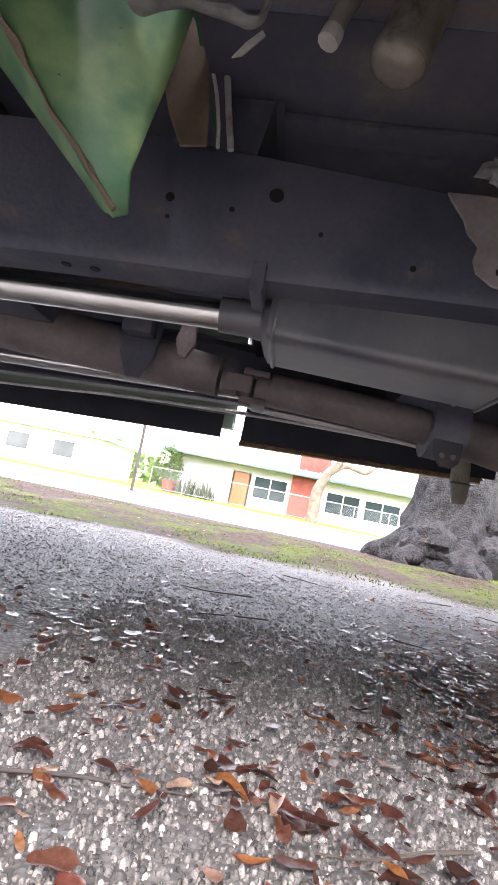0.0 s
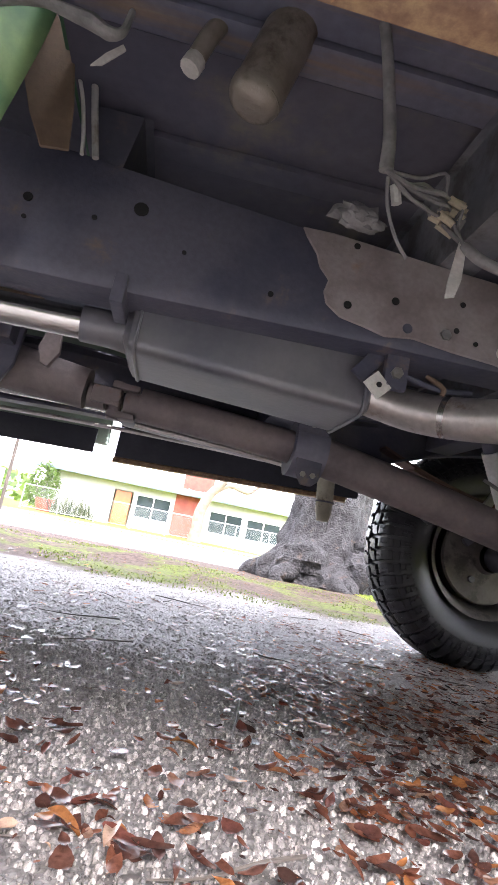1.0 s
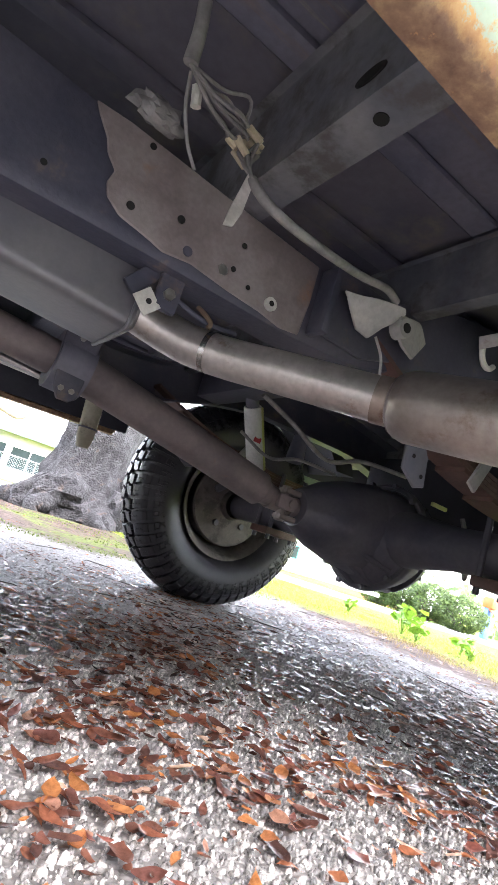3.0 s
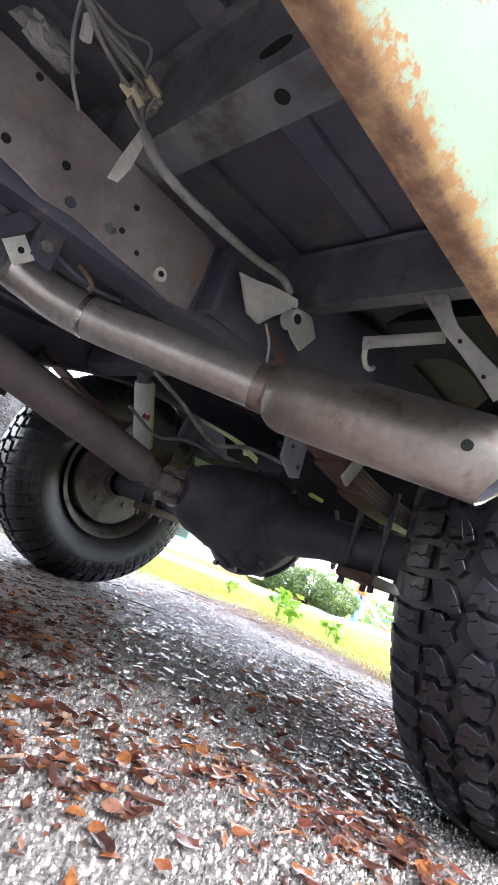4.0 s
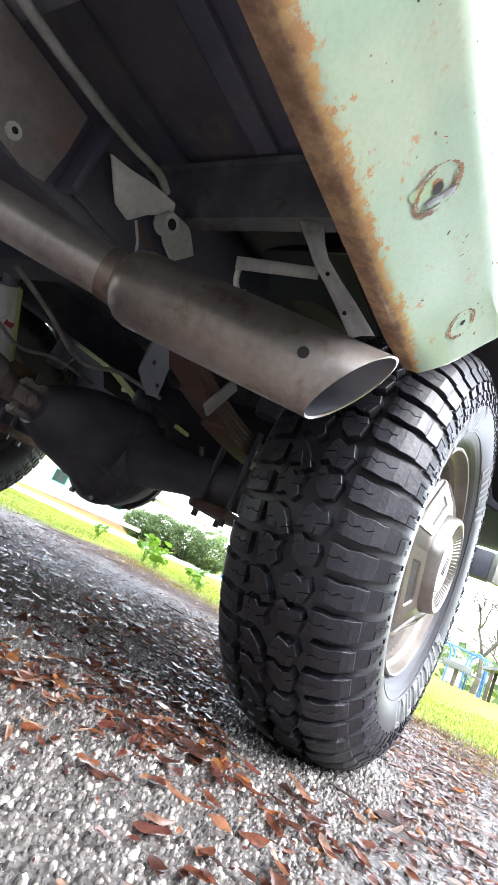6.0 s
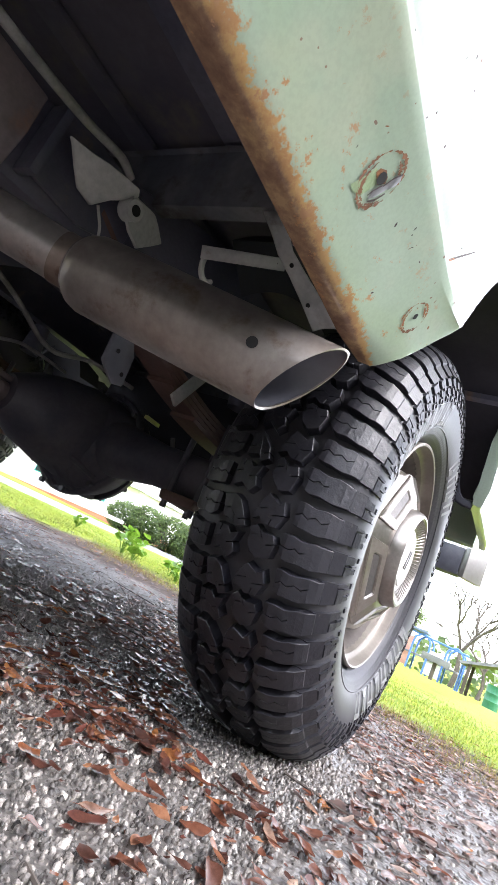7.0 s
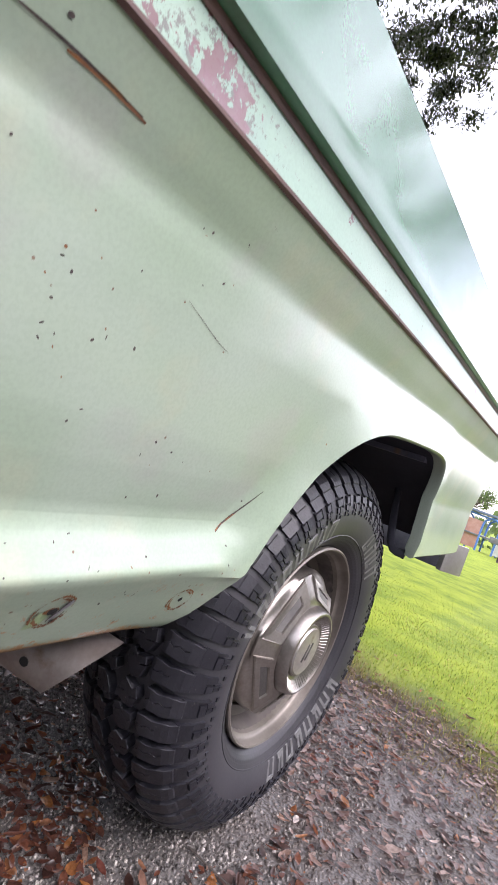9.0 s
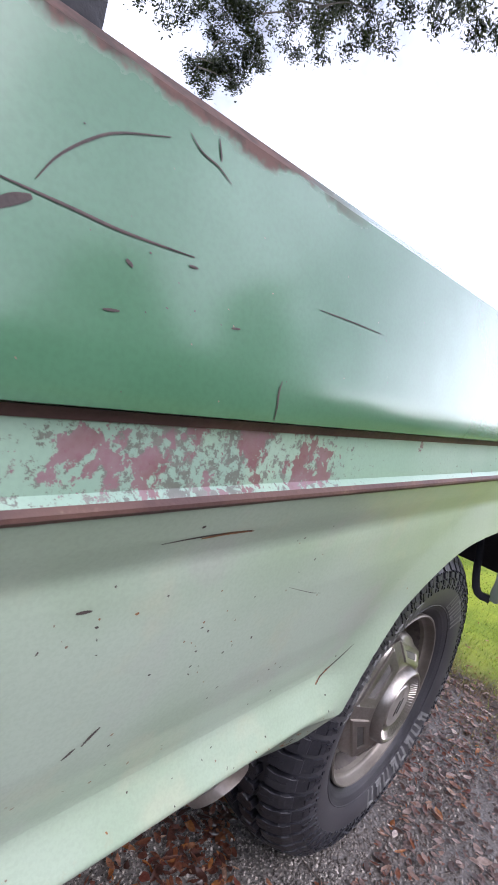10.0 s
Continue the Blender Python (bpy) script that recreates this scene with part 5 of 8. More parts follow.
part("zinc_tag", place(box(-0.015, 0.015, -0.001, 0.001, -0.014, 0.014, 0.0006), Matrix.Translation((0.310, 0.656, 0.522)) @ Matrix.Rotation(radians(42), 4, "Y")), M_TAG, hb, "bright square zinc tag")
part("tag_hole", disc((0.312, 0.6548, 0.523), (0, -1, 0), 0.004, 0.0006), M_DARKHOLE, hb)
part("wire_tie", tube([(0.385, 0.668, 0.556), (0.395, 0.655, 0.545), (0.402, 0.648, 0.535), (0.40, 0.648, 0.527)], 0.0036, 8, None, 4), M_TAN, truck, "rusty orange wire tie")
part("clamp_rod", tube([(0.35, 0.665, 0.548), (0.40, 0.660, 0.538), (0.45, 0.66, 0.545)], 0.004, 8, None, 4), M_FRAME, truck)
# far exhaust and lines
part("far_pipe", tube([(-1.6, 1.42, 0.53), (-0.8, 1.445, 0.558), (-0.18, 1.45, 0.578), (-0.1, 1.45, 0.578)], 0.024, 20, None, 5), M_POLISH, truck, "bright far-side exhaust pipe")
part("far_muffler", tube([(-0.1, 1.45, 0.578), (-0.06, 1.45, 0.576), (0.35, 1.45, 0.566), (0.40, 1.45, 0.565)], (0.03, 0.075, 0.078, 0.075, 0.03), 24, None, 5, squash=(1.1, 0.62)), M_MUFF, truck)
part("fuel_line", tube([(-1.5, 1.66, 0.49), (-0.98, 1.68, 0.508), (-0.5, 1.69, 0.545), (0.0, 1.69, 0.56), (0.6, 1.69, 0.56)], 0.007, 8, None, 5), M_STEEL, truck, "thin bright fuel line")
part("fuel_line", tube([(-0.05, 1.30, 0.512), (0.2, 1.31, 0.505), (0.42, 1.32, 0.492)], 0.007, 8, None, 5), M_STEEL, truck)

# ---- driveline ----
shaft = part("drive_shaft", tube([(0.36, MID_Y, 0.497), (0.62, MID_Y, 0.452), (0.865, MID_Y, 0.405)], 0.043, 28, None, 3), M_SHAFT, truck, "dull brown drive shaft")
part("shaft_neck", tube([(0.857, MID_Y, 0.4065), (0.885, MID_Y, 0.402), (0.915, MID_Y, 0.397)], (0.043, 0.030, 0.027), 20, None, 3), M_SHAFT, shaft)
front_shaft = part("front_shaft", tube([(-0.03, MID_Y, 0.517), (0.12, MID_Y, 0.511), (0.36, MID_Y, 0.497)], 0.036, 28, None, 3), M_SHAFT, truck, "dull brown front drive shaft")
part("transmission_shaft", tube([(-1.2, MID_Y, 0.60), (-0.6, MID_Y, 0.56), (-0.14, MID_Y, 0.525)], (0.07, 0.06, 0.042), 24, None, 4), M_SHAFT, truck)


def joint(x, z, r):
    """A universal joint: two forks and a cross."""
    bm = bmesh.new()
    for s2 in (-1, 1):
        box(x - 0.045, x + 0.012, MID_Y + s2 * r * 0.75 - 0.007, MID_Y + s2 * r * 0.75 + 0.007, z - 0.018, z + 0.018, 0.005, bm)
        box(x - 0.012, x + 0.045, MID_Y - 0.018, MID_Y + 0.018, z + s2 * r * 0.75 - 0.007, z + s2 * r * 0.75 + 0.007, 0.005, bm)
    tube([(x, MID_Y - r, z), (x, MID_Y + r, z)], 0.013, 12, bm, 1)
    tube([(x, MID_Y, z - r), (x, MID_Y, z + r)], 0.013, 12, bm, 1)
    tube([(x - 0.055, MID_Y, z), (x - 0.02, MID_Y, z)], 0.026, 16, bm, 1)
    tube([(x + 0.02, MID_Y, z), (x + 0.055, MID_Y, z)], 0.026, 16, bm, 1)
    return part("universal_joint", bm, M_SHAFT, truck, "worn universal joint")


joint(-0.08, 0.515, 0.040)
joint(0.95, 0.392, 0.046)
part("carrier_bracket", plate([(0.292, 0.62), (0.372, 0.62), (0.366, 0.50), (0.358, 0.43), (0.345, 0.418), (0.322, 0.418), (0.308, 0.44), (0.298, 0.52)], 0.006, "y", 1.035, 0.002), M_FRAME, truck, "dark carrier bearing bracket plate")
for x, z in ((0.323, 0.44), (0.344, 0.44), (0.33, 0.545)):
    part("bracket_bolt", disc((x, 1.0345, z), (0, -1, 0), 0.006, 0.004, hexa=True), M_BOLT, truck)
part("carrier_crossmember", box(0.27, 0.39, 0.70, 1.48, 0.60, 0.66, 0.006), M_FRAME, truck, "black frame cross member")
part("carrier_bearing", tube([(0.30, MID_Y, 0.50), (0.37, MID_Y, 0.497)], 0.062, 24, None, 2), M_BLACK, truck)
part("rear_crossmember", box(0.80, 0.88, 0.70, 1.48, 0.66, 0.76, 0.006), M_FRAME, truck)
part("front_crossmember", box(-0.62, -0.50, 0.70, 1.48, 0.56, 0.66, 0.006), M_FRAME, truck)
bm = plate([(-0.34, 0.60), (-0.26, 0.60), (-0.265, 0.52), (-0.285, 0.475), (-0.315, 0.475), (-0.335, 0.52)], 0.012, "y", 1.0)
box(-0.33, -0.27, 0.96, 1.03, 0.555, 0.60, 0.006, bm)
part("cable_bracket", bm, M_FRAME, truck, "dark cast hanging bracket")
part("cable_bracket", plate([(-0.215, 0.60), (-0.19, 0.60), (-0.185, 0.555), (-0.20, 0.525), (-0.215, 0.53), (-0.225, 0.56)], 0.012, "y", 0.98), M_PLATE, truck)
# dark sheets added to cover the pale inside of the far body
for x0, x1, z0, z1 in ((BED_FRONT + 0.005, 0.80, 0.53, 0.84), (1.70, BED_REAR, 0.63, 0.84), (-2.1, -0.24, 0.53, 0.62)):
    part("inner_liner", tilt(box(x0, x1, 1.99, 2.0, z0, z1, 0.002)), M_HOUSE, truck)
part("skid_beam", box(-0.36, -0.2, 0.86, 0.92, 0.585, 0.61, 0.006), M_TAN, truck)

# axle, differential, springs
# added dark block, true shape unknown: keeps daylight from showing above the axle
part("rear_tank", tilt(box(1.56, 2.08, 0.74, 1.44, 0.46, 0.70, 0.05)), M_HOUSE, truck, "dark block added behind the axle to close a gap")
bm = lathe([(0.40, 0.050), (0.62, 0.052), (0.80, 0.055), (0.93, 0.075), (1.25, 0.075), (1.38, 0.055), (1.56, 0.052), (1.78, 0.050)], 24, "Y")
axle = part("axle_tube", place(bm, Matrix.Translation((AXLE_X, 0, AXLE_Z))), M_AXLE, truck, "greasy black rear axle")
bm = bmesh.new()
bmesh.ops.create_uvsphere(bm, u_segments=32, v_segments=20, radius=1)
for v in bm.verts:
    p = v.co.copy()
    k = 1 + 0.10 * max(0, p.x) - 0.06 * max(0, -p.x)
    v.co = Vector((1.30 + 0.148 * p.x * k, 1.085 + 0.165 * p.y, 0.398 + 0.152 * p.z * (1 - 0.1 * max(0, p.z))))
    v.co.x += 0.004 * math.sin(9 * p.y + 4 * p.z)
tube([(1.24, MID_Y, 0.40), (1.15, MID_Y, 0.40), (1.07, MID_Y, 0.396), (0.99, MID_Y, 0.393)], (0.135, 0.115, 0.092, 0.05), 24, bm, 4)
part("differential", bm, M_AXLE, axle, "greasy black differential housing")
bm = lathe([(1.385, 0.02), (1.40, 0.10), (1.392, 0.145), (1.375, 0.150), (1.372, 0.13)], 28, "X")
part("diff_cover", place(bm, Matrix.Translation((0.0, 1.085, 0.398))), M_AXLE, axle)
for k in range(10):
    a = 2 * math.pi * k / 10
    part("cover_bolt", disc((1.392, 1.085 + 0.138 * math.cos(a), 0.398 + 0.138 * math.sin(a)), (1, 0, 0), 0.008, 0.010, hexa=True), M_AXLE, axle)
ring = [(1.30 + 0.02 * math.cos(t), 1.085 + 0.168 * math.sin(t), 0.398 + 0.154 * math.cos(t)) for t in np.linspace(0, 2 * math.pi, 41)]
part("diff_flange", tube(ring, 0.011, 8, None, 1, caps=False, squash=(1.2, 0.8)), M_AXLE, axle)
for k in range(12):
    t = 2 * math.pi * (k + 0.5) / 12
    part("flange_bolt", disc((1.278 + 0.02 * math.cos(t), 1.085 + 0.170 * math.sin(t), 0.398 + 0.156 * math.cos(t)), (-1, 0, 0), 0.008, 0.012, hexa=True), M_AXLE, axle)
for t in (-0.9, 0.0, 0.9):
    part("diff_web", tube([(1.09, 1.085 + 0.05 * math.sin(t), 0.405 - 0.05 * math.cos(t)), (1.17, 1.085 + 0.10 * math.sin(t), 0.40 - 0.10 * math.cos(t)), (1.26, 1.085 + 0.155 * math.sin(t), 0.398 - 0.145 * math.cos(t))], (0.008, 0.012, 0.010), 8, None, 4), M_AXLE, axle)
part("diff_rib", tube([(1.08, 1.06, 0.36), (1.18, 1.04, 0.31), (1.27, 1.03, 0.268), (1.36, 1.04, 0.262)], (0.012, 0.016, 0.016, 0.012), 8, None, 5), M_AXLE, axle)
for s in (1, -1):
    yy = MID_Y - s * (MID_Y - 0.655)
    for i, (half, drop) in enumerate(((0.60, 0.0), (0.50, 0.010), (0.40, 0.020), (0.29, 0.030), (0.18, 0.040))):
        pts = []
        for k in range(17):
            u = -1 + 2 * k / 16
            x = AXLE_X + half * u
            z = 0.522 - drop + 0.125 * ((x - AXLE_X) / 0.60) ** 2
            pts.append((x, z))
        outline = [(x, z + 0.0045) for x, z in pts] + [(x, z - 0.0045) for x, z in pts[::-1]]
        bm = bmesh.new()
        low, high = [], []
        for x, z in outline:
            low.append(bm.verts.new((x, yy - 0.034, z)))
            high.append(bm.verts.new((x, yy + 0.034, z)))
        m2 = len(outline)
        for k in range(m2):
            bm.faces.new((low[k], low[(k + 1) % m2], high[(k + 1) % m2], high[k]))
        for k in range(16):
            bm.faces.new((low[k], low[k + 1], low[m2 - 2 - k], low[m2 - 1 - k]))
            bm.faces.new((high[k], high[m2 - 1 - k], high[m2 - 2 - k], high[k + 1]))
        part("spring_leaf", bm, M_LEAFSPR, truck, "red-brown spring leaf")
    part("spring_plate", box(AXLE_X - 0.07, AXLE_X + 0.07, yy - 0.05, yy + 0.05, 0.322, 0.346, 0.006), M_LEAFSPR, truck, "black spring clamp plate")
    for dx in (-0.052, 0.052):
        for dy in (-0.04, 0.04):
            part("u_bolt", tube([(AXLE_X + dx, yy + dy, 0.306), (AXLE_X + dx, yy + dy, 0.54)], 0.008, 8, None, 1), M_AXLE, truck)
    part("shackle_plate", plate([(0.795, 0.545), (0.822, 0.552), (0.862, 0.50), (0.868, 0.446), (0.842, 0.438), (0.802, 0.462)], 0.006, "y", yy - 0.048, 0.002), M_MUFF, truck, "grey drilled shackle plate")
    for x, z in ((0.818, 0.525), (0.822, 0.49), (0.852, 0.462)):
        part("plate_hole", disc((x, yy - 0.0485, z), (0, -1, 0), 0.004, 0.001), M_DARKHOLE, truck)
    part("overload_bracket", place(box(-0.014, 0.014, -0.004, 0.004, -0.05, 0.05, 0.003), Matrix.Translation((1.02, yy - 0.05, 0.53)) @ Matrix.Rotation(radians(30), 4, "Y")), M_GREYC, truck, "grey spring clip")
    part("bump_stop", lathe([(0.60, 0.03), (0.62, 0.034), (0.66, 0.03), (0.70, 0.026)], 16, "Z"), M_BLACK, truck).location = (AXLE_X, yy, 0)

# shock absorber, lines and cable on the far side
s_top, s_bot = Vector((0.862, 1.262, 0.685)), Vector((1.02, 1.34, 0.45))
sd = (s_bot - s_top)
shock = part("shock_absorber", tube([s_top + sd * 0.16, s_top + sd * 0.5, s_top + sd * 0.86], 0.026, 20, None, 3), M_WHITE, truck, "white shock absorber with red mark and yellow edge")
part("shock_rod", tube([s_top, s_top + sd * 0.18], 0.011, 12, None, 1), M_BOLT, shock)
part("shock_boot", tube([s_top + sd * 0.06, s_top + sd * 0.17], 0.020, 16, None, 1), M_BLACK, shock)
part("shock_stripe", tube([s_top + sd * 0.17 + Vector((0.019, -0.012, 0.006)), s_top + sd * 0.84 + Vector((0.019, -0.012, 0.006))], 0.0085, 10, None, 2), M_YELLOW, shock)
part("shock_mark", box(-0.012, 0.012, -0.002, 0.002, -0.008, 0.008, 0.001, m=Matrix.Translation(s_top + sd * 0.52 + Vector((-0.006, -0.0265, 0.0)))), M_RED, shock)
part("shock_eye", tube([s_bot + Vector((0, -0.03, -0.02)), s_bot + Vector((0, 0.03, -0.02))], 0.022, 14, None, 1), M_GREYC, shock)
part("brake_cable", tube([(0.74, 1.0, 0.60), (0.86, 1.02, 0.575), (1.0, 1.03, 0.53), (1.10, 1.0, 0.56), (1.22, 0.95, 0.56)], 0.006, 8, None, 6), M_WIRE, truck)
part("brake_cable", tube([(0.86, 1.25, 0.56), (0.97, 1.24, 0.52), (1.06, 1.22, 0.545), (1.2, 1.2, 0.545)], 0.005, 8, None, 6), M_WIRE, truck)
part("parking_cable", tube([(1.28, 0.80, 0.48), (1.32, 0.79, 0.40), (1.34, 0.80, 0.34), (1.36, 0.83, 0.40), (1.36, 0.86, 0.46)], 0.006, 8, None, 6), M_WIRE, truck)
part("yellow_link", box(1.16, 1.215, 0.80, 0.81, 0.478, 0.488, 0.003), M_YELLOW, truck)
part("hanging_mount", tube([(0.552, 1.6, 0.395), (0.551, 1.6, 0.43), (0.546, 1.6, 0.50), (0.54, 1.6, 0.56)], (0.019, 0.026, 0.028, 0.028), 18, None, 5), M_MOUNT, truck, "pale hanging rubber mount")
part("mount_band", tube([(0.55 + 0.0285 * math.cos(a), 1.6 + 0.0285 * math.sin(a), 0.455) for a in np.linspace(0, 2 * math.pi, 17)], 0.003, 6, None, 1, caps=False), M_FRAME, truck)

# wiring loom with loose connectors
part("wire_loom", tube([(0.172, 0.44, 0.85), (0.19, 0.45, 0.80), (0.212, 0.472, 0.735), (0.218, 0.481, 0.694)], (0.006, 0.006, 0.007, 0.008), 10, None, 6), M_WIRE, truck, "grey taped wiring loom")
CONN = Vector((0.307, 0.537, 0.703))
rng = random.Random(3)
for k in range(8):
    a = Vector((0.218, 0.481, 0.694))
    e = CONN + Vector((rng.uniform(-0.018, 0.016), rng.uniform(-0.02, 0.012), rng.uniform(-0.02, 0.022)))
    mid = a.lerp(e, 0.5) + Vector((rng.uniform(-0.012, 0.045), rng.uniform(-0.025, 0.012), rng.uniform(-0.016, 0.038)))
    part("wire", tube([a, a.lerp(mid, 0.55) + Vector((0, 0, -0.006)), mid, e], 0.0021, 6, None, 5), M_WIRE, truck)
    part("wire_connector", tube([e, e + Vector((0.016, -0.004, -0.010)) + Vector((rng.uniform(-0.004, 0.004), 0, rng.uniform(-0.004, 0.004)))], (0.0048, 0.0042), 8, None, 1), M_CONN, truck, "yellowed crimp connector")
    f = Vector((0.333, 0.512, 0.655))
    part("wire", tube([e + Vector((0.016, -0.004, -0.010)), e.lerp(f, 0.6) + Vector((rng.uniform(-0.006, 0.006), rng.uniform(-0.006, 0.006), 0)), f], 0.0021, 6, None, 5), M_WIRE, truck)
part("wire", tube([(0.222, 0.484, 0.690), (0.232, 0.50, 0.668), (0.25, 0.51, 0.64), (0.268, 0.515, 0.622)], 0.002, 6, None, 5), M_WIRE, truck)
part("wire_connector", tube([(0.237, 0.50, 0.695), (0.243, 0.503, 0.676)], 0.006, 8, None, 1), M_TAG, truck, "pale plastic connector")
part("tape_flag", plate([(0.327, 0.660), (0.336, 0.661), (0.336, 0.640), (0.335, 0.612), (0.329, 0.590), (0.318, 0.586), (0.319, 0.606), (0.323, 0.632)], 0.0015, "y", 0.512, 0.0), M_TAPE, truck, "grey hanging tape flag")
part("wire_loom", tube([(0.333, 0.512, 0.655), (0.352, 0.498, 0.632), (0.40, 0.505, 0.632), (0.48, 0.53, 0.652), (0.56, 0.556, 0.676), (0.63, 0.572, 0.698), (0.665, 0.58, 0.696)], 0.0062, 10, None, 7), M_WIRE, truck, "grey taped wiring loom")
bm = bmesh.new()
bmesh.ops.create_icosphere(bm, subdivisions=3, radius=1)
for v in bm.verts:
    k = 1 + 0.45 * noise.noise(v.co * 2.3) + 0.25 * noise.noise(v.co * 5.1)
    v.co = Vector((0.232 + 0.034 * v.co.x * k, 0.605 + 0.016 * v.co.y * k, 0.722 + 0.017 * v.co.z * k - 0.12 * 0.034 * v.co.x))
part("loom_grommet", bm, M_WIRE, truck, "crumpled grey grommet")


# ---- wheels ----


def wheel(name_label):
    """One wheel round the origin, its outer face towards -y."""
    rim_prof = [(-0.086, 0.2225), (-0.097, 0.2235), (-0.0995, 0.2205), (-0.098, 0.2175), (-0.090, 0.2155), (-0.082, 0.2145), (-0.077, 0.2115), (-0.074, 0.2055), (-0.062, 0.2025), (-0.045, 0.199), (-0.022, 0.190), (-0.012, 0.180), (-0.02, 0.168), (-0.036, 0.152), (-0.04, 0.12), (-0.04, 0.0)]
    hub = part("wheel", lathe(rim_prof, 72), M_RIM, None, name_label)
    part("rim_barrel", lathe([(-0.072, 0.206), (-0.04, 0.194), (0.06, 0.188), (0.10, 0.205), (0.12, 0.222), (0.112, 0.205), (0.06, 0.178), (-0.03, 0.170)], 64), M_DRUM, hub)
    part("brake_drum", lathe([(-0.03, 0.0), (-0.03, 0.15), (0.0, 0.16), (0.075, 0.162), (0.085, 0.17), (0.095, 0.165), (0.10, 0.10), (0.11, 0.06), (0.14, 0.052)], 48), M_DRUM, hub, "dusty brown brake drum")
    for t in (0.4, 1.9, 3.2, 4.4, 5.5):
        part("drum_boss", disc((0.10 * math.sin(t), 0.097, 0.10 * math.cos(t)), (0, 1, 0), 0.013, 0.012, hexa=True), M_AXLE, hub)
    part("wheel_cylinder", box(-0.05, 0.05, 0.095, 0.118, 0.075, 0.105, 0.006), M_AXLE, hub)
    half = [(0.084, 0.212), (0.102, 0.2235), (0.122, 0.240), (0.139, 0.270), (0.1455, 0.300), (0.1445, 0.322), (0.139, 0.342), (0.130, 0.360), (0.112, 0.374), (0.088, 0.3845), (0.06, 0.392), (0.03, 0.396)]
    bm = lathe([(-u, r) for u, r in half] + [(0.0, 0.3975)] + half[::-1], 120)
    for v in bm.verts:
        low = -v.co.z - 0.36
        if low > 0:
            v.co.y *= 1 + 0.8 * low
        v.co.z = max(v.co.z, -0.392)
    part("tyre", bm, M_SIDE, hub, "black all-terrain tyre")
    # tread: two rows of interlocking centre blocks with sipes, split shoulder lugs, stepped side blocks
    bm = bmesh.new()
    rt = random.Random(12)
    ROUND = 0.404
    PITCH = 2 * math.pi * ROUND / 27

    def crown(u):
        return float(np.interp(abs(u), [0, 0.03, 0.06, 0.088, 0.112, 0.130, 0.139], [0.4015, 0.400, 0.396, 0.3875, 0.376, 0.360, 0.342]))

    def flank(r):
        return float(np.interp(r, [0.27, 0.30, 0.322, 0.342, 0.360, 0.376], [0.139, 0.1455, 0.1445, 0.139, 0.130, 0.112]))

    def on_tread(u, arc, lift):
        if abs(u) < 0.0575:
            u, arc = u + 0.0055 * (4 * abs((arc / PITCH * 2) % 1.0 - 0.5) - 1), arc + 0.20 * u
        r, a = crown(u) + lift, arc / ROUND
        return bm.verts.new((r * math.sin(a), u, r * math.cos(a)))

    def notch(pts, cuts):
        """Cuts narrow slits into the outline: (edge, place along it, direction, depth)."""
        out = []
        for i, p in enumerate(pts):
            out.append(p)
            for e, f, (du, ds), depth in cuts:
                if e == i:
                    q = pts[(i + 1) % len(pts)]
                    n = math.hypot(q[0] - p[0], q[1] - p[1])
                    g = 0.0009 / n
                    a, b = [(p[0] + (q[0] - p[0]) * t, p[1] + (q[1] - p[1]) * t) for t in (f - g, f + g)]
                    out += [a, (a[0] + du * depth, a[1] + ds * depth), (b[0] + du * depth, b[1] + ds * depth), b]
        return out

    def block(pts, h):
        cu, cs = sum(p[0] for p in pts) / len(pts), sum(p[1] for p in pts) / len(pts)
        rings = [[on_tread(cu + (u - cu) * g, cs + (a - cs) * g, lift) for u, a in pts] for g, lift in ((0.945, -0.004), (0.90, h - 0.0014), (0.885, h - 0.0005), (0.86, h))]
        for r0, r1 in zip(rings, rings[1:]):
            for k in range(len(pts)):
                bm.faces.new((r0[k], r0[(k + 1) % len(pts)], r1[(k + 1) % len(pts)], r1[k]))
        bm.faces.new(rings[-1])

    def prism(lo_pts, hi_pts):
        lo, hi = [bm.verts.new(q) for q in lo_pts], [bm.verts.new(q) for q in hi_pts]
        bm.faces.new(hi)
        for k in range(len(lo)):
            bm.faces.new((lo[k], lo[(k + 1) % len(lo)], hi[(k + 1) % len(lo)], hi[k]))

    def lug(us, lo, hi, h, ends, wear=(1.0, 1.0)):
        """A strip across the shoulder between the arcs lo(u) and hi(u), its long edges worn round."""
        rows = []
        for i, u in enumerate(us):
            a, b = lo(u), hi(u)
            drop = 0.0022 if (i == 0 and ends[0]) or (i == len(us) - 1 and ends[1]) else 0.0
            p, q = wear
            rows.append([on_tread(u, e, lift) for e, lift in ((a, -0.006), (a + 0.0010 * p, h - 0.0016 * p - drop), (a + 0.0014 * p, h - 0.0006 * p - drop), (a + 0.0022 * p, h - drop), (b - 0.0022 * q, h - drop), (b - 0.0014 * q, h - 0.0006 * q - drop), (b - 0.0010 * q, h - 0.0016 * q - drop), (b, -0.006))])
        for r0, r1 in zip(rows, rows[1:]):
            for k in range(7):
                bm.faces.new((r0[k], r0[k + 1], r1[k + 1], r1[k]))
        bm.faces.new(rows[0])
        bm.faces.new(rows[-1][::-1])

    h = 0.0125
    A1 = [(-53, 5), (-36, -3), (-20, 2), (-6, 14), (-4, 33), (-19, 42), (-31, 35), (-52, 41)]
    A2 = [(-52, 48), (-33, 42), (-20, 49), (-5, 40), (-3, 72), (-20, 86), (-38, 79), (-53, 89)]
    A1, A2 = [[(u * 0.00098, a * 0.001 * PITCH / 0.094) for u, a in pts] for pts in (A1, A2)]
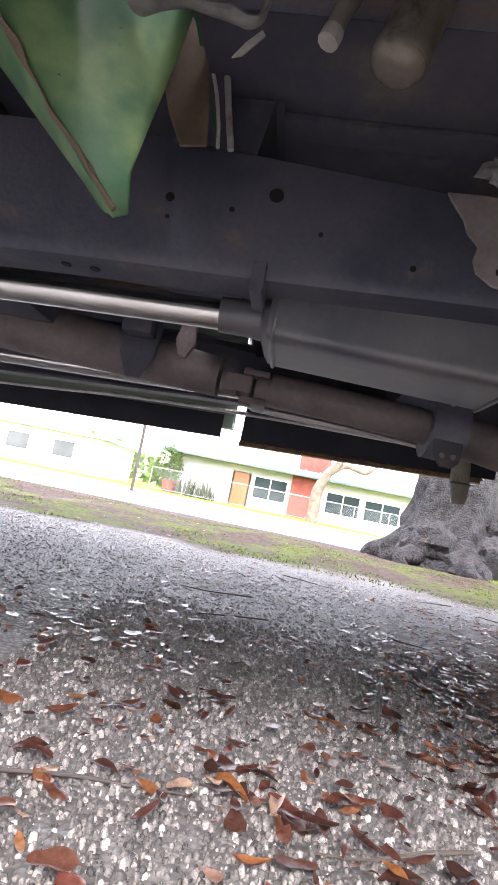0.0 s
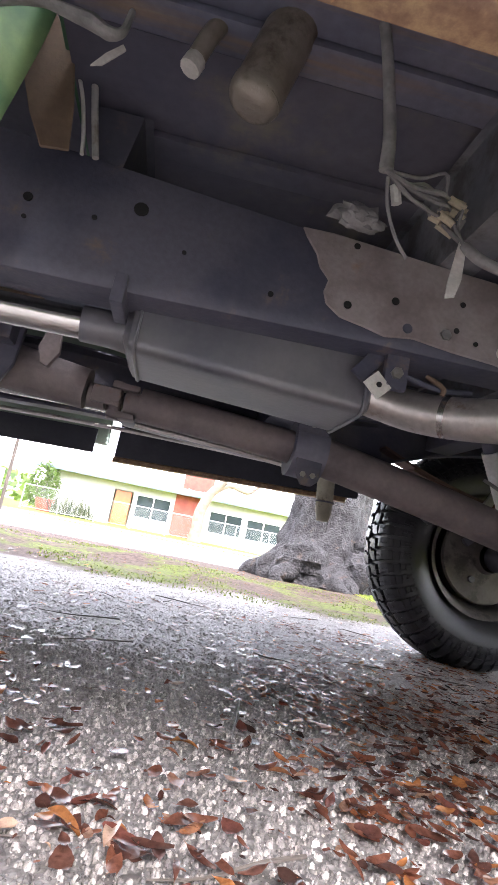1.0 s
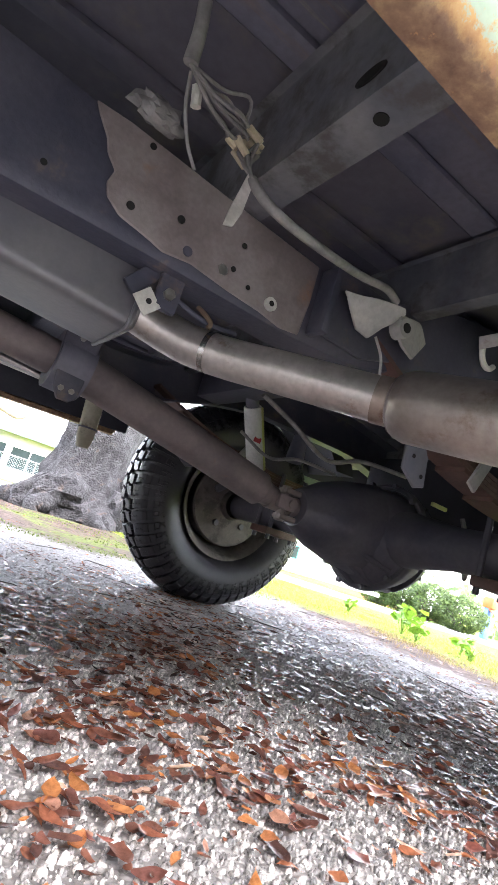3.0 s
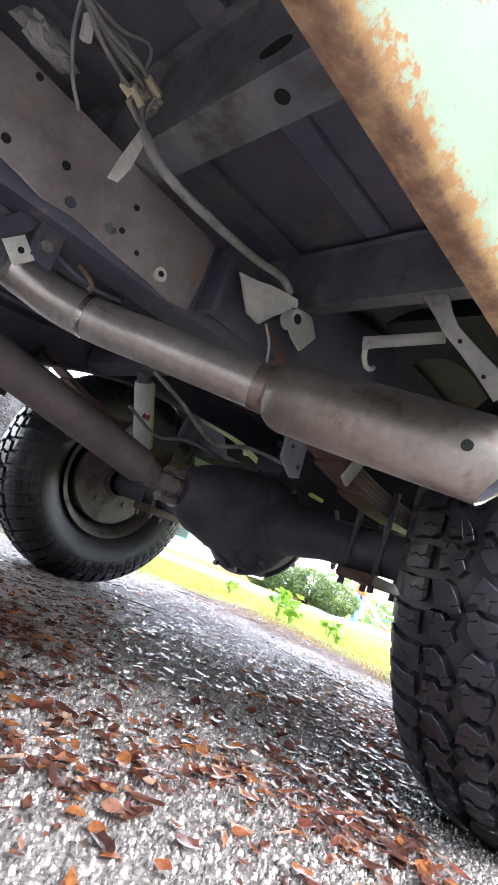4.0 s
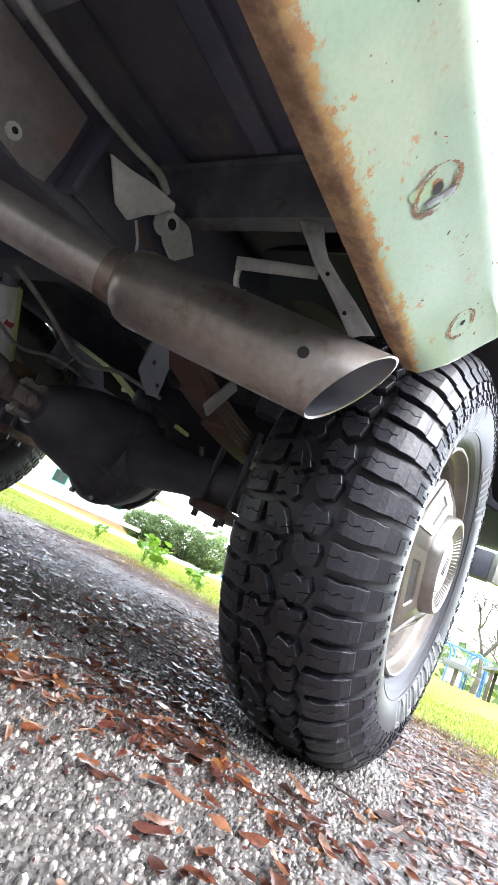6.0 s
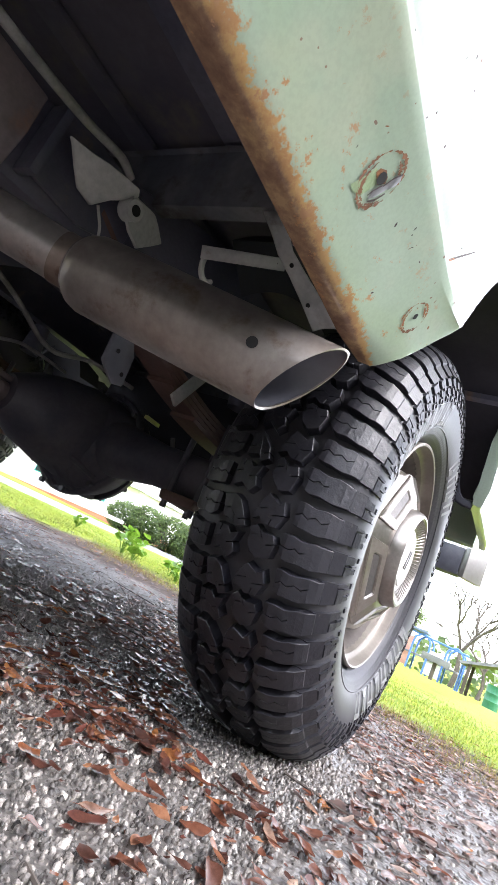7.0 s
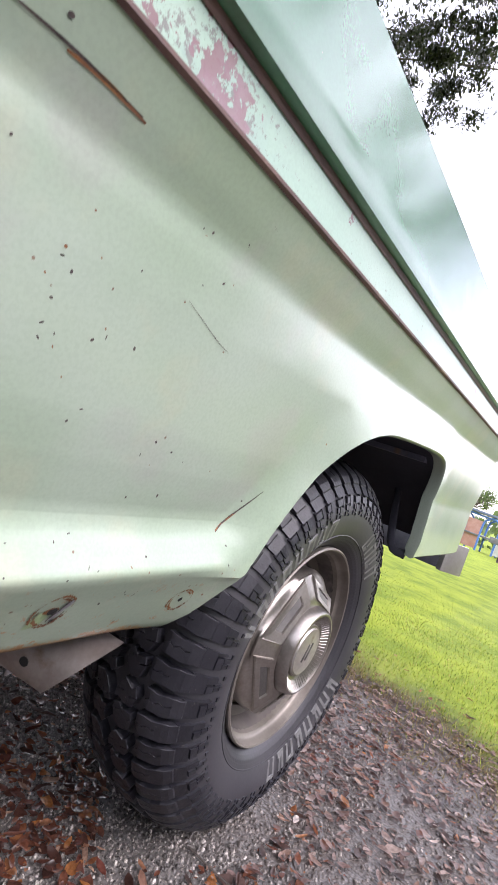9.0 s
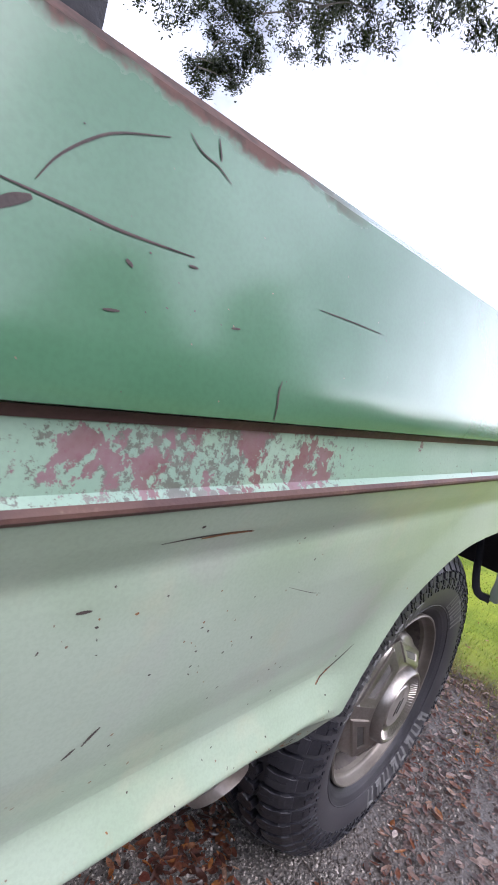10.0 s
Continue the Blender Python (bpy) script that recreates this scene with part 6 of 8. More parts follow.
    C1 = [(3, 0.5, (-0.9, 0.42), 0.017), (7, 0.35, (0.9, -0.42), 0.017), (5, 0.5, (-0.2, -0.98), 0.012)]
    C2 = [(3, 0.55, (-0.9, 0.42), 0.018), (7, 0.5, (0.9, -0.42), 0.018), (0, 0.5, (0.25, 0.97), 0.010)]
    for i in range(27):
        for pts, cuts in ((A1, C1), (A2, C2)):
            j = [(u + rt.uniform(-0.0015, 0.0015), a + rt.uniform(-0.0015, 0.0015)) for u, a in pts]
            block(notch([(u, a + i * PITCH) for u, a in j], cuts), h)
            block(notch([(-u, 0.62 * PITCH - a + i * PITCH) for u, a in j], [(e, f, (-du, -ds), n) for e, f, (du, ds), n in cuts]), h)
    SHOULDER = 54
    sp = PITCH / 2
    for i in range(SHOULDER):
        odd = i % 2
        for sgn in (-1, 1):
            o = i * sp + (0.0 if sgn < 0 else 0.45 * sp) + rt.uniform(-0.0008, 0.0008)
            inner = 0.060 + 0.006 * odd
            lo = lambda u: o + sp * (0.02 + 0.20 * max(0.0, (0.082 - abs(u)) / 0.022) ** 2 + 0.03 * math.sin(abs(u) * 160 + odd))
            hi = lambda u: o + sp * (0.77 + 0.06 * max(0.0, (0.082 - abs(u)) / 0.022) + 0.025 * math.sin(abs(u) * 190))
            mid = lambda u: o + sp * (0.43 + 0.05 * math.sin(abs(u) * 330 + 2 * odd))
            cut = 0.113 if odd else 0.096
            us = [sgn * u for u in np.linspace(inner, cut, 6)]
            lug(us, lo, lambda u: mid(u) - 0.0006, h, (True, False), (0.6, 0.12))
            lug(us, lambda u: mid(u) + 0.0006, hi, h, (True, False), (0.12, 0.6))
            lug([sgn * u for u in np.linspace(cut, 0.127, 4)], lo, hi, h, (False, True), (0.6, 0.6))
            for r0, r1, s0, s1, out in ((0.374, 0.352, 0.03, 0.79, 0.0085), (0.349, 0.335, 0.03, 0.36 + 0.2 * odd, 0.0062), (0.352, 0.329, 0.41 + 0.18 * odd, 0.74, 0.0056), (0.333, 0.321, 0.06, 0.28, 0.0038), (0.333, 0.316, 0.32, 0.40 + 0.14 * odd, 0.0038), (0.319, 0.3085, 0.06, 0.27, 0.0026), (0.314, 0.3065, 0.48, 0.70, 0.0026)):
                low, top = [], []
                for r, q in ((r0, s0), (r0, s1), (r1, s1 - 0.015), (r1, s0 + 0.015)):
                    a = (o + q * sp) / ROUND
                    low.append((r * math.sin(a), sgn * (flank(r) - 0.003), r * math.cos(a)))
                    a = (o + (q + (0.015 if q < (s0 + s1) / 2 else -0.015)) * sp) / ROUND
                    rr = r + (-0.0008 if r == r0 else 0.0012)
                    top.append((rr * math.sin(a), sgn * (flank(rr) + out), rr * math.cos(a)))
                prism(low, top)
    for v in bm.verts:
        if v.co.z < -0.399:
            v.co.z = -0.399 - (v.co.z < -0.402) * 0.0005
    part("tread", bm, M_RUBBER, hub, "wet black chunky tread blocks", flat=True)
    # raised marks and rings on the sidewall
    bead = lambda r: -float(np.interp(r, [0.2235, 0.240, 0.270, 0.305, 0.335], [0.102, 0.122, 0.139, 0.1455, 0.144]))
    bm = bmesh.new()
    for r in (0.2335, 0.2395, 0.2455, 0.2515):
        for k in range(150):
            a = 2 * math.pi * k / 150
            da = 2 * math.pi / 150 * 0.36
            q = [(r + 0.0021, a - da), (r + 0.0021, a + da), (r - 0.0021, a + da), (r - 0.0021, a - da)]
            bm.faces.new([bm.verts.new((rr * math.sin(t), bead(rr) - 0.0011, rr * math.cos(t))) for rr, t in q])
    part("bead_ring", bm, M_SIDE, hub, "raised lattice ring at the bead", flat=True)
    for r in (0.258,):
        ring = [(r * math.sin(t), bead(r) - 0.0006, r * math.cos(t)) for t in np.linspace(0, 2 * math.pi, 97)]
        part("sidewall_rib", tube(ring, 0.0014, 6, None, 1, caps=False), M_SIDE, hub)
    for a_start, count in ((2.0, 8), (4.95, 8), (0.45, 4)):
        for k in range(count):
            bm = bmesh.new()
            a = a_start + k * 0.135
            tall = 0.0225
            for s0, s1, r0, r1 in ((0.0, 0.026, -tall, tall), (0.07, 0.096, -tall, tall), (0.026, 0.07, tall - 0.010, tall)) if k % 2 else ((0.0, 0.028, -tall, tall), (0.028, 0.09, -tall, -tall + 0.011), (0.05, 0.074, -tall + 0.011, tall)):
                vs = []
                n3 = 4
                for j in range(n3 + 1):
                    t = a + s0 + (s1 - s0) * j / n3
                    vs.append([bm.verts.new((rr * math.sin(t), bead(rr) - lift, rr * math.cos(t))) for rr, lift in ((0.284 + r0, 0.0), (0.284 + r0 + 0.0008, 0.0026), (0.284 + r1 - 0.0008, 0.0026), (0.284 + r1, 0.0))])
                for v0, v1 in zip(vs, vs[1:]):
                    for x0, x1, y1, y0 in zip(v0, v0[1:], v1[1:], v1):
                        bm.faces.new((x0, x1, y1, y0))
            part("sidewall_mark", bm, M_LETTER, hub, flat=True)
    for o in hub.children:
        if o.name.split(".")[0] in ("tyre", "tread", "bead_ring", "sidewall_mark", "sidewall_rib"):
            for v in o.data.vertices:
                v.co.y *= 0.9
    # hubcap: deep shell passing from a ring into five flats, each with a raised frame round a dark slot
    bm = bmesh.new()
    rows = []
    SH = 100
    for y, r, five in ((-0.030, 0.158, 0.0), (-0.062, 0.161, 0.0), (-0.071, 0.158, 0.0), (-0.0755, 0.153, 0.25), (-0.079, 0.148, 0.8), (-0.082, 0.145, 1.0), (-0.104, 0.108, 1.0), (-0.106, 0.102, 0.7), (-0.107, 0.094, 0.0), (-0.107, 0.05, 0.0)):
        ring = []
        for k in range(SH):
            a = 2 * math.pi * k / SH
            d = (a - 2 * math.pi * 0.32 / 5 + math.pi / 5) % (2 * math.pi / 5) - math.pi / 5
            flat5 = 0.9 / math.cos(d) if abs(d) < 0.5 else 0.9 / math.cos(0.5)
            rr = r * (1 - five + five * flat5 * 1.06)
            ring.append(bm.verts.new((rr * math.sin(a), y, rr * math.cos(a))))
        rows.append(ring)
    for r0, r1 in zip(rows, rows[1:]):
        for k in range(SH):
            bm.faces.new((r0[k], r0[(k + 1) % SH], r1[(k + 1) % SH], r1[k]))
    cap = part("hub_cap", bm, M_CAP, hub, "brushed metal hubcap with dark slots")
    slope = lambda z: -0.082 - 0.022 * (0.1383 - z) / 0.0353
    for k in range(5):
        a = 2 * math.pi * (k + 0.32) / 5
        m = Matrix.Rotation(a, 4, "Y")
        bm = bmesh.new()
        outer = [(-0.054, 0.099), (0.054, 0.099), (0.0785, 0.1365), (-0.0785, 0.1365)]
        inner = [(-0.036, 0.1105), (0.036, 0.1105), (0.0435, 0.1245), (-0.0435, 0.1245)]
        rings = [[bm.verts.new((x, slope(z) - up_y, z)) for x, z in pts] for pts, up_y in ((outer, -0.001), ([(x * 0.975, 0.118 + (z - 0.118) * 0.96) for x, z in outer], 0.0045), ([(x * 1.04, 0.118 + (z - 0.118) * 1.08) for x, z in inner], 0.0045), (inner, 0.0008))]
        for r0, r1 in zip(rings, rings[1:]):
            for q in range(4):
                bm.faces.new((r0[q], r0[(q + 1) % 4], r1[(q + 1) % 4], r1[q]))
        bmesh.ops.bevel(bm, geom=[e for e in bm.edges if len(e.link_faces) == 2], offset=0.0011, segments=2, affect="EDGES")
        part("cap_facet", place(bm, m), M_CAP, hub)
        bm = bmesh.new()
        bm.faces.new([bm.verts.new((x, slope(z) - 0.0014, z)) for x, z in inner])
        part("cap_slot", place(bm, m), M_SLOT, hub)
    part("cap_hub", lathe([(-0.100, 0.0975), (-0.108, 0.0965), (-0.126, 0.0925), (-0.1305, 0.0885), (-0.131, 0.0845), (-0.128, 0.081), (-0.116, 0.064), (-0.1145, 0.058), (-0.119, 0.056), (-0.119, 0.0)], 72), M_CAP, hub)
    bm = bmesh.new()
    for k in range(64):
        a = 2 * math.pi * k / 64
        s0 = bm.verts.new
        q = [s0(Matrix.Rotation(a + w, 4, "Y") @ Vector((0, y, z))) for w, y, z in ((-0.018, -0.1155, 0.0645), (0, -0.1185, 0.066), (0.018, -0.1155, 0.0645), (0.018, -0.1275, 0.0808), (0, -0.1292, 0.0800), (-0.018, -0.1275, 0.0808))]
        bm.faces.new((q[0], q[1], q[4], q[5]))
        bm.faces.new((q[1], q[2], q[3], q[4]))
    part("cap_ribs", bm, M_CAP, hub)
    part("cap_medallion", lathe([(-0.118, 0.053), (-0.1225, 0.050), (-0.121, 0.045), (-0.1235, 0.030), (-0.124, 0.0)], 36), M_STEEL, hub, "round centre medallion")
    bm = bmesh.new()
    for dx in (-0.008, 0.006):
        box(-0.0028, 0.0028, -0.1252, -0.1232, -0.020, 0.020, 0.0008, bm, Matrix.Rotation(0.35, 4, "Y") @ Matrix.Translation((dx, 0, 0.5 * dx)))
    part("medallion_mark", bm, M_SLOT, hub)
    for o in (hub, *hub.children):
        if o.name.split(".")[0] in ("wheel", "rim_barrel") or o.name.startswith(("cap_", "hub_cap", "medallion")):
            for v in o.data.vertices:
                v.co.y -= 0.007
    return hub


rear_near = wheel("black all-terrain tyre on silver steel wheel")
rear_near.parent = truck
rear_near.matrix_basis = pose(AXLE_X, 0.282, 0.399)
copy_thing(rear_near, pose(AXLE_X - 0.03, 2 * MID_Y - 0.282, 0.399, 0, 40, 180))
for y, turn in ((0.282, 0), (2 * MID_Y - 0.282, 180)):
    copy_thing(rear_near, pose(-2.62, y, 0.399, 0, 25, turn))


# ---- ground: one sheet to the horizon ----
def ground_z(x, y):
    z = -0.028 * max(0.0, x - 3.5) if x < 120 else -0.028 * 116.5
    s = min(1.0, max(0.0, (y - 5.9) / 0.5))
    z -= 0.10 * s * s * (3 - 2 * s)
    if 2.6 < y < 6.5 and x < 3.2:
        z += 0.05 * math.exp(-((y - 4.3) / 0.8) ** 2) * (0.5 + noise.noise((x * 1.3, y * 1.3, 0.0)))
    if abs(x) < 8 and abs(y) < 8:
        z += 0.006 * noise.noise((x * 2.1, y * 2.1, 3.0)) + 0.003 * noise.noise((x * 9, y * 9, 5.0))
    return z


def steps(lo, hi, step, reach):
    mid = list(np.arange(lo, hi + 1e-6, step))
    out, d = [], step
    v = hi
    while v < reach:
        d *= 1.35
        v += d
        out.append(v)
    left, d, v = [], step, lo
    while v > -reach:
        d *= 1.35
        v -= d
        left.append(v)
    return left[::-1] + mid + out


gx, gy = steps(-1.2, 4.0, 0.05, 900), steps(-0.8, 5.6, 0.05, 900)
verts = [(x, y, ground_z(x, y)) for y in gy for x in gx]
nx = len(gx)
faces = [(j * nx + i, j * nx + i + 1, (j + 1) * nx + i + 1, (j + 1) * nx + i) for j in range(len(gy) - 1) for i in range(nx - 1)]
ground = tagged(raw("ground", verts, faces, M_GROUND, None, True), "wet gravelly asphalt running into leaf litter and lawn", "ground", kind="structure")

# loose stones set into the surface
rs = np.random.RandomState(5)


def stones(count, x0, x1, y0, y1, size, tall=1.0, fade=(0.0, 0.0)):
    """Rounded lumps: an uneven pentagon, a shoulder and a top, partly sunk; fade thins them out towards the far ends."""
    n = 5
    x, y = rs.uniform(x0, x1, count), rs.uniform(y0, y1, count)
    keep = (rs.rand(count) < np.clip((x1 - x) / max(fade[0], 1e-6), 0, 1)) & (rs.rand(count) < np.clip((y1 - y) / max(fade[1], 1e-6), 0, 1))
    x, y = x[keep], y[keep]
    count = len(x)
    s = size * (0.5 + rs.rand(count) ** 2.6 * 1.9)
    turn = rs.uniform(0, 6.28, count)
    z = np.array([ground_z(float(a), float(b)) for a, b in zip(x, y)]) - 0.2 * s * tall
    ang = turn[:, None] + np.linspace(0, 2 * np.pi, n, endpoint=False)[None, :] + rs.uniform(-0.3, 0.3, (count, n))
    rad = s[:, None] * rs.uniform(0.62, 1.3, (count, n))
    tx, ty = rs.uniform(-0.25, 0.25, count)[:, None] * s[:, None], rs.uniform(-0.25, 0.25, count)[:, None] * s[:, None]
    low = np.stack([x[:, None] + rad * np.cos(ang), y[:, None] + rad * np.sin(ang), np.repeat(z[:, None], n, 1)], -1)
    lift = tall * s[:, None] * rs.uniform(0.55, 0.95, (count, n))
    high = np.stack([x[:, None] + tx + rad * 0.78 * np.cos(ang), y[:, None] + ty + rad * 0.78 * np.sin(ang), z[:, None] + lift], -1)
    top = np.stack([x + tx[:, 0], y + ty[:, 0], z + tall * s * rs.uniform(0.95, 1.2, count)], -1)[:, None, :]
    v = np.concatenate([low, high, top], 1).reshape(-1, 3)
    one = [(k, (k + 1) % n, n + (k + 1) % n, n + k) for k in range(n)]
    cap = [(n + k, n + (k + 1) % n, 2 * n) for k in range(n)]
    base = np.arange(count) * (2 * n + 1)
    quads = (np.array(one)[None] + base[:, None, None]).reshape(-1, 4)
    tris = (np.array(cap)[None] + base[:, None, None]).reshape(-1, 3)
    return v, quads, tris


vs, fs, total = [], [], 0
for count, box4, size, tall, fade in ((100000, (-0.3, 1.4, 0.1, 1.4), 0.00195, 1.6, (0.3, 0.6)), (36000, (-2.0, 2.3, 0.85, 2.8), 0.003, 0.6, (0.3, 0.3)), (15000, (1.15, 2.4, 0.0, 1.2), 0.0026, 1.3, (0.5, 0.3)), (13000, (0.5, 2.5, -0.9, 0.15), 0.0026, 1.3, (0.4, 0.02))):
    v2, q2, t2 = stones(count, *box4, size, tall, fade)
    vs += v2.tolist()
    fs += (q2 + total).tolist() + (t2 + total).tolist()
    total += len(v2)
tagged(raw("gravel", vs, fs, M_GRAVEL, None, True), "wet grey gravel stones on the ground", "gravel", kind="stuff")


# ---- fallen leaves ----
def leaf_mesh(length, width, curl, fold, seed, n=8, torn=0.0):
    """An oval leaf with a stalk, folded along its rib, wavy, sometimes torn short."""
    r = random.Random(seed)
    vs, fs = [], []
    twist = r.uniform(-0.35, 0.35)
    for i in range(n + 1):
        u = i / n * (1 - torn)
        w = width * math.sin(math.pi * min(1, u * 0.96 + 0.02)) ** 0.7 * (1 - 0.2 * u) * r.uniform(0.95, 1.05)
        x = (u - 0.5) * length
        z = curl * ((u - 0.5) ** 2) * length * 2.2 + 0.003
        wave = 0.14 * width * math.sin(8 * u + seed)
        tw = twist * (u - 0.5) * w
        vs += [(x, -w, z + fold * w + wave + tw), (x, 0, z), (x, w, z + fold * w - wave - tw)]
    for i in range(n):
        for k in range(2):
            a = i * 3 + k
            fs.append((a, a + 3, a + 4, a + 1))
    s = len(vs)
    vs += [(-0.5 * length, -0.0008, curl * 0.55 * length + 0.003), (-0.5 * length, 0.0008, curl * 0.55 * length + 0.0035), (-0.72 * length, 0.004, curl * 0.6 * length + 0.003)]
    fs.append((s, s + 1, s + 2))
    return vs, fs


SHAPES = [leaf_mesh(*p, 20 + i, 7, t) for i, (p, t) in enumerate([((0.062, 0.0135, 0.20, 0.40), 0.0), ((0.055, 0.0155, 0.28, 0.22), 0.0), ((0.066, 0.012, -0.18, 0.65), 0.0), ((0.048, 0.0145, 0.30, 0.35), 0.25), ((0.058, 0.0135, 0.10, -0.45), 0.0), ((0.044, 0.014, 0.12, 0.5), 0.0), ((0.07, 0.0145, 0.14, 0.28), 0.4), ((0.05, 0.017, 0.1, 0.05), 0.55), ((0.06, 0.011, 0.3, 0.7), 0.0)])]
LEAF_ME = []
for v2, f2 in SHAPES:
    me = bpy.data.meshes.new("fallen_leaf")
    me.from_pydata(v2, [], f2)
    me.shade_smooth()
    me.materials.append(M_LEAF)
    LEAF_ME.append(me)
rl = random.Random(9)


def litter_spot():
    """A place for a leaf: drifts along the truck, thinner between."""
    while True:
        x, y = rl.uniform(-0.5, 2.3), rl.uniform(0.02, 2.2)
        d = 0.16 + 0.9 * max(0.0, noise.noise((x * 1.7 + 4, y * 1.7, 1.5)) + 0.12)
        d *= 1.5 if 0.35 < x < 1.25 and 0.3 < y < 1.5 else 0.8
        if math.hypot((x - AXLE_X) / 0.28, (y - 0.27) / 0.16) < 1:
            continue
        if rl.random() < d:
            return x, y


for k in range(210):
    x, y = litter_spot()
    while y > 1.15 or x > 1.7:
        x, y = litter_spot()
    ob = new("fallen_leaf", LEAF_ME[k % len(LEAF_ME)])
    s = rl.uniform(0.38, 0.82)
    ob.matrix_basis = Matrix.LocRotScale((x, y, ground_z(x, y) + 0.006), Euler((rl.gauss(0, 0.2), rl.gauss(0, 0.14), rl.uniform(0, 6.28))), (s, s * rl.uniform(0.8, 1.25), s))
    tagged(ob, "curled reddish-brown fallen leaf on wet gravel", "leaf", "fallen leaves under the truck")


def scatter_leaves(name, label, spots, material, smin=0.13, smax=0.7):
    vs, fs = [], []
    for x, y, z in spots:
        v2, f2 = SHAPES[rl.randrange(len(SHAPES))]
        s = smin + (smax - smin) * rl.random() ** 1.4
        m = Matrix.LocRotScale((x, y, z), Euler((rl.gauss(0, 0.12), rl.gauss(0, 0.09), rl.uniform(0, 6.28))), (s, s * rl.uniform(0.6, 1.3), s * (0.75 if y < 0.8 else 0.4)))
        o = len(vs)
        vs += [tuple(m @ Vector(v)) for v in v2]
        fs += [tuple(o + q for q in f) for f in f2]
    return tagged(raw(name, vs, fs, material, None, True), label, "leaves", kind="stuff")


spots = []
for k in range(4600):
    x, y = litter_spot()
    if (x < 0.3 and rl.random() < 0.6) or (y < 0.6 and x < 0.7 and rl.random() < 0.6):
        continue
    spots.append((x, y, ground_z(x, y) + 0.005))
DRIFTS = ((0.80, 0.56, 0.20, 0.06, 230), (1.05, 0.40, 0.13, 0.05, 150), (0.60, 1.08, 0.16, 0.16, 520), (0.45, 0.72, 0.10, 0.07, 110), (0.40, 0.50, 0.10, 0.05, 45), (0.92, 0.33, 0.15, 0.07, 170), (0.78, 1.5, 0.25, 0.2, 420), (0.05, 0.56, 0.09, 0.05, 80), (-0.2, 0.9, 0.15, 0.1, 120), (1.25, 1.3, 0.25, 0.2, 380), (0.30, 0.42, 0.08, 0.05, 25), (1.15, 0.05, 0.2, 0.1, 160), (0.55, 0.95, 0.2, 0.2, 420), (0.95, 1.15, 0.16, 0.2, 260), (0.30, 0.46, 0.13, 0.04, 45), (0.78, 0.50, 0.16, 0.04, 130), (0.95, 0.34, 0.1, 0.05, 90), (0.72, 0.16, 0.1, 0.05, 45), (0.42, 1.10, 0.1, 0.12, 160))
for cx, cy, sx, sy, n in DRIFTS:
    for k in range(n):
        x, y = rl.gauss(cx, sx), rl.gauss(cy, sy)
        if math.hypot((x - AXLE_X) / 0.28, (y - 0.27) / 0.16) > 1:
            spots.append((x, y, ground_z(x, y) + rl.uniform(0.003, 0.012)))
chips = []
for k in range(7500):
    x, y = rl.uniform(1.05, 2.5), rl.uniform(-1.1, 0.9)
    if math.hypot((x - AXLE_X) / 0.28, (y - 0.27) / 0.16) > 1 and rl.random() < (x - 0.8) / 0.8:
        chips.append((x, y, ground_z(x, y) + 0.004))
for k in range(3200):
    x, y = rl.uniform(-3.5, 3.0), rl.uniform(1.9, 5.6)
    spots.append((x, y, ground_z(x, y) + 0.004))
for k in range(1500):
    x, y = rl.gauss(2.2, 0.42), rl.uniform(-1.6, 2.4)
    if x > 1.62 or y > 0.5:
        spots.append((x, y, ground_z(x, y) + 0.004))
chips += [q for q in spots if 0.8 < q[1] < 2.3 and rl.random() < 0.3]
spots = [q for q in spots if not (0.8 < q[1] < 2.3 and rl.random() < 0.15)]
scatter_leaves("leaf_litter", "wet brown leaf litter drifted over gravel and dirt", spots, M_LITTER)
scatter_leaves("leaf_chips", "pale pinkish-brown leaf chips trodden into dark soil", chips, M_CHIP, 0.10, 0.72)
bm = bmesh.new()
for k in range(420):
    x, y = (rl.uniform(-0.3, 2.6), rl.uniform(-0.3, 2.6)) if k < 60 else (rl.uniform(1.1, 2.6), rl.uniform(-1.0, 0.9))
    if math.hypot((x - AXLE_X) / 0.3, (y - 0.27) / 0.2) < 1:
        continue
    a, n = rl.uniform(0, 6.28), rl.uniform(0.04, 0.16) if k < 60 else rl.uniform(0.012, 0.05)
    pts = [(x + n * t * math.cos(a) + rl.uniform(-0.012, 0.012), y + n * t * math.sin(a) + rl.uniform(-0.012, 0.012), ground_z(x, y) + 0.005) for t in (-1, -0.3, 0.4, 1)]
    tube(pts, (0.002, 0.0022, 0.0014, 0.0008) if k < 60 else 0.0011, 5 if k < 60 else 4, bm, 3 if k < 60 else 1)
tagged(part("twig_litter", bm, M_TWIG), "thin dark twigs scattered on the ground", "twigs", kind="stuff")


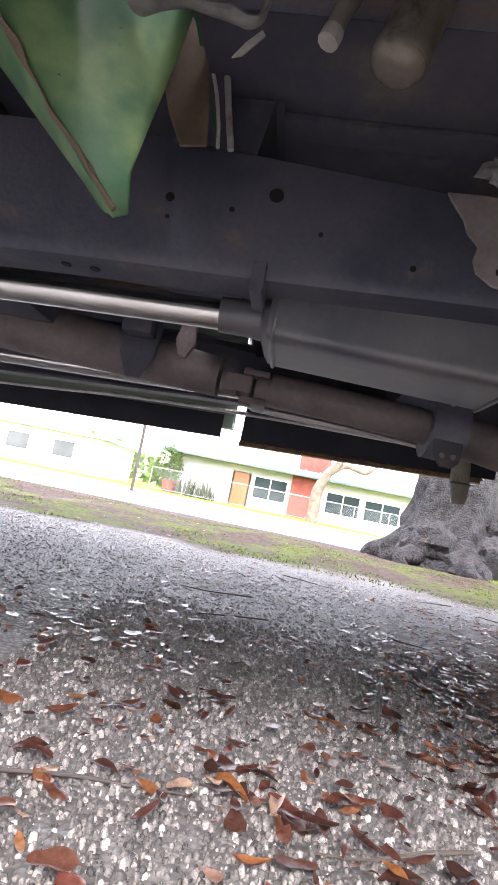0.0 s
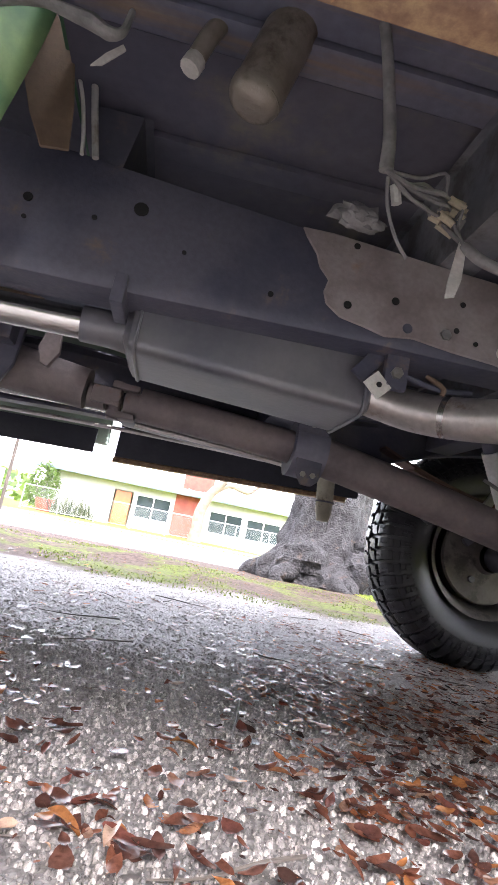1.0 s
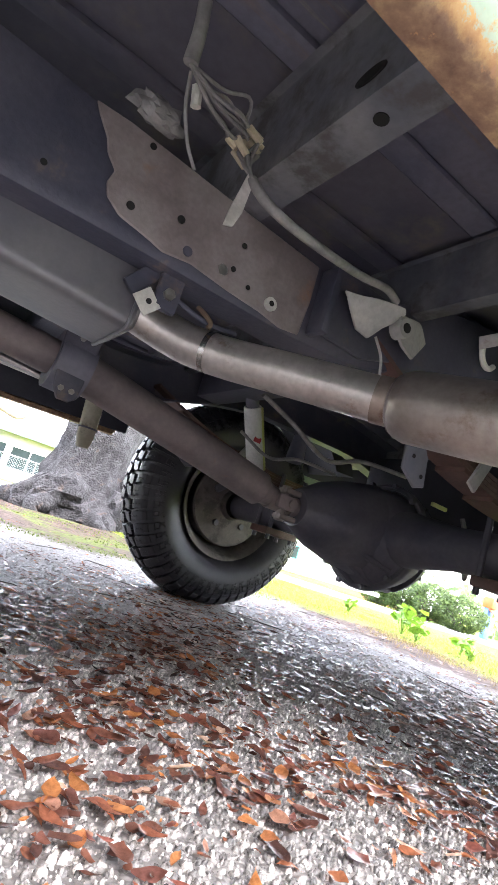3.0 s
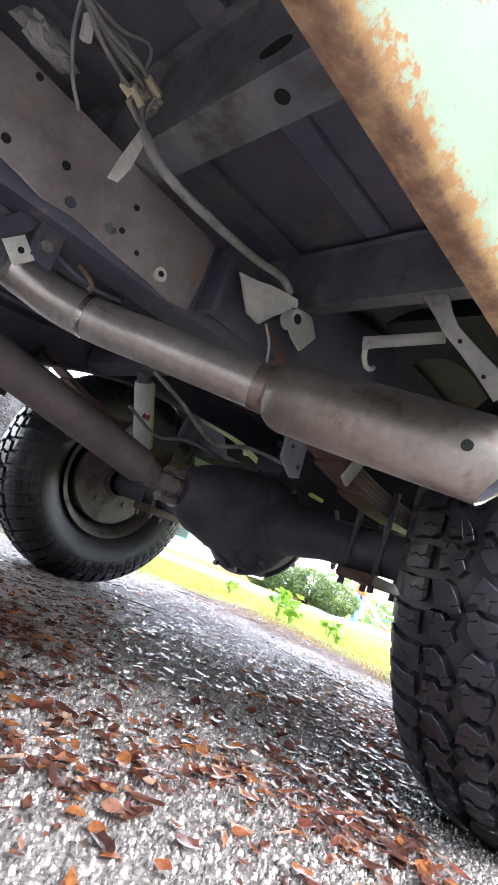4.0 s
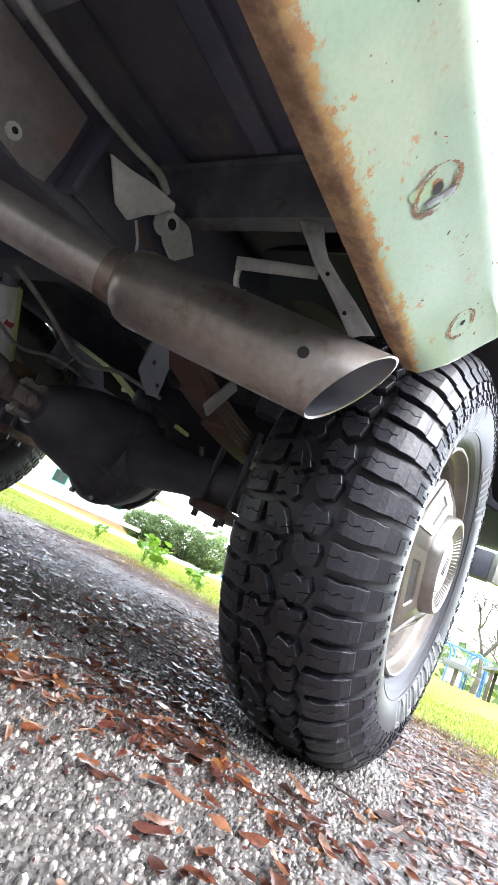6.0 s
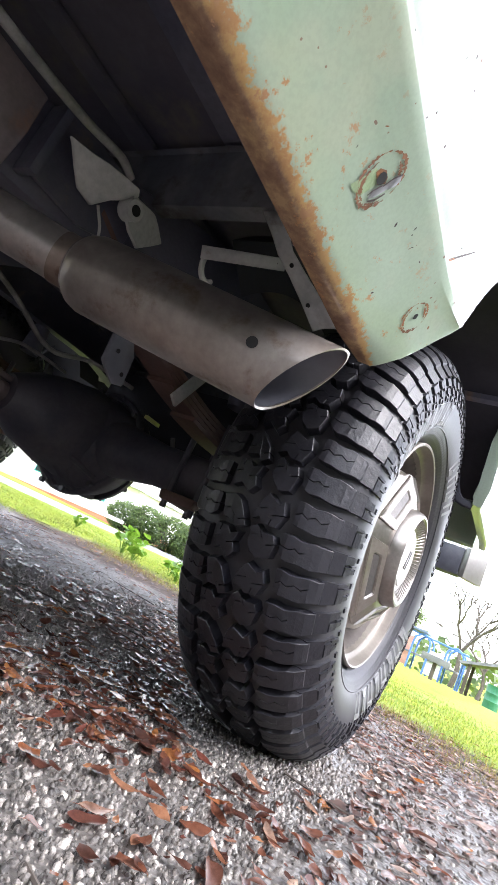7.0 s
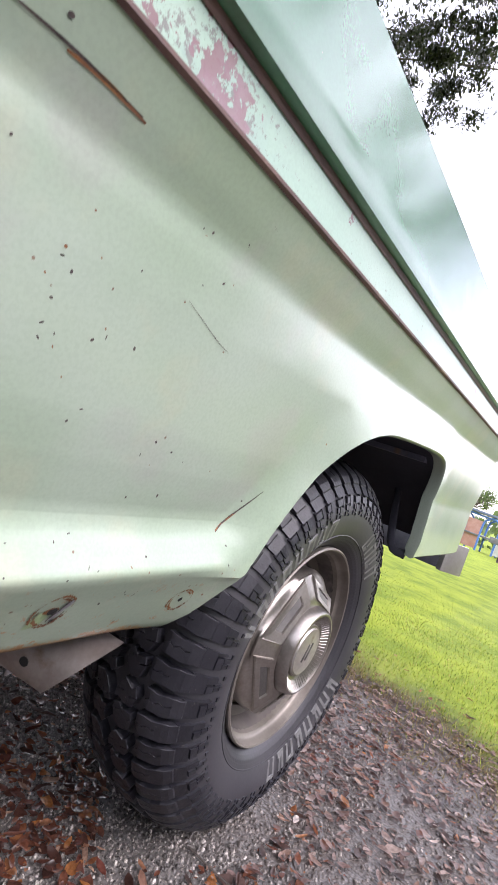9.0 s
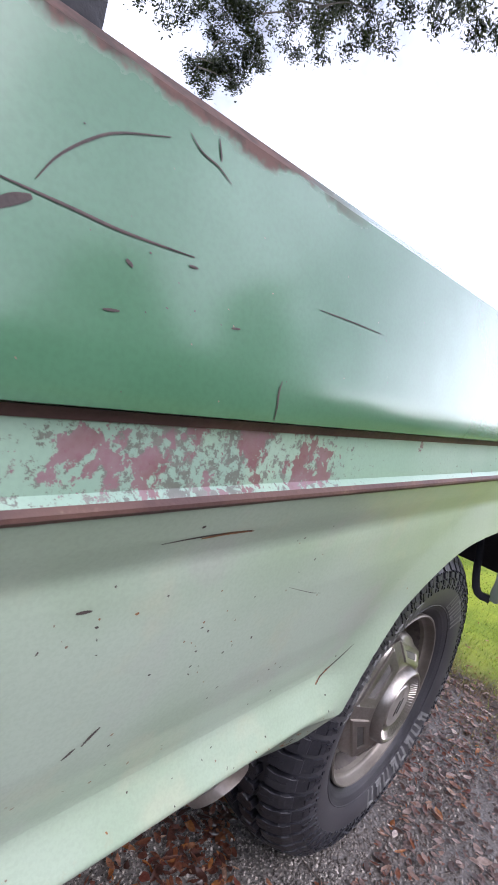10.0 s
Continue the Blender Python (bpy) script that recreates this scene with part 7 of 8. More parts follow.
# ---- grass ----
def blades(name, label, spots, height, material, width=0.0022, lean=0.5):
    vs, fs = [], []
    for x, y, h in spots:
        a, l = rl.uniform(0, 6.28), rl.uniform(0.1, lean)
        h *= 0.75 + 0.5 * noise.noise((x * 3, y * 3, 9.0))
        c, s = math.cos(a), math.sin(a)
        hh = height * h
        z = ground_z(x, y) - 0.003
        w = width * rl.uniform(0.7, 1.5)
        i = len(vs)
        vs += [(x - s * w, y + c * w, z), (x + s * w, y - c * w, z), (x - s * w * 0.7 + c * hh * l * 0.4, y + c * w * 0.7 + s * hh * l * 0.4, z + hh * 0.6), (x + s * w * 0.7 + c * hh * l * 0.4, y - c * w * 0.7 + s * hh * l * 0.4, z + hh * 0.6), (x + c * hh * l, y + s * hh * l, z + hh)]
        fs += [(i, i + 1, i + 3, i + 2), (i + 2, i + 3, i + 4)]
    return tagged(raw(name, vs, fs, material), label, "grass", kind="stuff")


spots = []
while len(spots) < 120000:
    x = 1.8 + abs(rl.gauss(0, 1)) * 1.7
    y = rl.uniform(-3.2, 6.0)
    line = x - 0.22 * max(0.0, y) + 0.35 * noise.noise((x * 1.3, y * 1.3, 7.0)) + 0.15 * noise.noise((x * 4, y * 4, 2.0))
    if y > 2.45 and x > 1.75 + 0.5 * noise.noise((x * 2, y * 2, 4.0)):
        line = max(line, 2.3 + (y - 2.4))
    if line < 2.25 or rl.random() > min(1.0, (line - 2.25) / 0.7 + 0.04):
        continue
    spots.append((x, y, rl.uniform(0.4, 1.0)))
blades("lawn_grass", "bright green lawn grass beside the gravel", spots, 0.026, M_GRASS, 0.0016, 1.1)
spots = []
while len(spots) < 14000:
    x, y = rl.uniform(1.8, 3.4), rl.uniform(-2.2, 2.4)
    line = x - 0.22 * max(0.0, y) + 0.35 * noise.noise((x * 1.3, y * 1.3, 7.0)) + 0.15 * noise.noise((x * 4, y * 4, 2.0))
    if rl.random() < math.exp(-((line - 2.33) / 0.16) ** 2):
        spots.append((x, y, rl.uniform(0.3, 1.0)))
blades("dry_grass", "dry straw-coloured grass along the lawn's edge", spots, 0.03, M_STRAW, 0.0012, 1.5)
spots = []
while len(spots) < 9000:
    x, y = rl.uniform(-4.0, 3.2), rl.uniform(2.7, 5.2)
    if noise.noise((x * 1.5 + 2, y * 1.9, 4.0)) + 0.35 * noise.noise((x * 5, y * 5, 1.0)) < 0.10 or math.hypot(x - 1.72, y - 5.2) < 0.75:
        continue
    spots.append((x, y, rl.uniform(0.35, 1.0)))
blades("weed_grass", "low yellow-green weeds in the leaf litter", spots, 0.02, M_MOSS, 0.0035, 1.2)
spots = [(rl.gauss(2.8, 0.2), rl.gauss(-0.12, 0.2), rl.uniform(0.2, 1.0) ** 1.5) for k in range(500)]
blades("grass_tuft", "tall pale grass tuft at the lawn's edge", spots, 0.06, M_GRASS, 0.0012, 1.2)


def weed(x, y, n, size, seed):
    """A broad-leaved weed: stalks with round leaves."""
    r = random.Random(seed)
    z0 = ground_z(x, y)
    ob = thing("weed", "broad-leaved green weed at the edge of the lawn", "plant", "weeds", at=(x, y, z0))
    for k in range(n):
        a, h = r.uniform(0, 6.28), size * r.uniform(0.4, 1.0)
        e = Vector((math.cos(a) * h * 0.6, math.sin(a) * h * 0.6, h))
        stalk = part("stalk", tube([(0, 0, -0.01), e * 0.5 + Vector((0, 0, h * 0.1)), e], (0.0025, 0.002, 0.0012), 5, None, 3), M_WEED, ob)
        tilt_m = Matrix.Translation(e) @ Euler((r.uniform(-0.7, 0.7), r.uniform(-0.7, 0.7), r.uniform(0, 6.28))).to_matrix().to_4x4()
        w = size * r.uniform(0.14, 0.24)
        bl = bmesh.new()
        ring = [bl.verts.new(tilt_m @ Vector((w * math.cos(t) * (1 + 0.12 * math.cos(5 * t)), w * math.sin(t) * (1 + 0.12 * math.cos(5 * t)), 0.15 * w * math.cos(2 * t)))) for t in np.linspace(0, 2 * math.pi, 11)[:-1]]
        c = bl.verts.new(tilt_m @ Vector((0, 0, -0.1 * w)))
        for q in range(10):
            bl.faces.new((c, ring[q], ring[(q + 1) % 10]))
        part("leaf", bl, M_WEED, stalk)


for k, (x, y, s) in enumerate(((3.15, 2.2, 0.15), (3.25, 2.4, 0.19), (3.4, 2.05, 0.15), (3.45, 3.1, 0.10), (3.2, 1.85, 0.09), (3.6, 2.6, 0.14))):
    weed(x, y, 14, s, 40 + k)


# ---- the oak ----
OAK = Vector((1.74, 5.25, 0.0))
oak = thing("oak_tree", "large old oak with gnarled grey trunk and spreading roots", "tree", at=OAK)
bm = bmesh.new()
rows = []
SEG = 56
for i in range(44):
    u = i / 43
    z = -0.05 + 4.3 * u ** 1.7
    r = 0.40 + 0.13 * math.exp(-z / 0.2) + 0.05 * math.exp(-((z - 0.35) / 0.2) ** 2) - 0.02 * z
    ring = []
    for k in range(SEG):
        a = 2 * math.pi * k / SEG
        flare = math.exp(-max(z, 0) / 0.3)
        rr = r * (1 + 0.20 * flare * math.cos(5 * a + 0.6) + 0.10 * flare * math.cos(9 * a + 2))
        p = Vector((math.cos(a) * 2.2, math.sin(a) * 2.2, z * 3))
        rr += 0.09 * noise.noise(p) + 0.06 * flare * noise.noise(p * 1.9) + 0.04 * noise.noise(p * 3.1) + 0.022 * noise.noise(Vector((p.x * 6, p.y * 6, p.z * 2)))
        ring.append(bm.verts.new((rr * math.cos(a), rr * math.sin(a), z)))
    rows.append(ring)
for r0, r1 in zip(rows, rows[1:]):
    for k in range(SEG):
        bm.faces.new((r0[k], r0[(k + 1) % SEG], r1[(k + 1) % SEG], r1[k]))
bm.faces.new(rows[-1])
part("trunk", bm, M_BARK, oak, "gnarled grey oak trunk")
for k, (a, n) in enumerate(((3.9, 0.3), (4.7, 0.4), (5.4, 0.9), (2.9, 0.2), (0.3, 0.8), (1.6, 0.7))):
    c, s = math.cos(a), math.sin(a)
    pts = [(0.35 * c, 0.35 * s, 0.30), (0.55 * c, 0.55 * s, 0.14), (0.75 * c + 0.05 * s, 0.75 * s, 0.06), ((0.75 + 0.2 * n) * c - 0.08 * s, (0.75 + 0.2 * n) * s, -0.03)]
    bm = tube(pts, (0.13, 0.10, 0.07, 0.03), 14, None, 6)
    for v in bm.verts:
        v.co += Vector((1, 1, 0.6)) * 0.025 * noise.noise(v.co * 9)
    part("root", bm, M_BARK, oak)
rk = random.Random(23)
for k in range(15):
    a = rk.uniform(2.9, 6.1)
    s0 = rk.uniform(0.10, 0.22)
    bm = bmesh.new()
    bmesh.ops.create_icosphere(bm, subdivisions=3, radius=1)
    c0 = Vector((rk.uniform(0.40, 0.55) * math.cos(a), rk.uniform(0.40, 0.55) * math.sin(a), rk.uniform(0.0, 0.5) ** 1.3))
    for v in bm.verts:
        q = v.co.copy()
        v.co = c0 + q * s0 * (1 + 0.5 * noise.noise(q * 1.7 + c0 * 9) + 0.25 * noise.noise(q * 4.2 + c0))
    part("burl", bm, M_BARK, oak)
ro = random.Random(17)
tips = []
for k in range(11):
    a = -0.9 + k * 0.72 if k < 9 else -0.95 + 0.3 * (k - 9)
    reach = ro.uniform(4.6, 6.4) if k < 9 else 9.0
    h = ro.uniform(6.8, 9.0)
    pts = [(0.15 * math.cos(a), 0.15 * math.sin(a), 3.6), (1.2 * math.cos(a), 1.2 * math.sin(a), 5.3), (reach * 0.55 * math.cos(a + 0.1), reach * 0.55 * math.sin(a + 0.1), h - 0.5), (reach * math.cos(a), reach * math.sin(a), h)]
    part("limb", tube(pts, (0.26, 0.17, 0.10, 0.03), 10, None, 6), M_BARK, oak)
    for q in range(9):
        b2 = a + ro.uniform(-0.45, 0.45)
        d = reach * ro.uniform(0.45, 1.08)
        tips.append(Vector((d * math.cos(b2), d * math.sin(b2), h * ro.uniform(0.92, 1.22) - 0.2)))
# tips beyond y -4 and limbs 9, 10 are added, mostly unseen, to darken reflections
for p in ((4.6, 4.6, 7.5), (5.3, 4.0, 7.7), (6.5, 5.2, 7.0), (6.3, 4.5, 7.25), (6.7, 5.6, 7.35), (5.6, 1.9, 7.35), (6.1, 1.0, 7.25), (6.4, -0.9, 7.2), (5.4, -1.2, 7.6), (6.0, -1.6, 7.35), (5.0, -2.4, 7.8), (6.6, 0.2, 7.9), (6.7, 2.6, 8.0), (7.0, 3.8, 8.1), (5.4, 3.0, 8.2), (4.8, 0.0, 8.1), (6.2, -4.6, 7.2), (7.4, -5.4, 7.0), (5.6, -6.2, 7.6), (8.4, -4.4, 7.4), (7.0, -7.2, 7.4), (8.8, -6.6, 7.8), (4.6, -5.2, 8.0), (6.0, -8.4, 7.8), (9.4, -8.2, 8.2), (3.6, -7.0, 8.4), (2.2, -8.6, 8.0), (8.0, -9.6, 8.4)):
    tips.append(Vector(p))
vs, fs = [], []
for t in tips:
    near = t.x > 4 and t.z < 8.3
    for j in range(ro.randint(11, 14) if near else ro.randint(4, 6)):
        c = t + Vector((ro.gauss(0, 0.36), ro.gauss(0, 0.36), ro.gauss(0, 0.22)))
        for q in range(190 if near else 110):
            p = c + Vector((ro.gauss(0, 0.10), ro.gauss(0, 0.10), ro.gauss(0, 0.08)))
            n1 = Vector((ro.uniform(-1, 1), ro.uniform(-1, 1), ro.uniform(-1, 1))).normalized()
            n2 = n1.orthogonal().normalized()
            l, w = ro.uniform(0.03, 0.055), ro.uniform(0.02, 0.034)
            i = len(vs)
            vs += [tuple(p - n1 * l), tuple(p + n2 * w), tuple(p + n1 * l), tuple(p - n2 * w)]
            fs.append((i, i + 1, i + 2, i + 3))
raw("crown", vs, fs, M_OAK, oak)
bm = bmesh.new()
for t in tips:
    b = t * 0.72 + Vector((0, 0, t.z * 0.14))
    tube([b, b.lerp(t, 0.5) + Vector((ro.uniform(-0.2, 0.2), ro.uniform(-0.2, 0.2), 0.1)), t], (0.018, 0.012, 0.006), 5, bm, 3)
part("twig", bm, M_TWIG, oak)


# ---- across the street ----
def sheet(name, x0, x1, y0, y1, z0, z1, material, parent=None, bevel=0.01, label=""):
    return part(name, box(x0, x1, y0, y1, z0, z1, bevel), material, parent, label)


HZ = -0.16
bm = bmesh.new()
rows = []
for i in range(61):
    x = -60 + 2.0 * i
    bend = 0.004 * max(0.0, x) ** 2
    rows.append([bm.verts.new((x, y, ground_z(x, y) + 0.012)) for y in (6.55 + bend, 9 + bend, 12 + bend, 16.5 + bend)])
for r0, r1 in zip(rows, rows[1:]):
    for a0, a1, b1, b0 in zip(r0, r0[1:], r1[1:], r1):
        bm.faces.new((a0, a1, b1, b0))
tagged(part("road", bm, M_ROAD), "pale wet asphalt street", "road", kind="structure")
tagged(part("pavement", box(-60, 22, 18.5, 20.2, -0.25, -0.07, 0.02), M_KERB), "pale concrete pavement", "pavement", kind="structure")
house = thing("bungalow", "low cream bungalow with pale roof and orange door", "house", at=(0, 0, 0))
FY = 32.0


def wall_with_openings(x0, x1, z0, z1, openings, y, thick, material, parent):
    """Wall pieces round rectangular openings (x0, x1, z0, z1)."""
    xs = sorted({x0, x1, *[o[0] for o in openings], *[o[1] for o in openings]})
    for a, b in zip(xs, xs[1:]):
        hit = [o for o in openings if o[0] <= a and o[1] >= b]
        spans = [(z0, hit[0][2]), (hit[0][3], z1)] if hit else [(z0, z1)]
        for s0, s1 in spans:
            if s1 - s0 > 0.01:
                part("wall", box(a, b, y, y + thick, s0, s1, 0), material, parent, flat=True)


OPEN = [(-3.1, -1.95, HZ, 2.0), (-1.75, 0.35, 0.55, 1.95), (2.75, 4.85, 0.5, 1.85), (5.1, 7.3, 0.5, 1.8)]
wall_with_openings(-7.2, 7.75, HZ - 0.3, 2.42, OPEN, FY, 0.2, M_CREAM, house)
sheet("wall", -7.2, -7.0, FY + 0.2, FY + 8, HZ - 0.3, 2.42, M_CREAM, house)
sheet("wall", 7.55, 7.75, FY + 0.2, FY + 8, HZ - 0.3, 2.42, M_CREAM, house)
sheet("wall", -7.2, 7.75, FY + 8, FY + 8.2, HZ - 0.3, 2.42, M_CREAM, house)
sheet("brick_panel", 0.55, 2.45, FY - 0.09, FY - 0.01, HZ - 0.3, 2.4, M_BRICK, house, label="red brick wall panel")
sheet("door", -3.0, -2.05, FY + 0.04, FY + 0.1, HZ, 1.95, M_ORANGE, house, label="plain orange front door")
for x0, x1, z0, z1 in OPEN[1:]:
    wn2 = sheet("window", x0 + 0.06, x1 - 0.06, FY + 0.09, FY + 0.11, z0 + 0.06, z1 - 0.06, M_GLASS, house, 0, "dark reflective window")
    for a, b, c, e in ((x0, x1, z1 - 0.07, z1), (x0, x1, z0, z0 + 0.07), (x0, x0 + 0.06, z0 + 0.07, z1 - 0.07), (x1 - 0.06, x1, z0 + 0.07, z1 - 0.07), ((x0 + x1) / 2 - 0.03, (x0 + x1) / 2 + 0.03, z0 + 0.07, z1 - 0.07)):
        sheet("frame", a, b, FY + 0.02, FY + 0.13, c, e, M_TRIMW, wn2, 0.004)
bm = bmesh.new()
sec = [(FY - 0.7, 2.42), (FY - 0.7, 2.56), (FY + 4.1, 3.75), (FY + 8.9, 2.56), (FY + 8.9, 2.42)]
a0, a1 = [bm.verts.new((-7.8, y, z)) for y, z in sec], [bm.verts.new((8.3, y, z)) for y, z in sec]
for k in range(5):
    bm.faces.new((a0[k], a0[(k + 1) % 5], a1[(k + 1) % 5], a1[k]))
bm.faces.new(a0)
bm.faces.new(a1[::-1])
roof = part("roof", bm, M_ROOF, house, "pale shallow roof")
sheet("fascia", -7.85, 8.35, FY - 0.76, FY - 0.705, 2.40, 2.60, M_FASCIA, house)
for k in range(17):
    x = -7.4 + k * 0.96
    m = Matrix.Translation((x, FY - 0.7, 2.575)) @ Matrix.Rotation(math.atan2(1.19, 4.8), 4, "X")
    part("roof_rib", box(-0.03, 0.03, 0.02, 4.9, 0, 0.04, 0, m=m), M_ROOF, roof)
sheet("chimney", 0.85, 2.75, FY + 0.6, FY + 1.3, 2.3, 3.85, M_BRICK, house, label="broad red chimney")

neighbour = thing("neighbour_house", "overexposed white house beyond the street", "house")
sheet("wall", -24, -13, 36, 44, -0.4, 2.5, M_WHITEWALL, neighbour)
sheet("roof", -24.6, -12.4, 35.4, 44.6, 2.505, 2.75, M_ROOF, neighbour)
sheet("window", -20, -18.4, 35.97, 35.995, 0.8, 1.9, M_GLASS, neighbour, 0)
sheet("window", -16.5, -15, 35.97, 35.995, 0.8, 1.9, M_GLASS, neighbour, 0)

# chain-link fence with rails
fence = thing("wire_fence", "low galvanised chain-link fence before the bungalow", "fence")
for k in range(9):
    x = -7.1 + k * 1.85
    part("post", tube([(x, 28, -0.45), (x, 28, 1.15)], 0.03, 8, None, 1), M_GALV, fence)
part("top_rail", tube([(-7.1, 28, 1.13), (7.7, 28, 1.13)], 0.022, 8, None, 1), M_GALV, fence)
part("bottom_rail", tube([(-7.1, 28, 0.0), (7.7, 28, 0.0)], 0.012, 6, None, 1), M_GALV, fence)
bm = bmesh.new()
for k in range(110):
    for s in (1, -1):
        x = -7.1 + k * 0.136
        e = x + s * 1.1
        if -7.1 <= e <= 7.7:
            tube([(x, 28, 0.02), (e, 28, 1.12)], 0.0028, 3, bm, 1, caps=False)
part("mesh", bm, M_GALV, fence)
pole = thing("utility_pole", "thin dark utility pole by the street", "pole")
part("shaft", tube([(-4.25, 15, -0.2), (-4.35, 15, 6.5)], 0.05, 8, None, 1), M_WOOD, pole)


def bush(name, label, at, size, n, material, seed, leaf=0.06):
    r = random.Random(seed)
    ob = thing(name, label, "shrub", at=at)
    vs, fs = [], []
    for k in range(n):
        d = Vector((r.gauss(0, 1), r.gauss(0, 1), r.gauss(0, 1))).normalized()
        rad = (0.72 + 0.28 * r.random()) * (1 + 0.25 * noise.noise(d * 2.3 + Vector((seed, 0, 0))))
        p = Vector((d.x * size[0] * rad, d.y * size[1] * rad, size[2] * 0.5 + d.z * size[2] * 0.5 * rad))
        n1 = Vector((r.uniform(-1, 1), r.uniform(-1, 1), r.uniform(-1, 1))).normalized()
        n2 = n1.orthogonal().normalized()
        l = leaf * r.uniform(0.7, 1.5)
        i = len(vs)
        vs += [tuple(p - n1 * l), tuple(p + n2 * l * 0.5), tuple(p + n1 * l), tuple(p - n2 * l * 0.5)]
        fs.append((i, i + 1, i + 2, i + 3))
    raw("foliage", vs, fs, material, ob)
    bm = bmesh.new()
    for k in range(5):
        a = k * 1.26
        tube([(0, 0, -0.25), (0.2 * size[0] * math.cos(a), 0.2 * size[1] * math.sin(a), size[2] * 0.3), (0.6 * size[0] * math.cos(a), 0.6 * size[1] * math.sin(a), size[2] * 0.65)], (0.05, 0.035, 0.015), 6, bm, 3)
    part("stem", bm, M_TWIG, ob)
    return ob


bush("shrub", "tall green shrub at the bungalow's corner", (-7.0, 31.2, -0.2), (0.9, 0.7, 3.0), 2600, M_HEDGE, 3)
agave = thing("agave", "spiky grey-green agave beside the fence", "plant", at=(-4.7, 29.2, -0.2))
bm = bmesh.new()
ra = random.Random(5)
for k in range(120):
    c0 = Vector((ra.uniform(-1.1, 1.1), ra.uniform(-0.5, 0.5), 0))
    a, h = ra.uniform(0, 6.28), ra.uniform(0.6, 1.35)
    e = c0 + Vector((math.cos(a) * h * 0.5, math.sin(a) * h * 0.5, h))
    w = Vector((-math.sin(a), math.cos(a), 0)) * 0.035
    bm.faces.new([bm.verts.new(q) for q in (c0 - w, c0.lerp(e, 0.5) - w * 1.3, e, c0.lerp(e, 0.5) + w * 1.3, c0 + w)])
part("foliage", bm, M_AGAVE, agave)
pot = thing("planter", "terracotta planter by the fence", "planter", at=(-6.3, 29.5, -0.2))
part("pot", lathe([(0.0, 0.0), (0.0, 0.34), (0.7, 0.5), (0.78, 0.5), (0.78, 0.44), (0.6, 0.4)], 20, "Z"), M_BRICK, pot)
leaning = thing("leaning_tree", "bent tan tree trunk before the bungalow", "tree", at=(1.75, 26, -0.25))
part("trunk", tube([(0, 0, -0.1), (0.0, 0, 0.8), (0.02, 0, 1.7), (0.35, 0, 2.6), (0.95, 0.1, 3.5), (1.2, 0.2, 5.0)], (0.36, 0.29, 0.27, 0.24, 0.18, 0.10), 14, None, 6), M_BARKTAN, leaning)
part("limb", tube([(0.35, 0, 2.6), (1.2, 0.2, 3.2), (2.2, 0.1, 3.05), (2.9, 0.3, 3.6)], (0.17, 0.14, 0.11, 0.04), 10, None, 6), M_BARKTAN, leaning)
vs, fs = [], []
for k in range(2600):
    p = Vector((ra.gauss(1.3, 1.4), ra.gauss(0.2, 1.2), ra.gauss(6.0, 0.7)))
    n1 = Vector((ra.uniform(-1, 1), ra.uniform(-1, 1), ra.uniform(-1, 1))).normalized()
    n2 = n1.orthogonal().normalized()
    i = len(vs)
    vs += [tuple(p - n1 * 0.12), tuple(p + n2 * 0.05), tuple(p + n1 * 0.12), tuple(p - n2 * 0.05)]
    fs.append((i, i + 1, i + 2, i + 3))
raw("crown", vs, fs, M_OAK, leaning)

# ---- behind the truck: hall, hedge, playground, shelter, bare trees ----
def gz(x, y):
    return ground_z(x, y)


hall = thing("white_hall", "long white building with a red base band", "building")
HX, b0 = 31.0, gz(31, 34) - 0.1
bm = bmesh.new()
box(HX, HX + 8, 26.2, 60, b0 + 0.62, b0 + 3.3, 0, bm)
part("wall", bm, M_WHITEWALL, hall, flat=True)
sheet("base_band", HX - 0.05, HX + 8, 26.15, 60, b0 - 0.3, b0 + 0.615, M_REDBASE, hall, label="red painted base band")
sheet("roof", HX - 0.7, HX + 8.7, 25.6, 60.6, b0 + 3.305, b0 + 3.6, M_ROOF, hall)
for y in (29.0, 36.0, 44.0):
    w3 = sheet("window", HX - 0.03, HX - 0.005, y, y + 1.8, b0 + 1.5, b0 + 2.5, M_GLASS, hall, 0, "dark window with pale frame")
    for a, b, c, e in ((y - 0.08, y + 1.88, 2.5, 2.58), (y - 0.08, y + 1.88, 1.42, 1.5), (y - 0.08, y, 1.5, 2.5), (y + 1.8, y + 1.88, 1.5, 2.5)):
        sheet("frame", HX - 0.06, HX - 0.004, a, b, b0 + c, b0 + e, M_TEAL, w3, 0)
for k, y in enumerate((16.2, 18.0, 19.8, 21.4)):
    bush("hedge_shrub", "rounded dense green hedge shrub on the lawn", (25.5, y, gz(25, y) - 0.1), (1.4, 1.35, 2.3 - 0.25 * abs(k - 1.5)), 5200, M_HEDGE, 60 + k, 0.075)

play = thing("play_frame", "blue metal playground frame on the lawn", "playground")
PX, pz = 40.0, gz(40, 5)
for y in (7.4, 5.2, 3.0):
    for dx in (0, 2.4):
        arch = [(PX + dx, y - 0.55, pz - 0.1), (PX + dx, y - 0.55, pz + 1.9), (PX + dx, y - 0.3, pz + 2.35), (PX + dx, y, pz + 2.5), (PX + dx, y + 0.3, pz + 2.35), (PX + dx, y + 0.55, pz + 1.9), (PX + dx, y + 0.55, pz - 0.1)]
        part("arch", tube(arch, 0.07, 8, None, 5), M_BLUE, play, "blue tube arch")
part("top_bar", tube([(PX, 10.5, pz + 2.6), (PX, 2.2, pz + 2.35)], 0.07, 8, None, 1), M_BLUE, play)
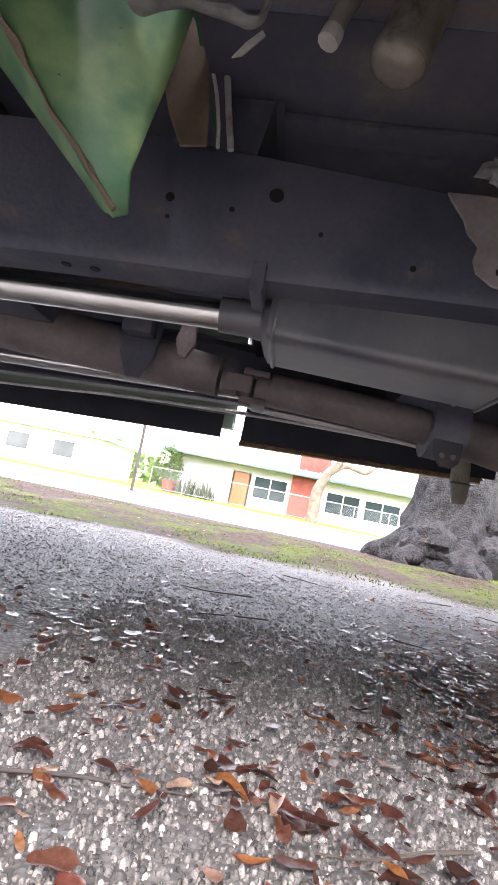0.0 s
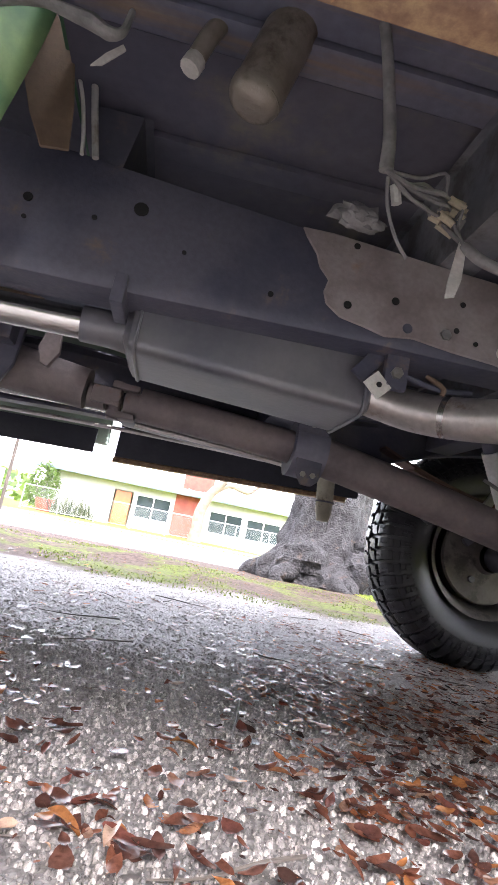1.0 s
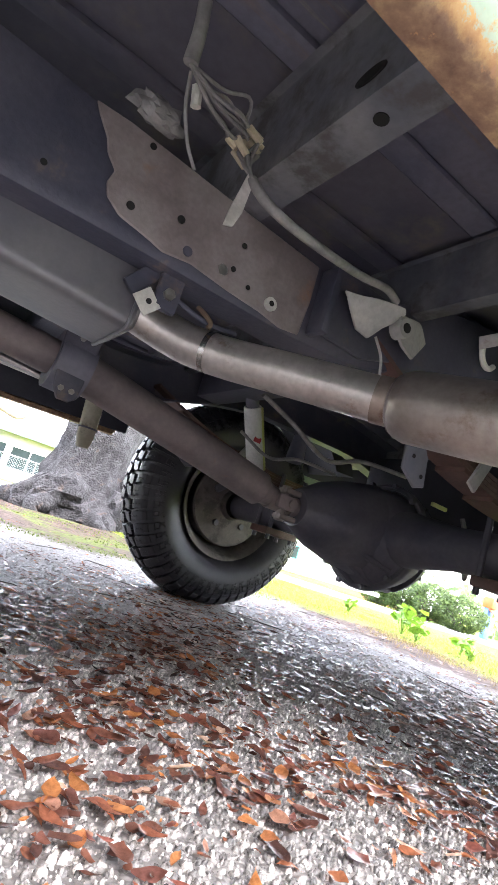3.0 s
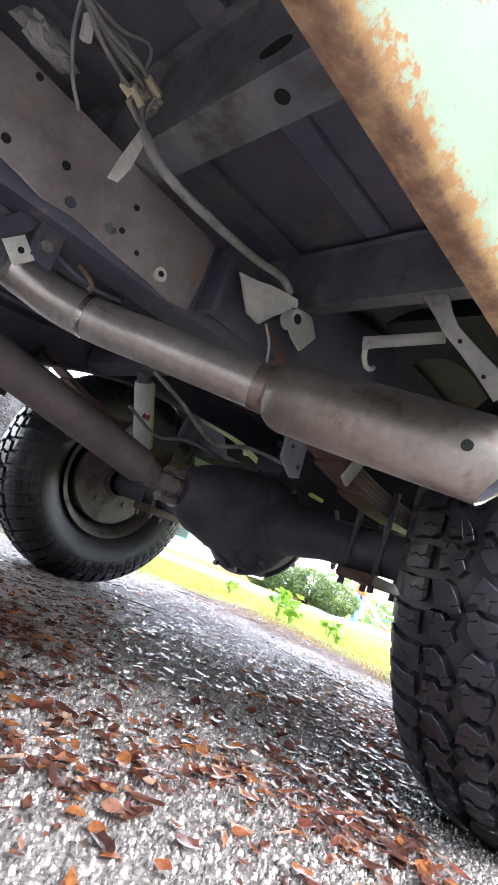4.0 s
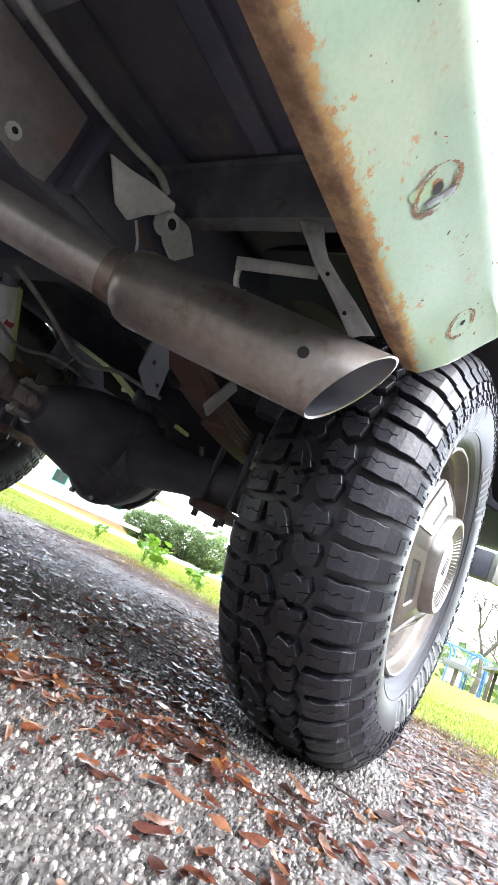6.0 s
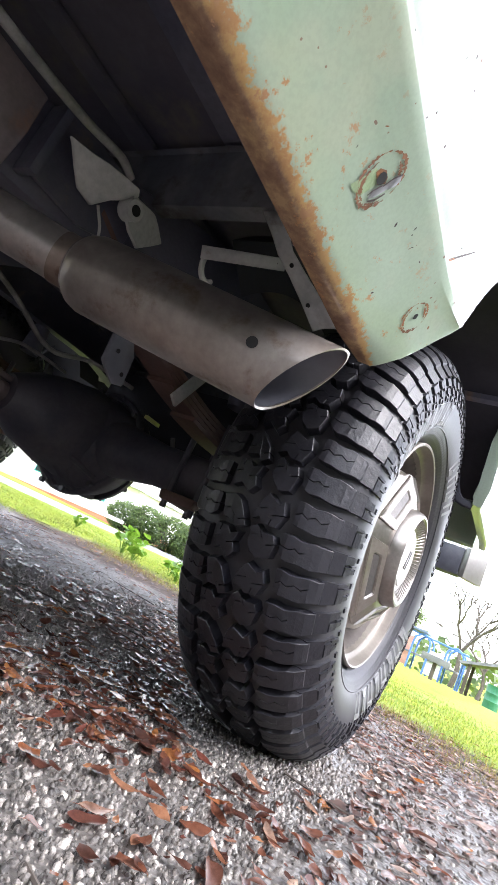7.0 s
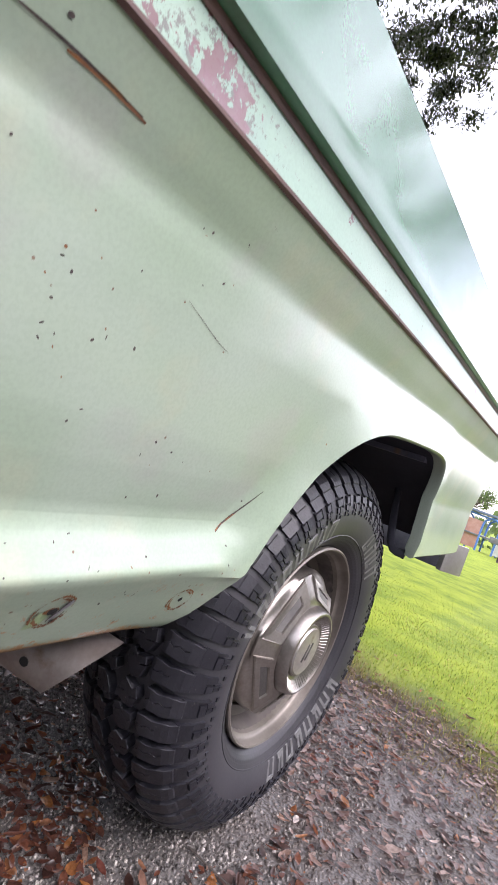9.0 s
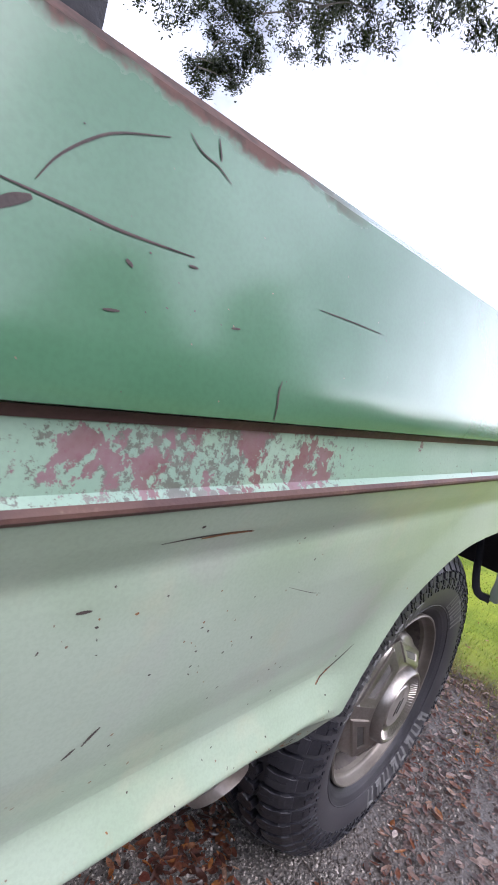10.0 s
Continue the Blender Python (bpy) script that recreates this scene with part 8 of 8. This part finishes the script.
for k in range(5):
    part("side_bar", tube([(PX + 0.2, 10, pz + 0.45 + 0.4 * k), (PX + 0.2, 7.9, pz + 0.45 + 0.4 * k)], 0.05, 6, None, 1), M_BLUE, play)
sheet("deck", PX + 0.1, PX + 2.3, 2.6, 7.8, pz + 1.0, pz + 1.12, M_SLATE, play)
sheet("panel", PX + 0.3, PX + 0.4, 5.8, 6.9, pz + 0.1, pz + 2.1, M_PINK, play, label="pink play panel")
sheet("panel", PX + 0.3, PX + 0.4, 3.6, 4.7, pz + 0.1, pz + 1.7, M_WHITEWALL, play, label="white play panel")
sheet("panel", PX + 0.3, PX + 0.4, 7.9, 8.8, pz + 0.2, pz + 1.5, M_REDP, play, label="red play panel")
sheet("canopy", PX - 0.3, PX + 2.8, 5.0, 8.2, pz + 2.6, pz + 2.75, M_FASCIA, play)
slide = thing("slide", "red and blue playground slide", "slide", at=(34, 18.3, gz(34, 18)))
part("chute", tube([(0, 1.2, 2.0), (0, 0.5, 1.5), (0, -0.6, 0.6), (0, -1.4, 0.3)], 0.28, 10, None, 5, squash=(1.2, 0.4)), M_REDP, slide)
part("ladder", box(-0.3, 0.3, 1.2, 1.5, -0.1, 2.0, 0.03), M_BLUE, slide)
part("guard", box(-0.4, 0.4, 0.9, 1.6, 2.0, 2.7, 0.05), M_ORANGE, slide)
for k in range(3):
    rail = thing("rail_bench", "low blue metal rail on the lawn", "rail", "park rails", at=(28 + 0.5 * k, 14.2 - 1.9 * k, gz(28, 14)))
    part("bar", tube([(0, -0.8, 0.75), (0, 0.8, 0.75)], 0.035, 8, None, 1), M_BLUE, rail)
    part("leg", tube([(0, -0.7, -0.1), (0, -0.7, 0.75)], 0.03, 8, None, 1), M_BLUE, rail)
    part("leg", tube([(0, 0.7, -0.1), (0, 0.7, 0.75)], 0.03, 8, None, 1), M_BLUE, rail)

shelter = thing("picnic_shelter", "dark-roofed open picnic shelter in the park", "shelter")
sx, sz = 37.0, gz(37, 0)
bm = bmesh.new()
sec = [(-3.2, sz + 1.75), (0.2, sz + 2.75), (3.0, sz + 1.75), (2.9, sz + 1.62), (0.2, sz + 2.55), (-3.1, sz + 1.62)]
a0, a1 = [bm.verts.new((sx - 1.5, y - 0.6, z)) for y, z in sec], [bm.verts.new((sx + 4, y - 0.6, z)) for y, z in sec]
for k in range(6):
    bm.faces.new((a0[k], a0[(k + 1) % 6], a1[(k + 1) % 6], a1[k]))
bm.faces.new(a0)
bm.faces.new(a1[::-1])
part("roof", bm, M_SLATE, shelter)
for y in (-2.8, 1.8):
    for dx in (-1.2, 3.7):
        part("post", box(sx + dx - 0.1, sx + dx + 0.1, y - 0.1, y + 0.1, sz - 0.2, sz + 1.9, 0.01), M_WOOD, shelter)
part("table", box(sx, sx + 1.6, -1.2, 0.6, sz + 0.65, sz + 0.75, 0.01), M_WOOD, shelter)
barrel = thing("oil_drum", "green steel drum used as a bin", "barrel", at=(25.2, 0.15, gz(25.2, 0)))
part("body", lathe([(-0.05, 0.0), (-0.05, 0.29), (0.28, 0.29), (0.30, 0.30), (0.32, 0.29), (0.58, 0.29), (0.60, 0.30), (0.62, 0.29), (0.88, 0.29), (0.90, 0.30), (0.90, 0.26), (0.5, 0.26)], 28, "Z"), M_BARREL, barrel)
grill = thing("park_grill", "dark box grill on a post", "grill", at=(30.0, 3.0, gz(30, 3)))
part("post", tube([(0, 0, -0.2), (0, 0, 0.85)], 0.1, 8, None, 1), M_WOOD, grill)
part("firebox", box(-0.35, 0.35, -0.7, 0.7, 0.85, 1.15, 0.02), M_SLATE, grill)


def bare_tree(at, height, seed, leafy=0, label="tall leafless winter tree in the park"):
    r = random.Random(seed)
    ob = thing("bare_tree", label, "tree", "park trees", at=at)
    bm = bmesh.new()
    ends = []

    def grow(p, d, length, rad, depth):
        q = p + d * length
        mid = p.lerp(q, 0.5) + Vector((r.uniform(-1, 1), r.uniform(-1, 1), r.uniform(-1, 1))) * length * 0.08
        tube([p, mid, q], (rad, rad * 0.85, rad * 0.65), 5 if depth > 1 else 4, bm, 2, caps=False)
        if depth == 0:
            ends.append(q)
            return
        for k in range(3 if depth > 1 else 4):
            nd = (d + Vector((r.uniform(-1, 1), r.uniform(-1, 1), r.uniform(-0.35, 0.7))) * 0.75).normalized()
            grow(q, nd, length * r.uniform(0.6, 0.85), rad * 0.6, depth - 1)

    grow(Vector((0, 0, -0.3)), Vector((0.03, 0.02, 1)), height * 0.3, height * 0.024, 4)
    part("bough", bm, M_TWIG, ob)
    if leafy:
        vs, fs = [], []
        for e in ends:
            for k in range(leafy):
                p = e + Vector((r.gauss(0, 0.35), r.gauss(0, 0.35), r.gauss(0, 0.3)))
                n1 = Vector((r.uniform(-1, 1), r.uniform(-1, 1), r.uniform(-1, 1))).normalized()
                n2 = n1.orthogonal().normalized()
                i = len(vs)
                vs += [tuple(p - n1 * 0.13), tuple(p + n2 * 0.08), tuple(p + n1 * 0.13), tuple(p - n2 * 0.08)]
                fs.append((i, i + 1, i + 2, i + 3))
        raw("foliage", vs, fs, M_HEDGE, ob)


bare_tree((60, 4.2, gz(60, 4)), 12.5, 4)
bare_tree((66, -1.0, gz(66, 0)), 12.0, 5)
bare_tree((64, 1.8, gz(64, 2)), 10.0, 15)
bare_tree((75, -8, gz(75, 0)), 10.0, 6, 6, "sparse winter tree with some leaves")
bare_tree((52, 13.5, gz(52, 13)), 6.5, 7, 8, "small round-crowned park tree")
bare_tree((70, 14, gz(70, 14)), 8.5, 8, 10, "leafy round-crowned park tree")
bare_tree((48, 22, gz(48, 22)), 7.5, 9, 14, "leafy round-crowned park tree")
bare_tree((62, 28, gz(62, 28)), 9.0, 10, 14, "leafy round-crowned park tree")
# far woods, and nearer ones added out of view to shape reflections and skylight
vs, fs = [], []
rf = random.Random(21)
for k in range(20000):
    a = rf.uniform(0, 2 * math.pi) if k < 14000 else rf.uniform(2.9, 5.7)
    d = rf.uniform(95, 130) if -0.16 < (a + math.pi) % (2 * math.pi) - math.pi < 2.4 else rf.uniform(45, 60) if -0.6 < (a + math.pi) % (2 * math.pi) - math.pi <= -0.16 else rf.uniform(15, 26)
    x, y = d * math.cos(a), d * math.sin(a)
    top = 5.0 + 4.5 * noise.noise((a * 6, 0, 0)) + 1.5 * noise.noise((a * 31, 2, 0)) if d > 40 else max(2.5, 8.3 + 7.0 * noise.noise((a * 5, 0, 0)) + 3.0 * noise.noise((a * 17, 2, 0)))
    z = ground_z(x, y) + rf.random() ** 0.7 * top
    s = rf.uniform(0.4, 0.9)
    n1 = Vector((rf.uniform(-1, 1), rf.uniform(-1, 1), rf.uniform(-1, 1))).normalized()
    n2 = n1.orthogonal().normalized()
    p = Vector((x, y, z))
    i = len(vs)
    vs += [tuple(p - n1 * s), tuple(p + n2 * s), tuple(p + n1 * s), tuple(p - n2 * s)]
    fs.append((i, i + 1, i + 2, i + 3))
tagged(raw("far_woods", vs, fs, M_HEDGE), "distant hazy row of trees, nearer trees added out of view", "trees", kind="stuff")
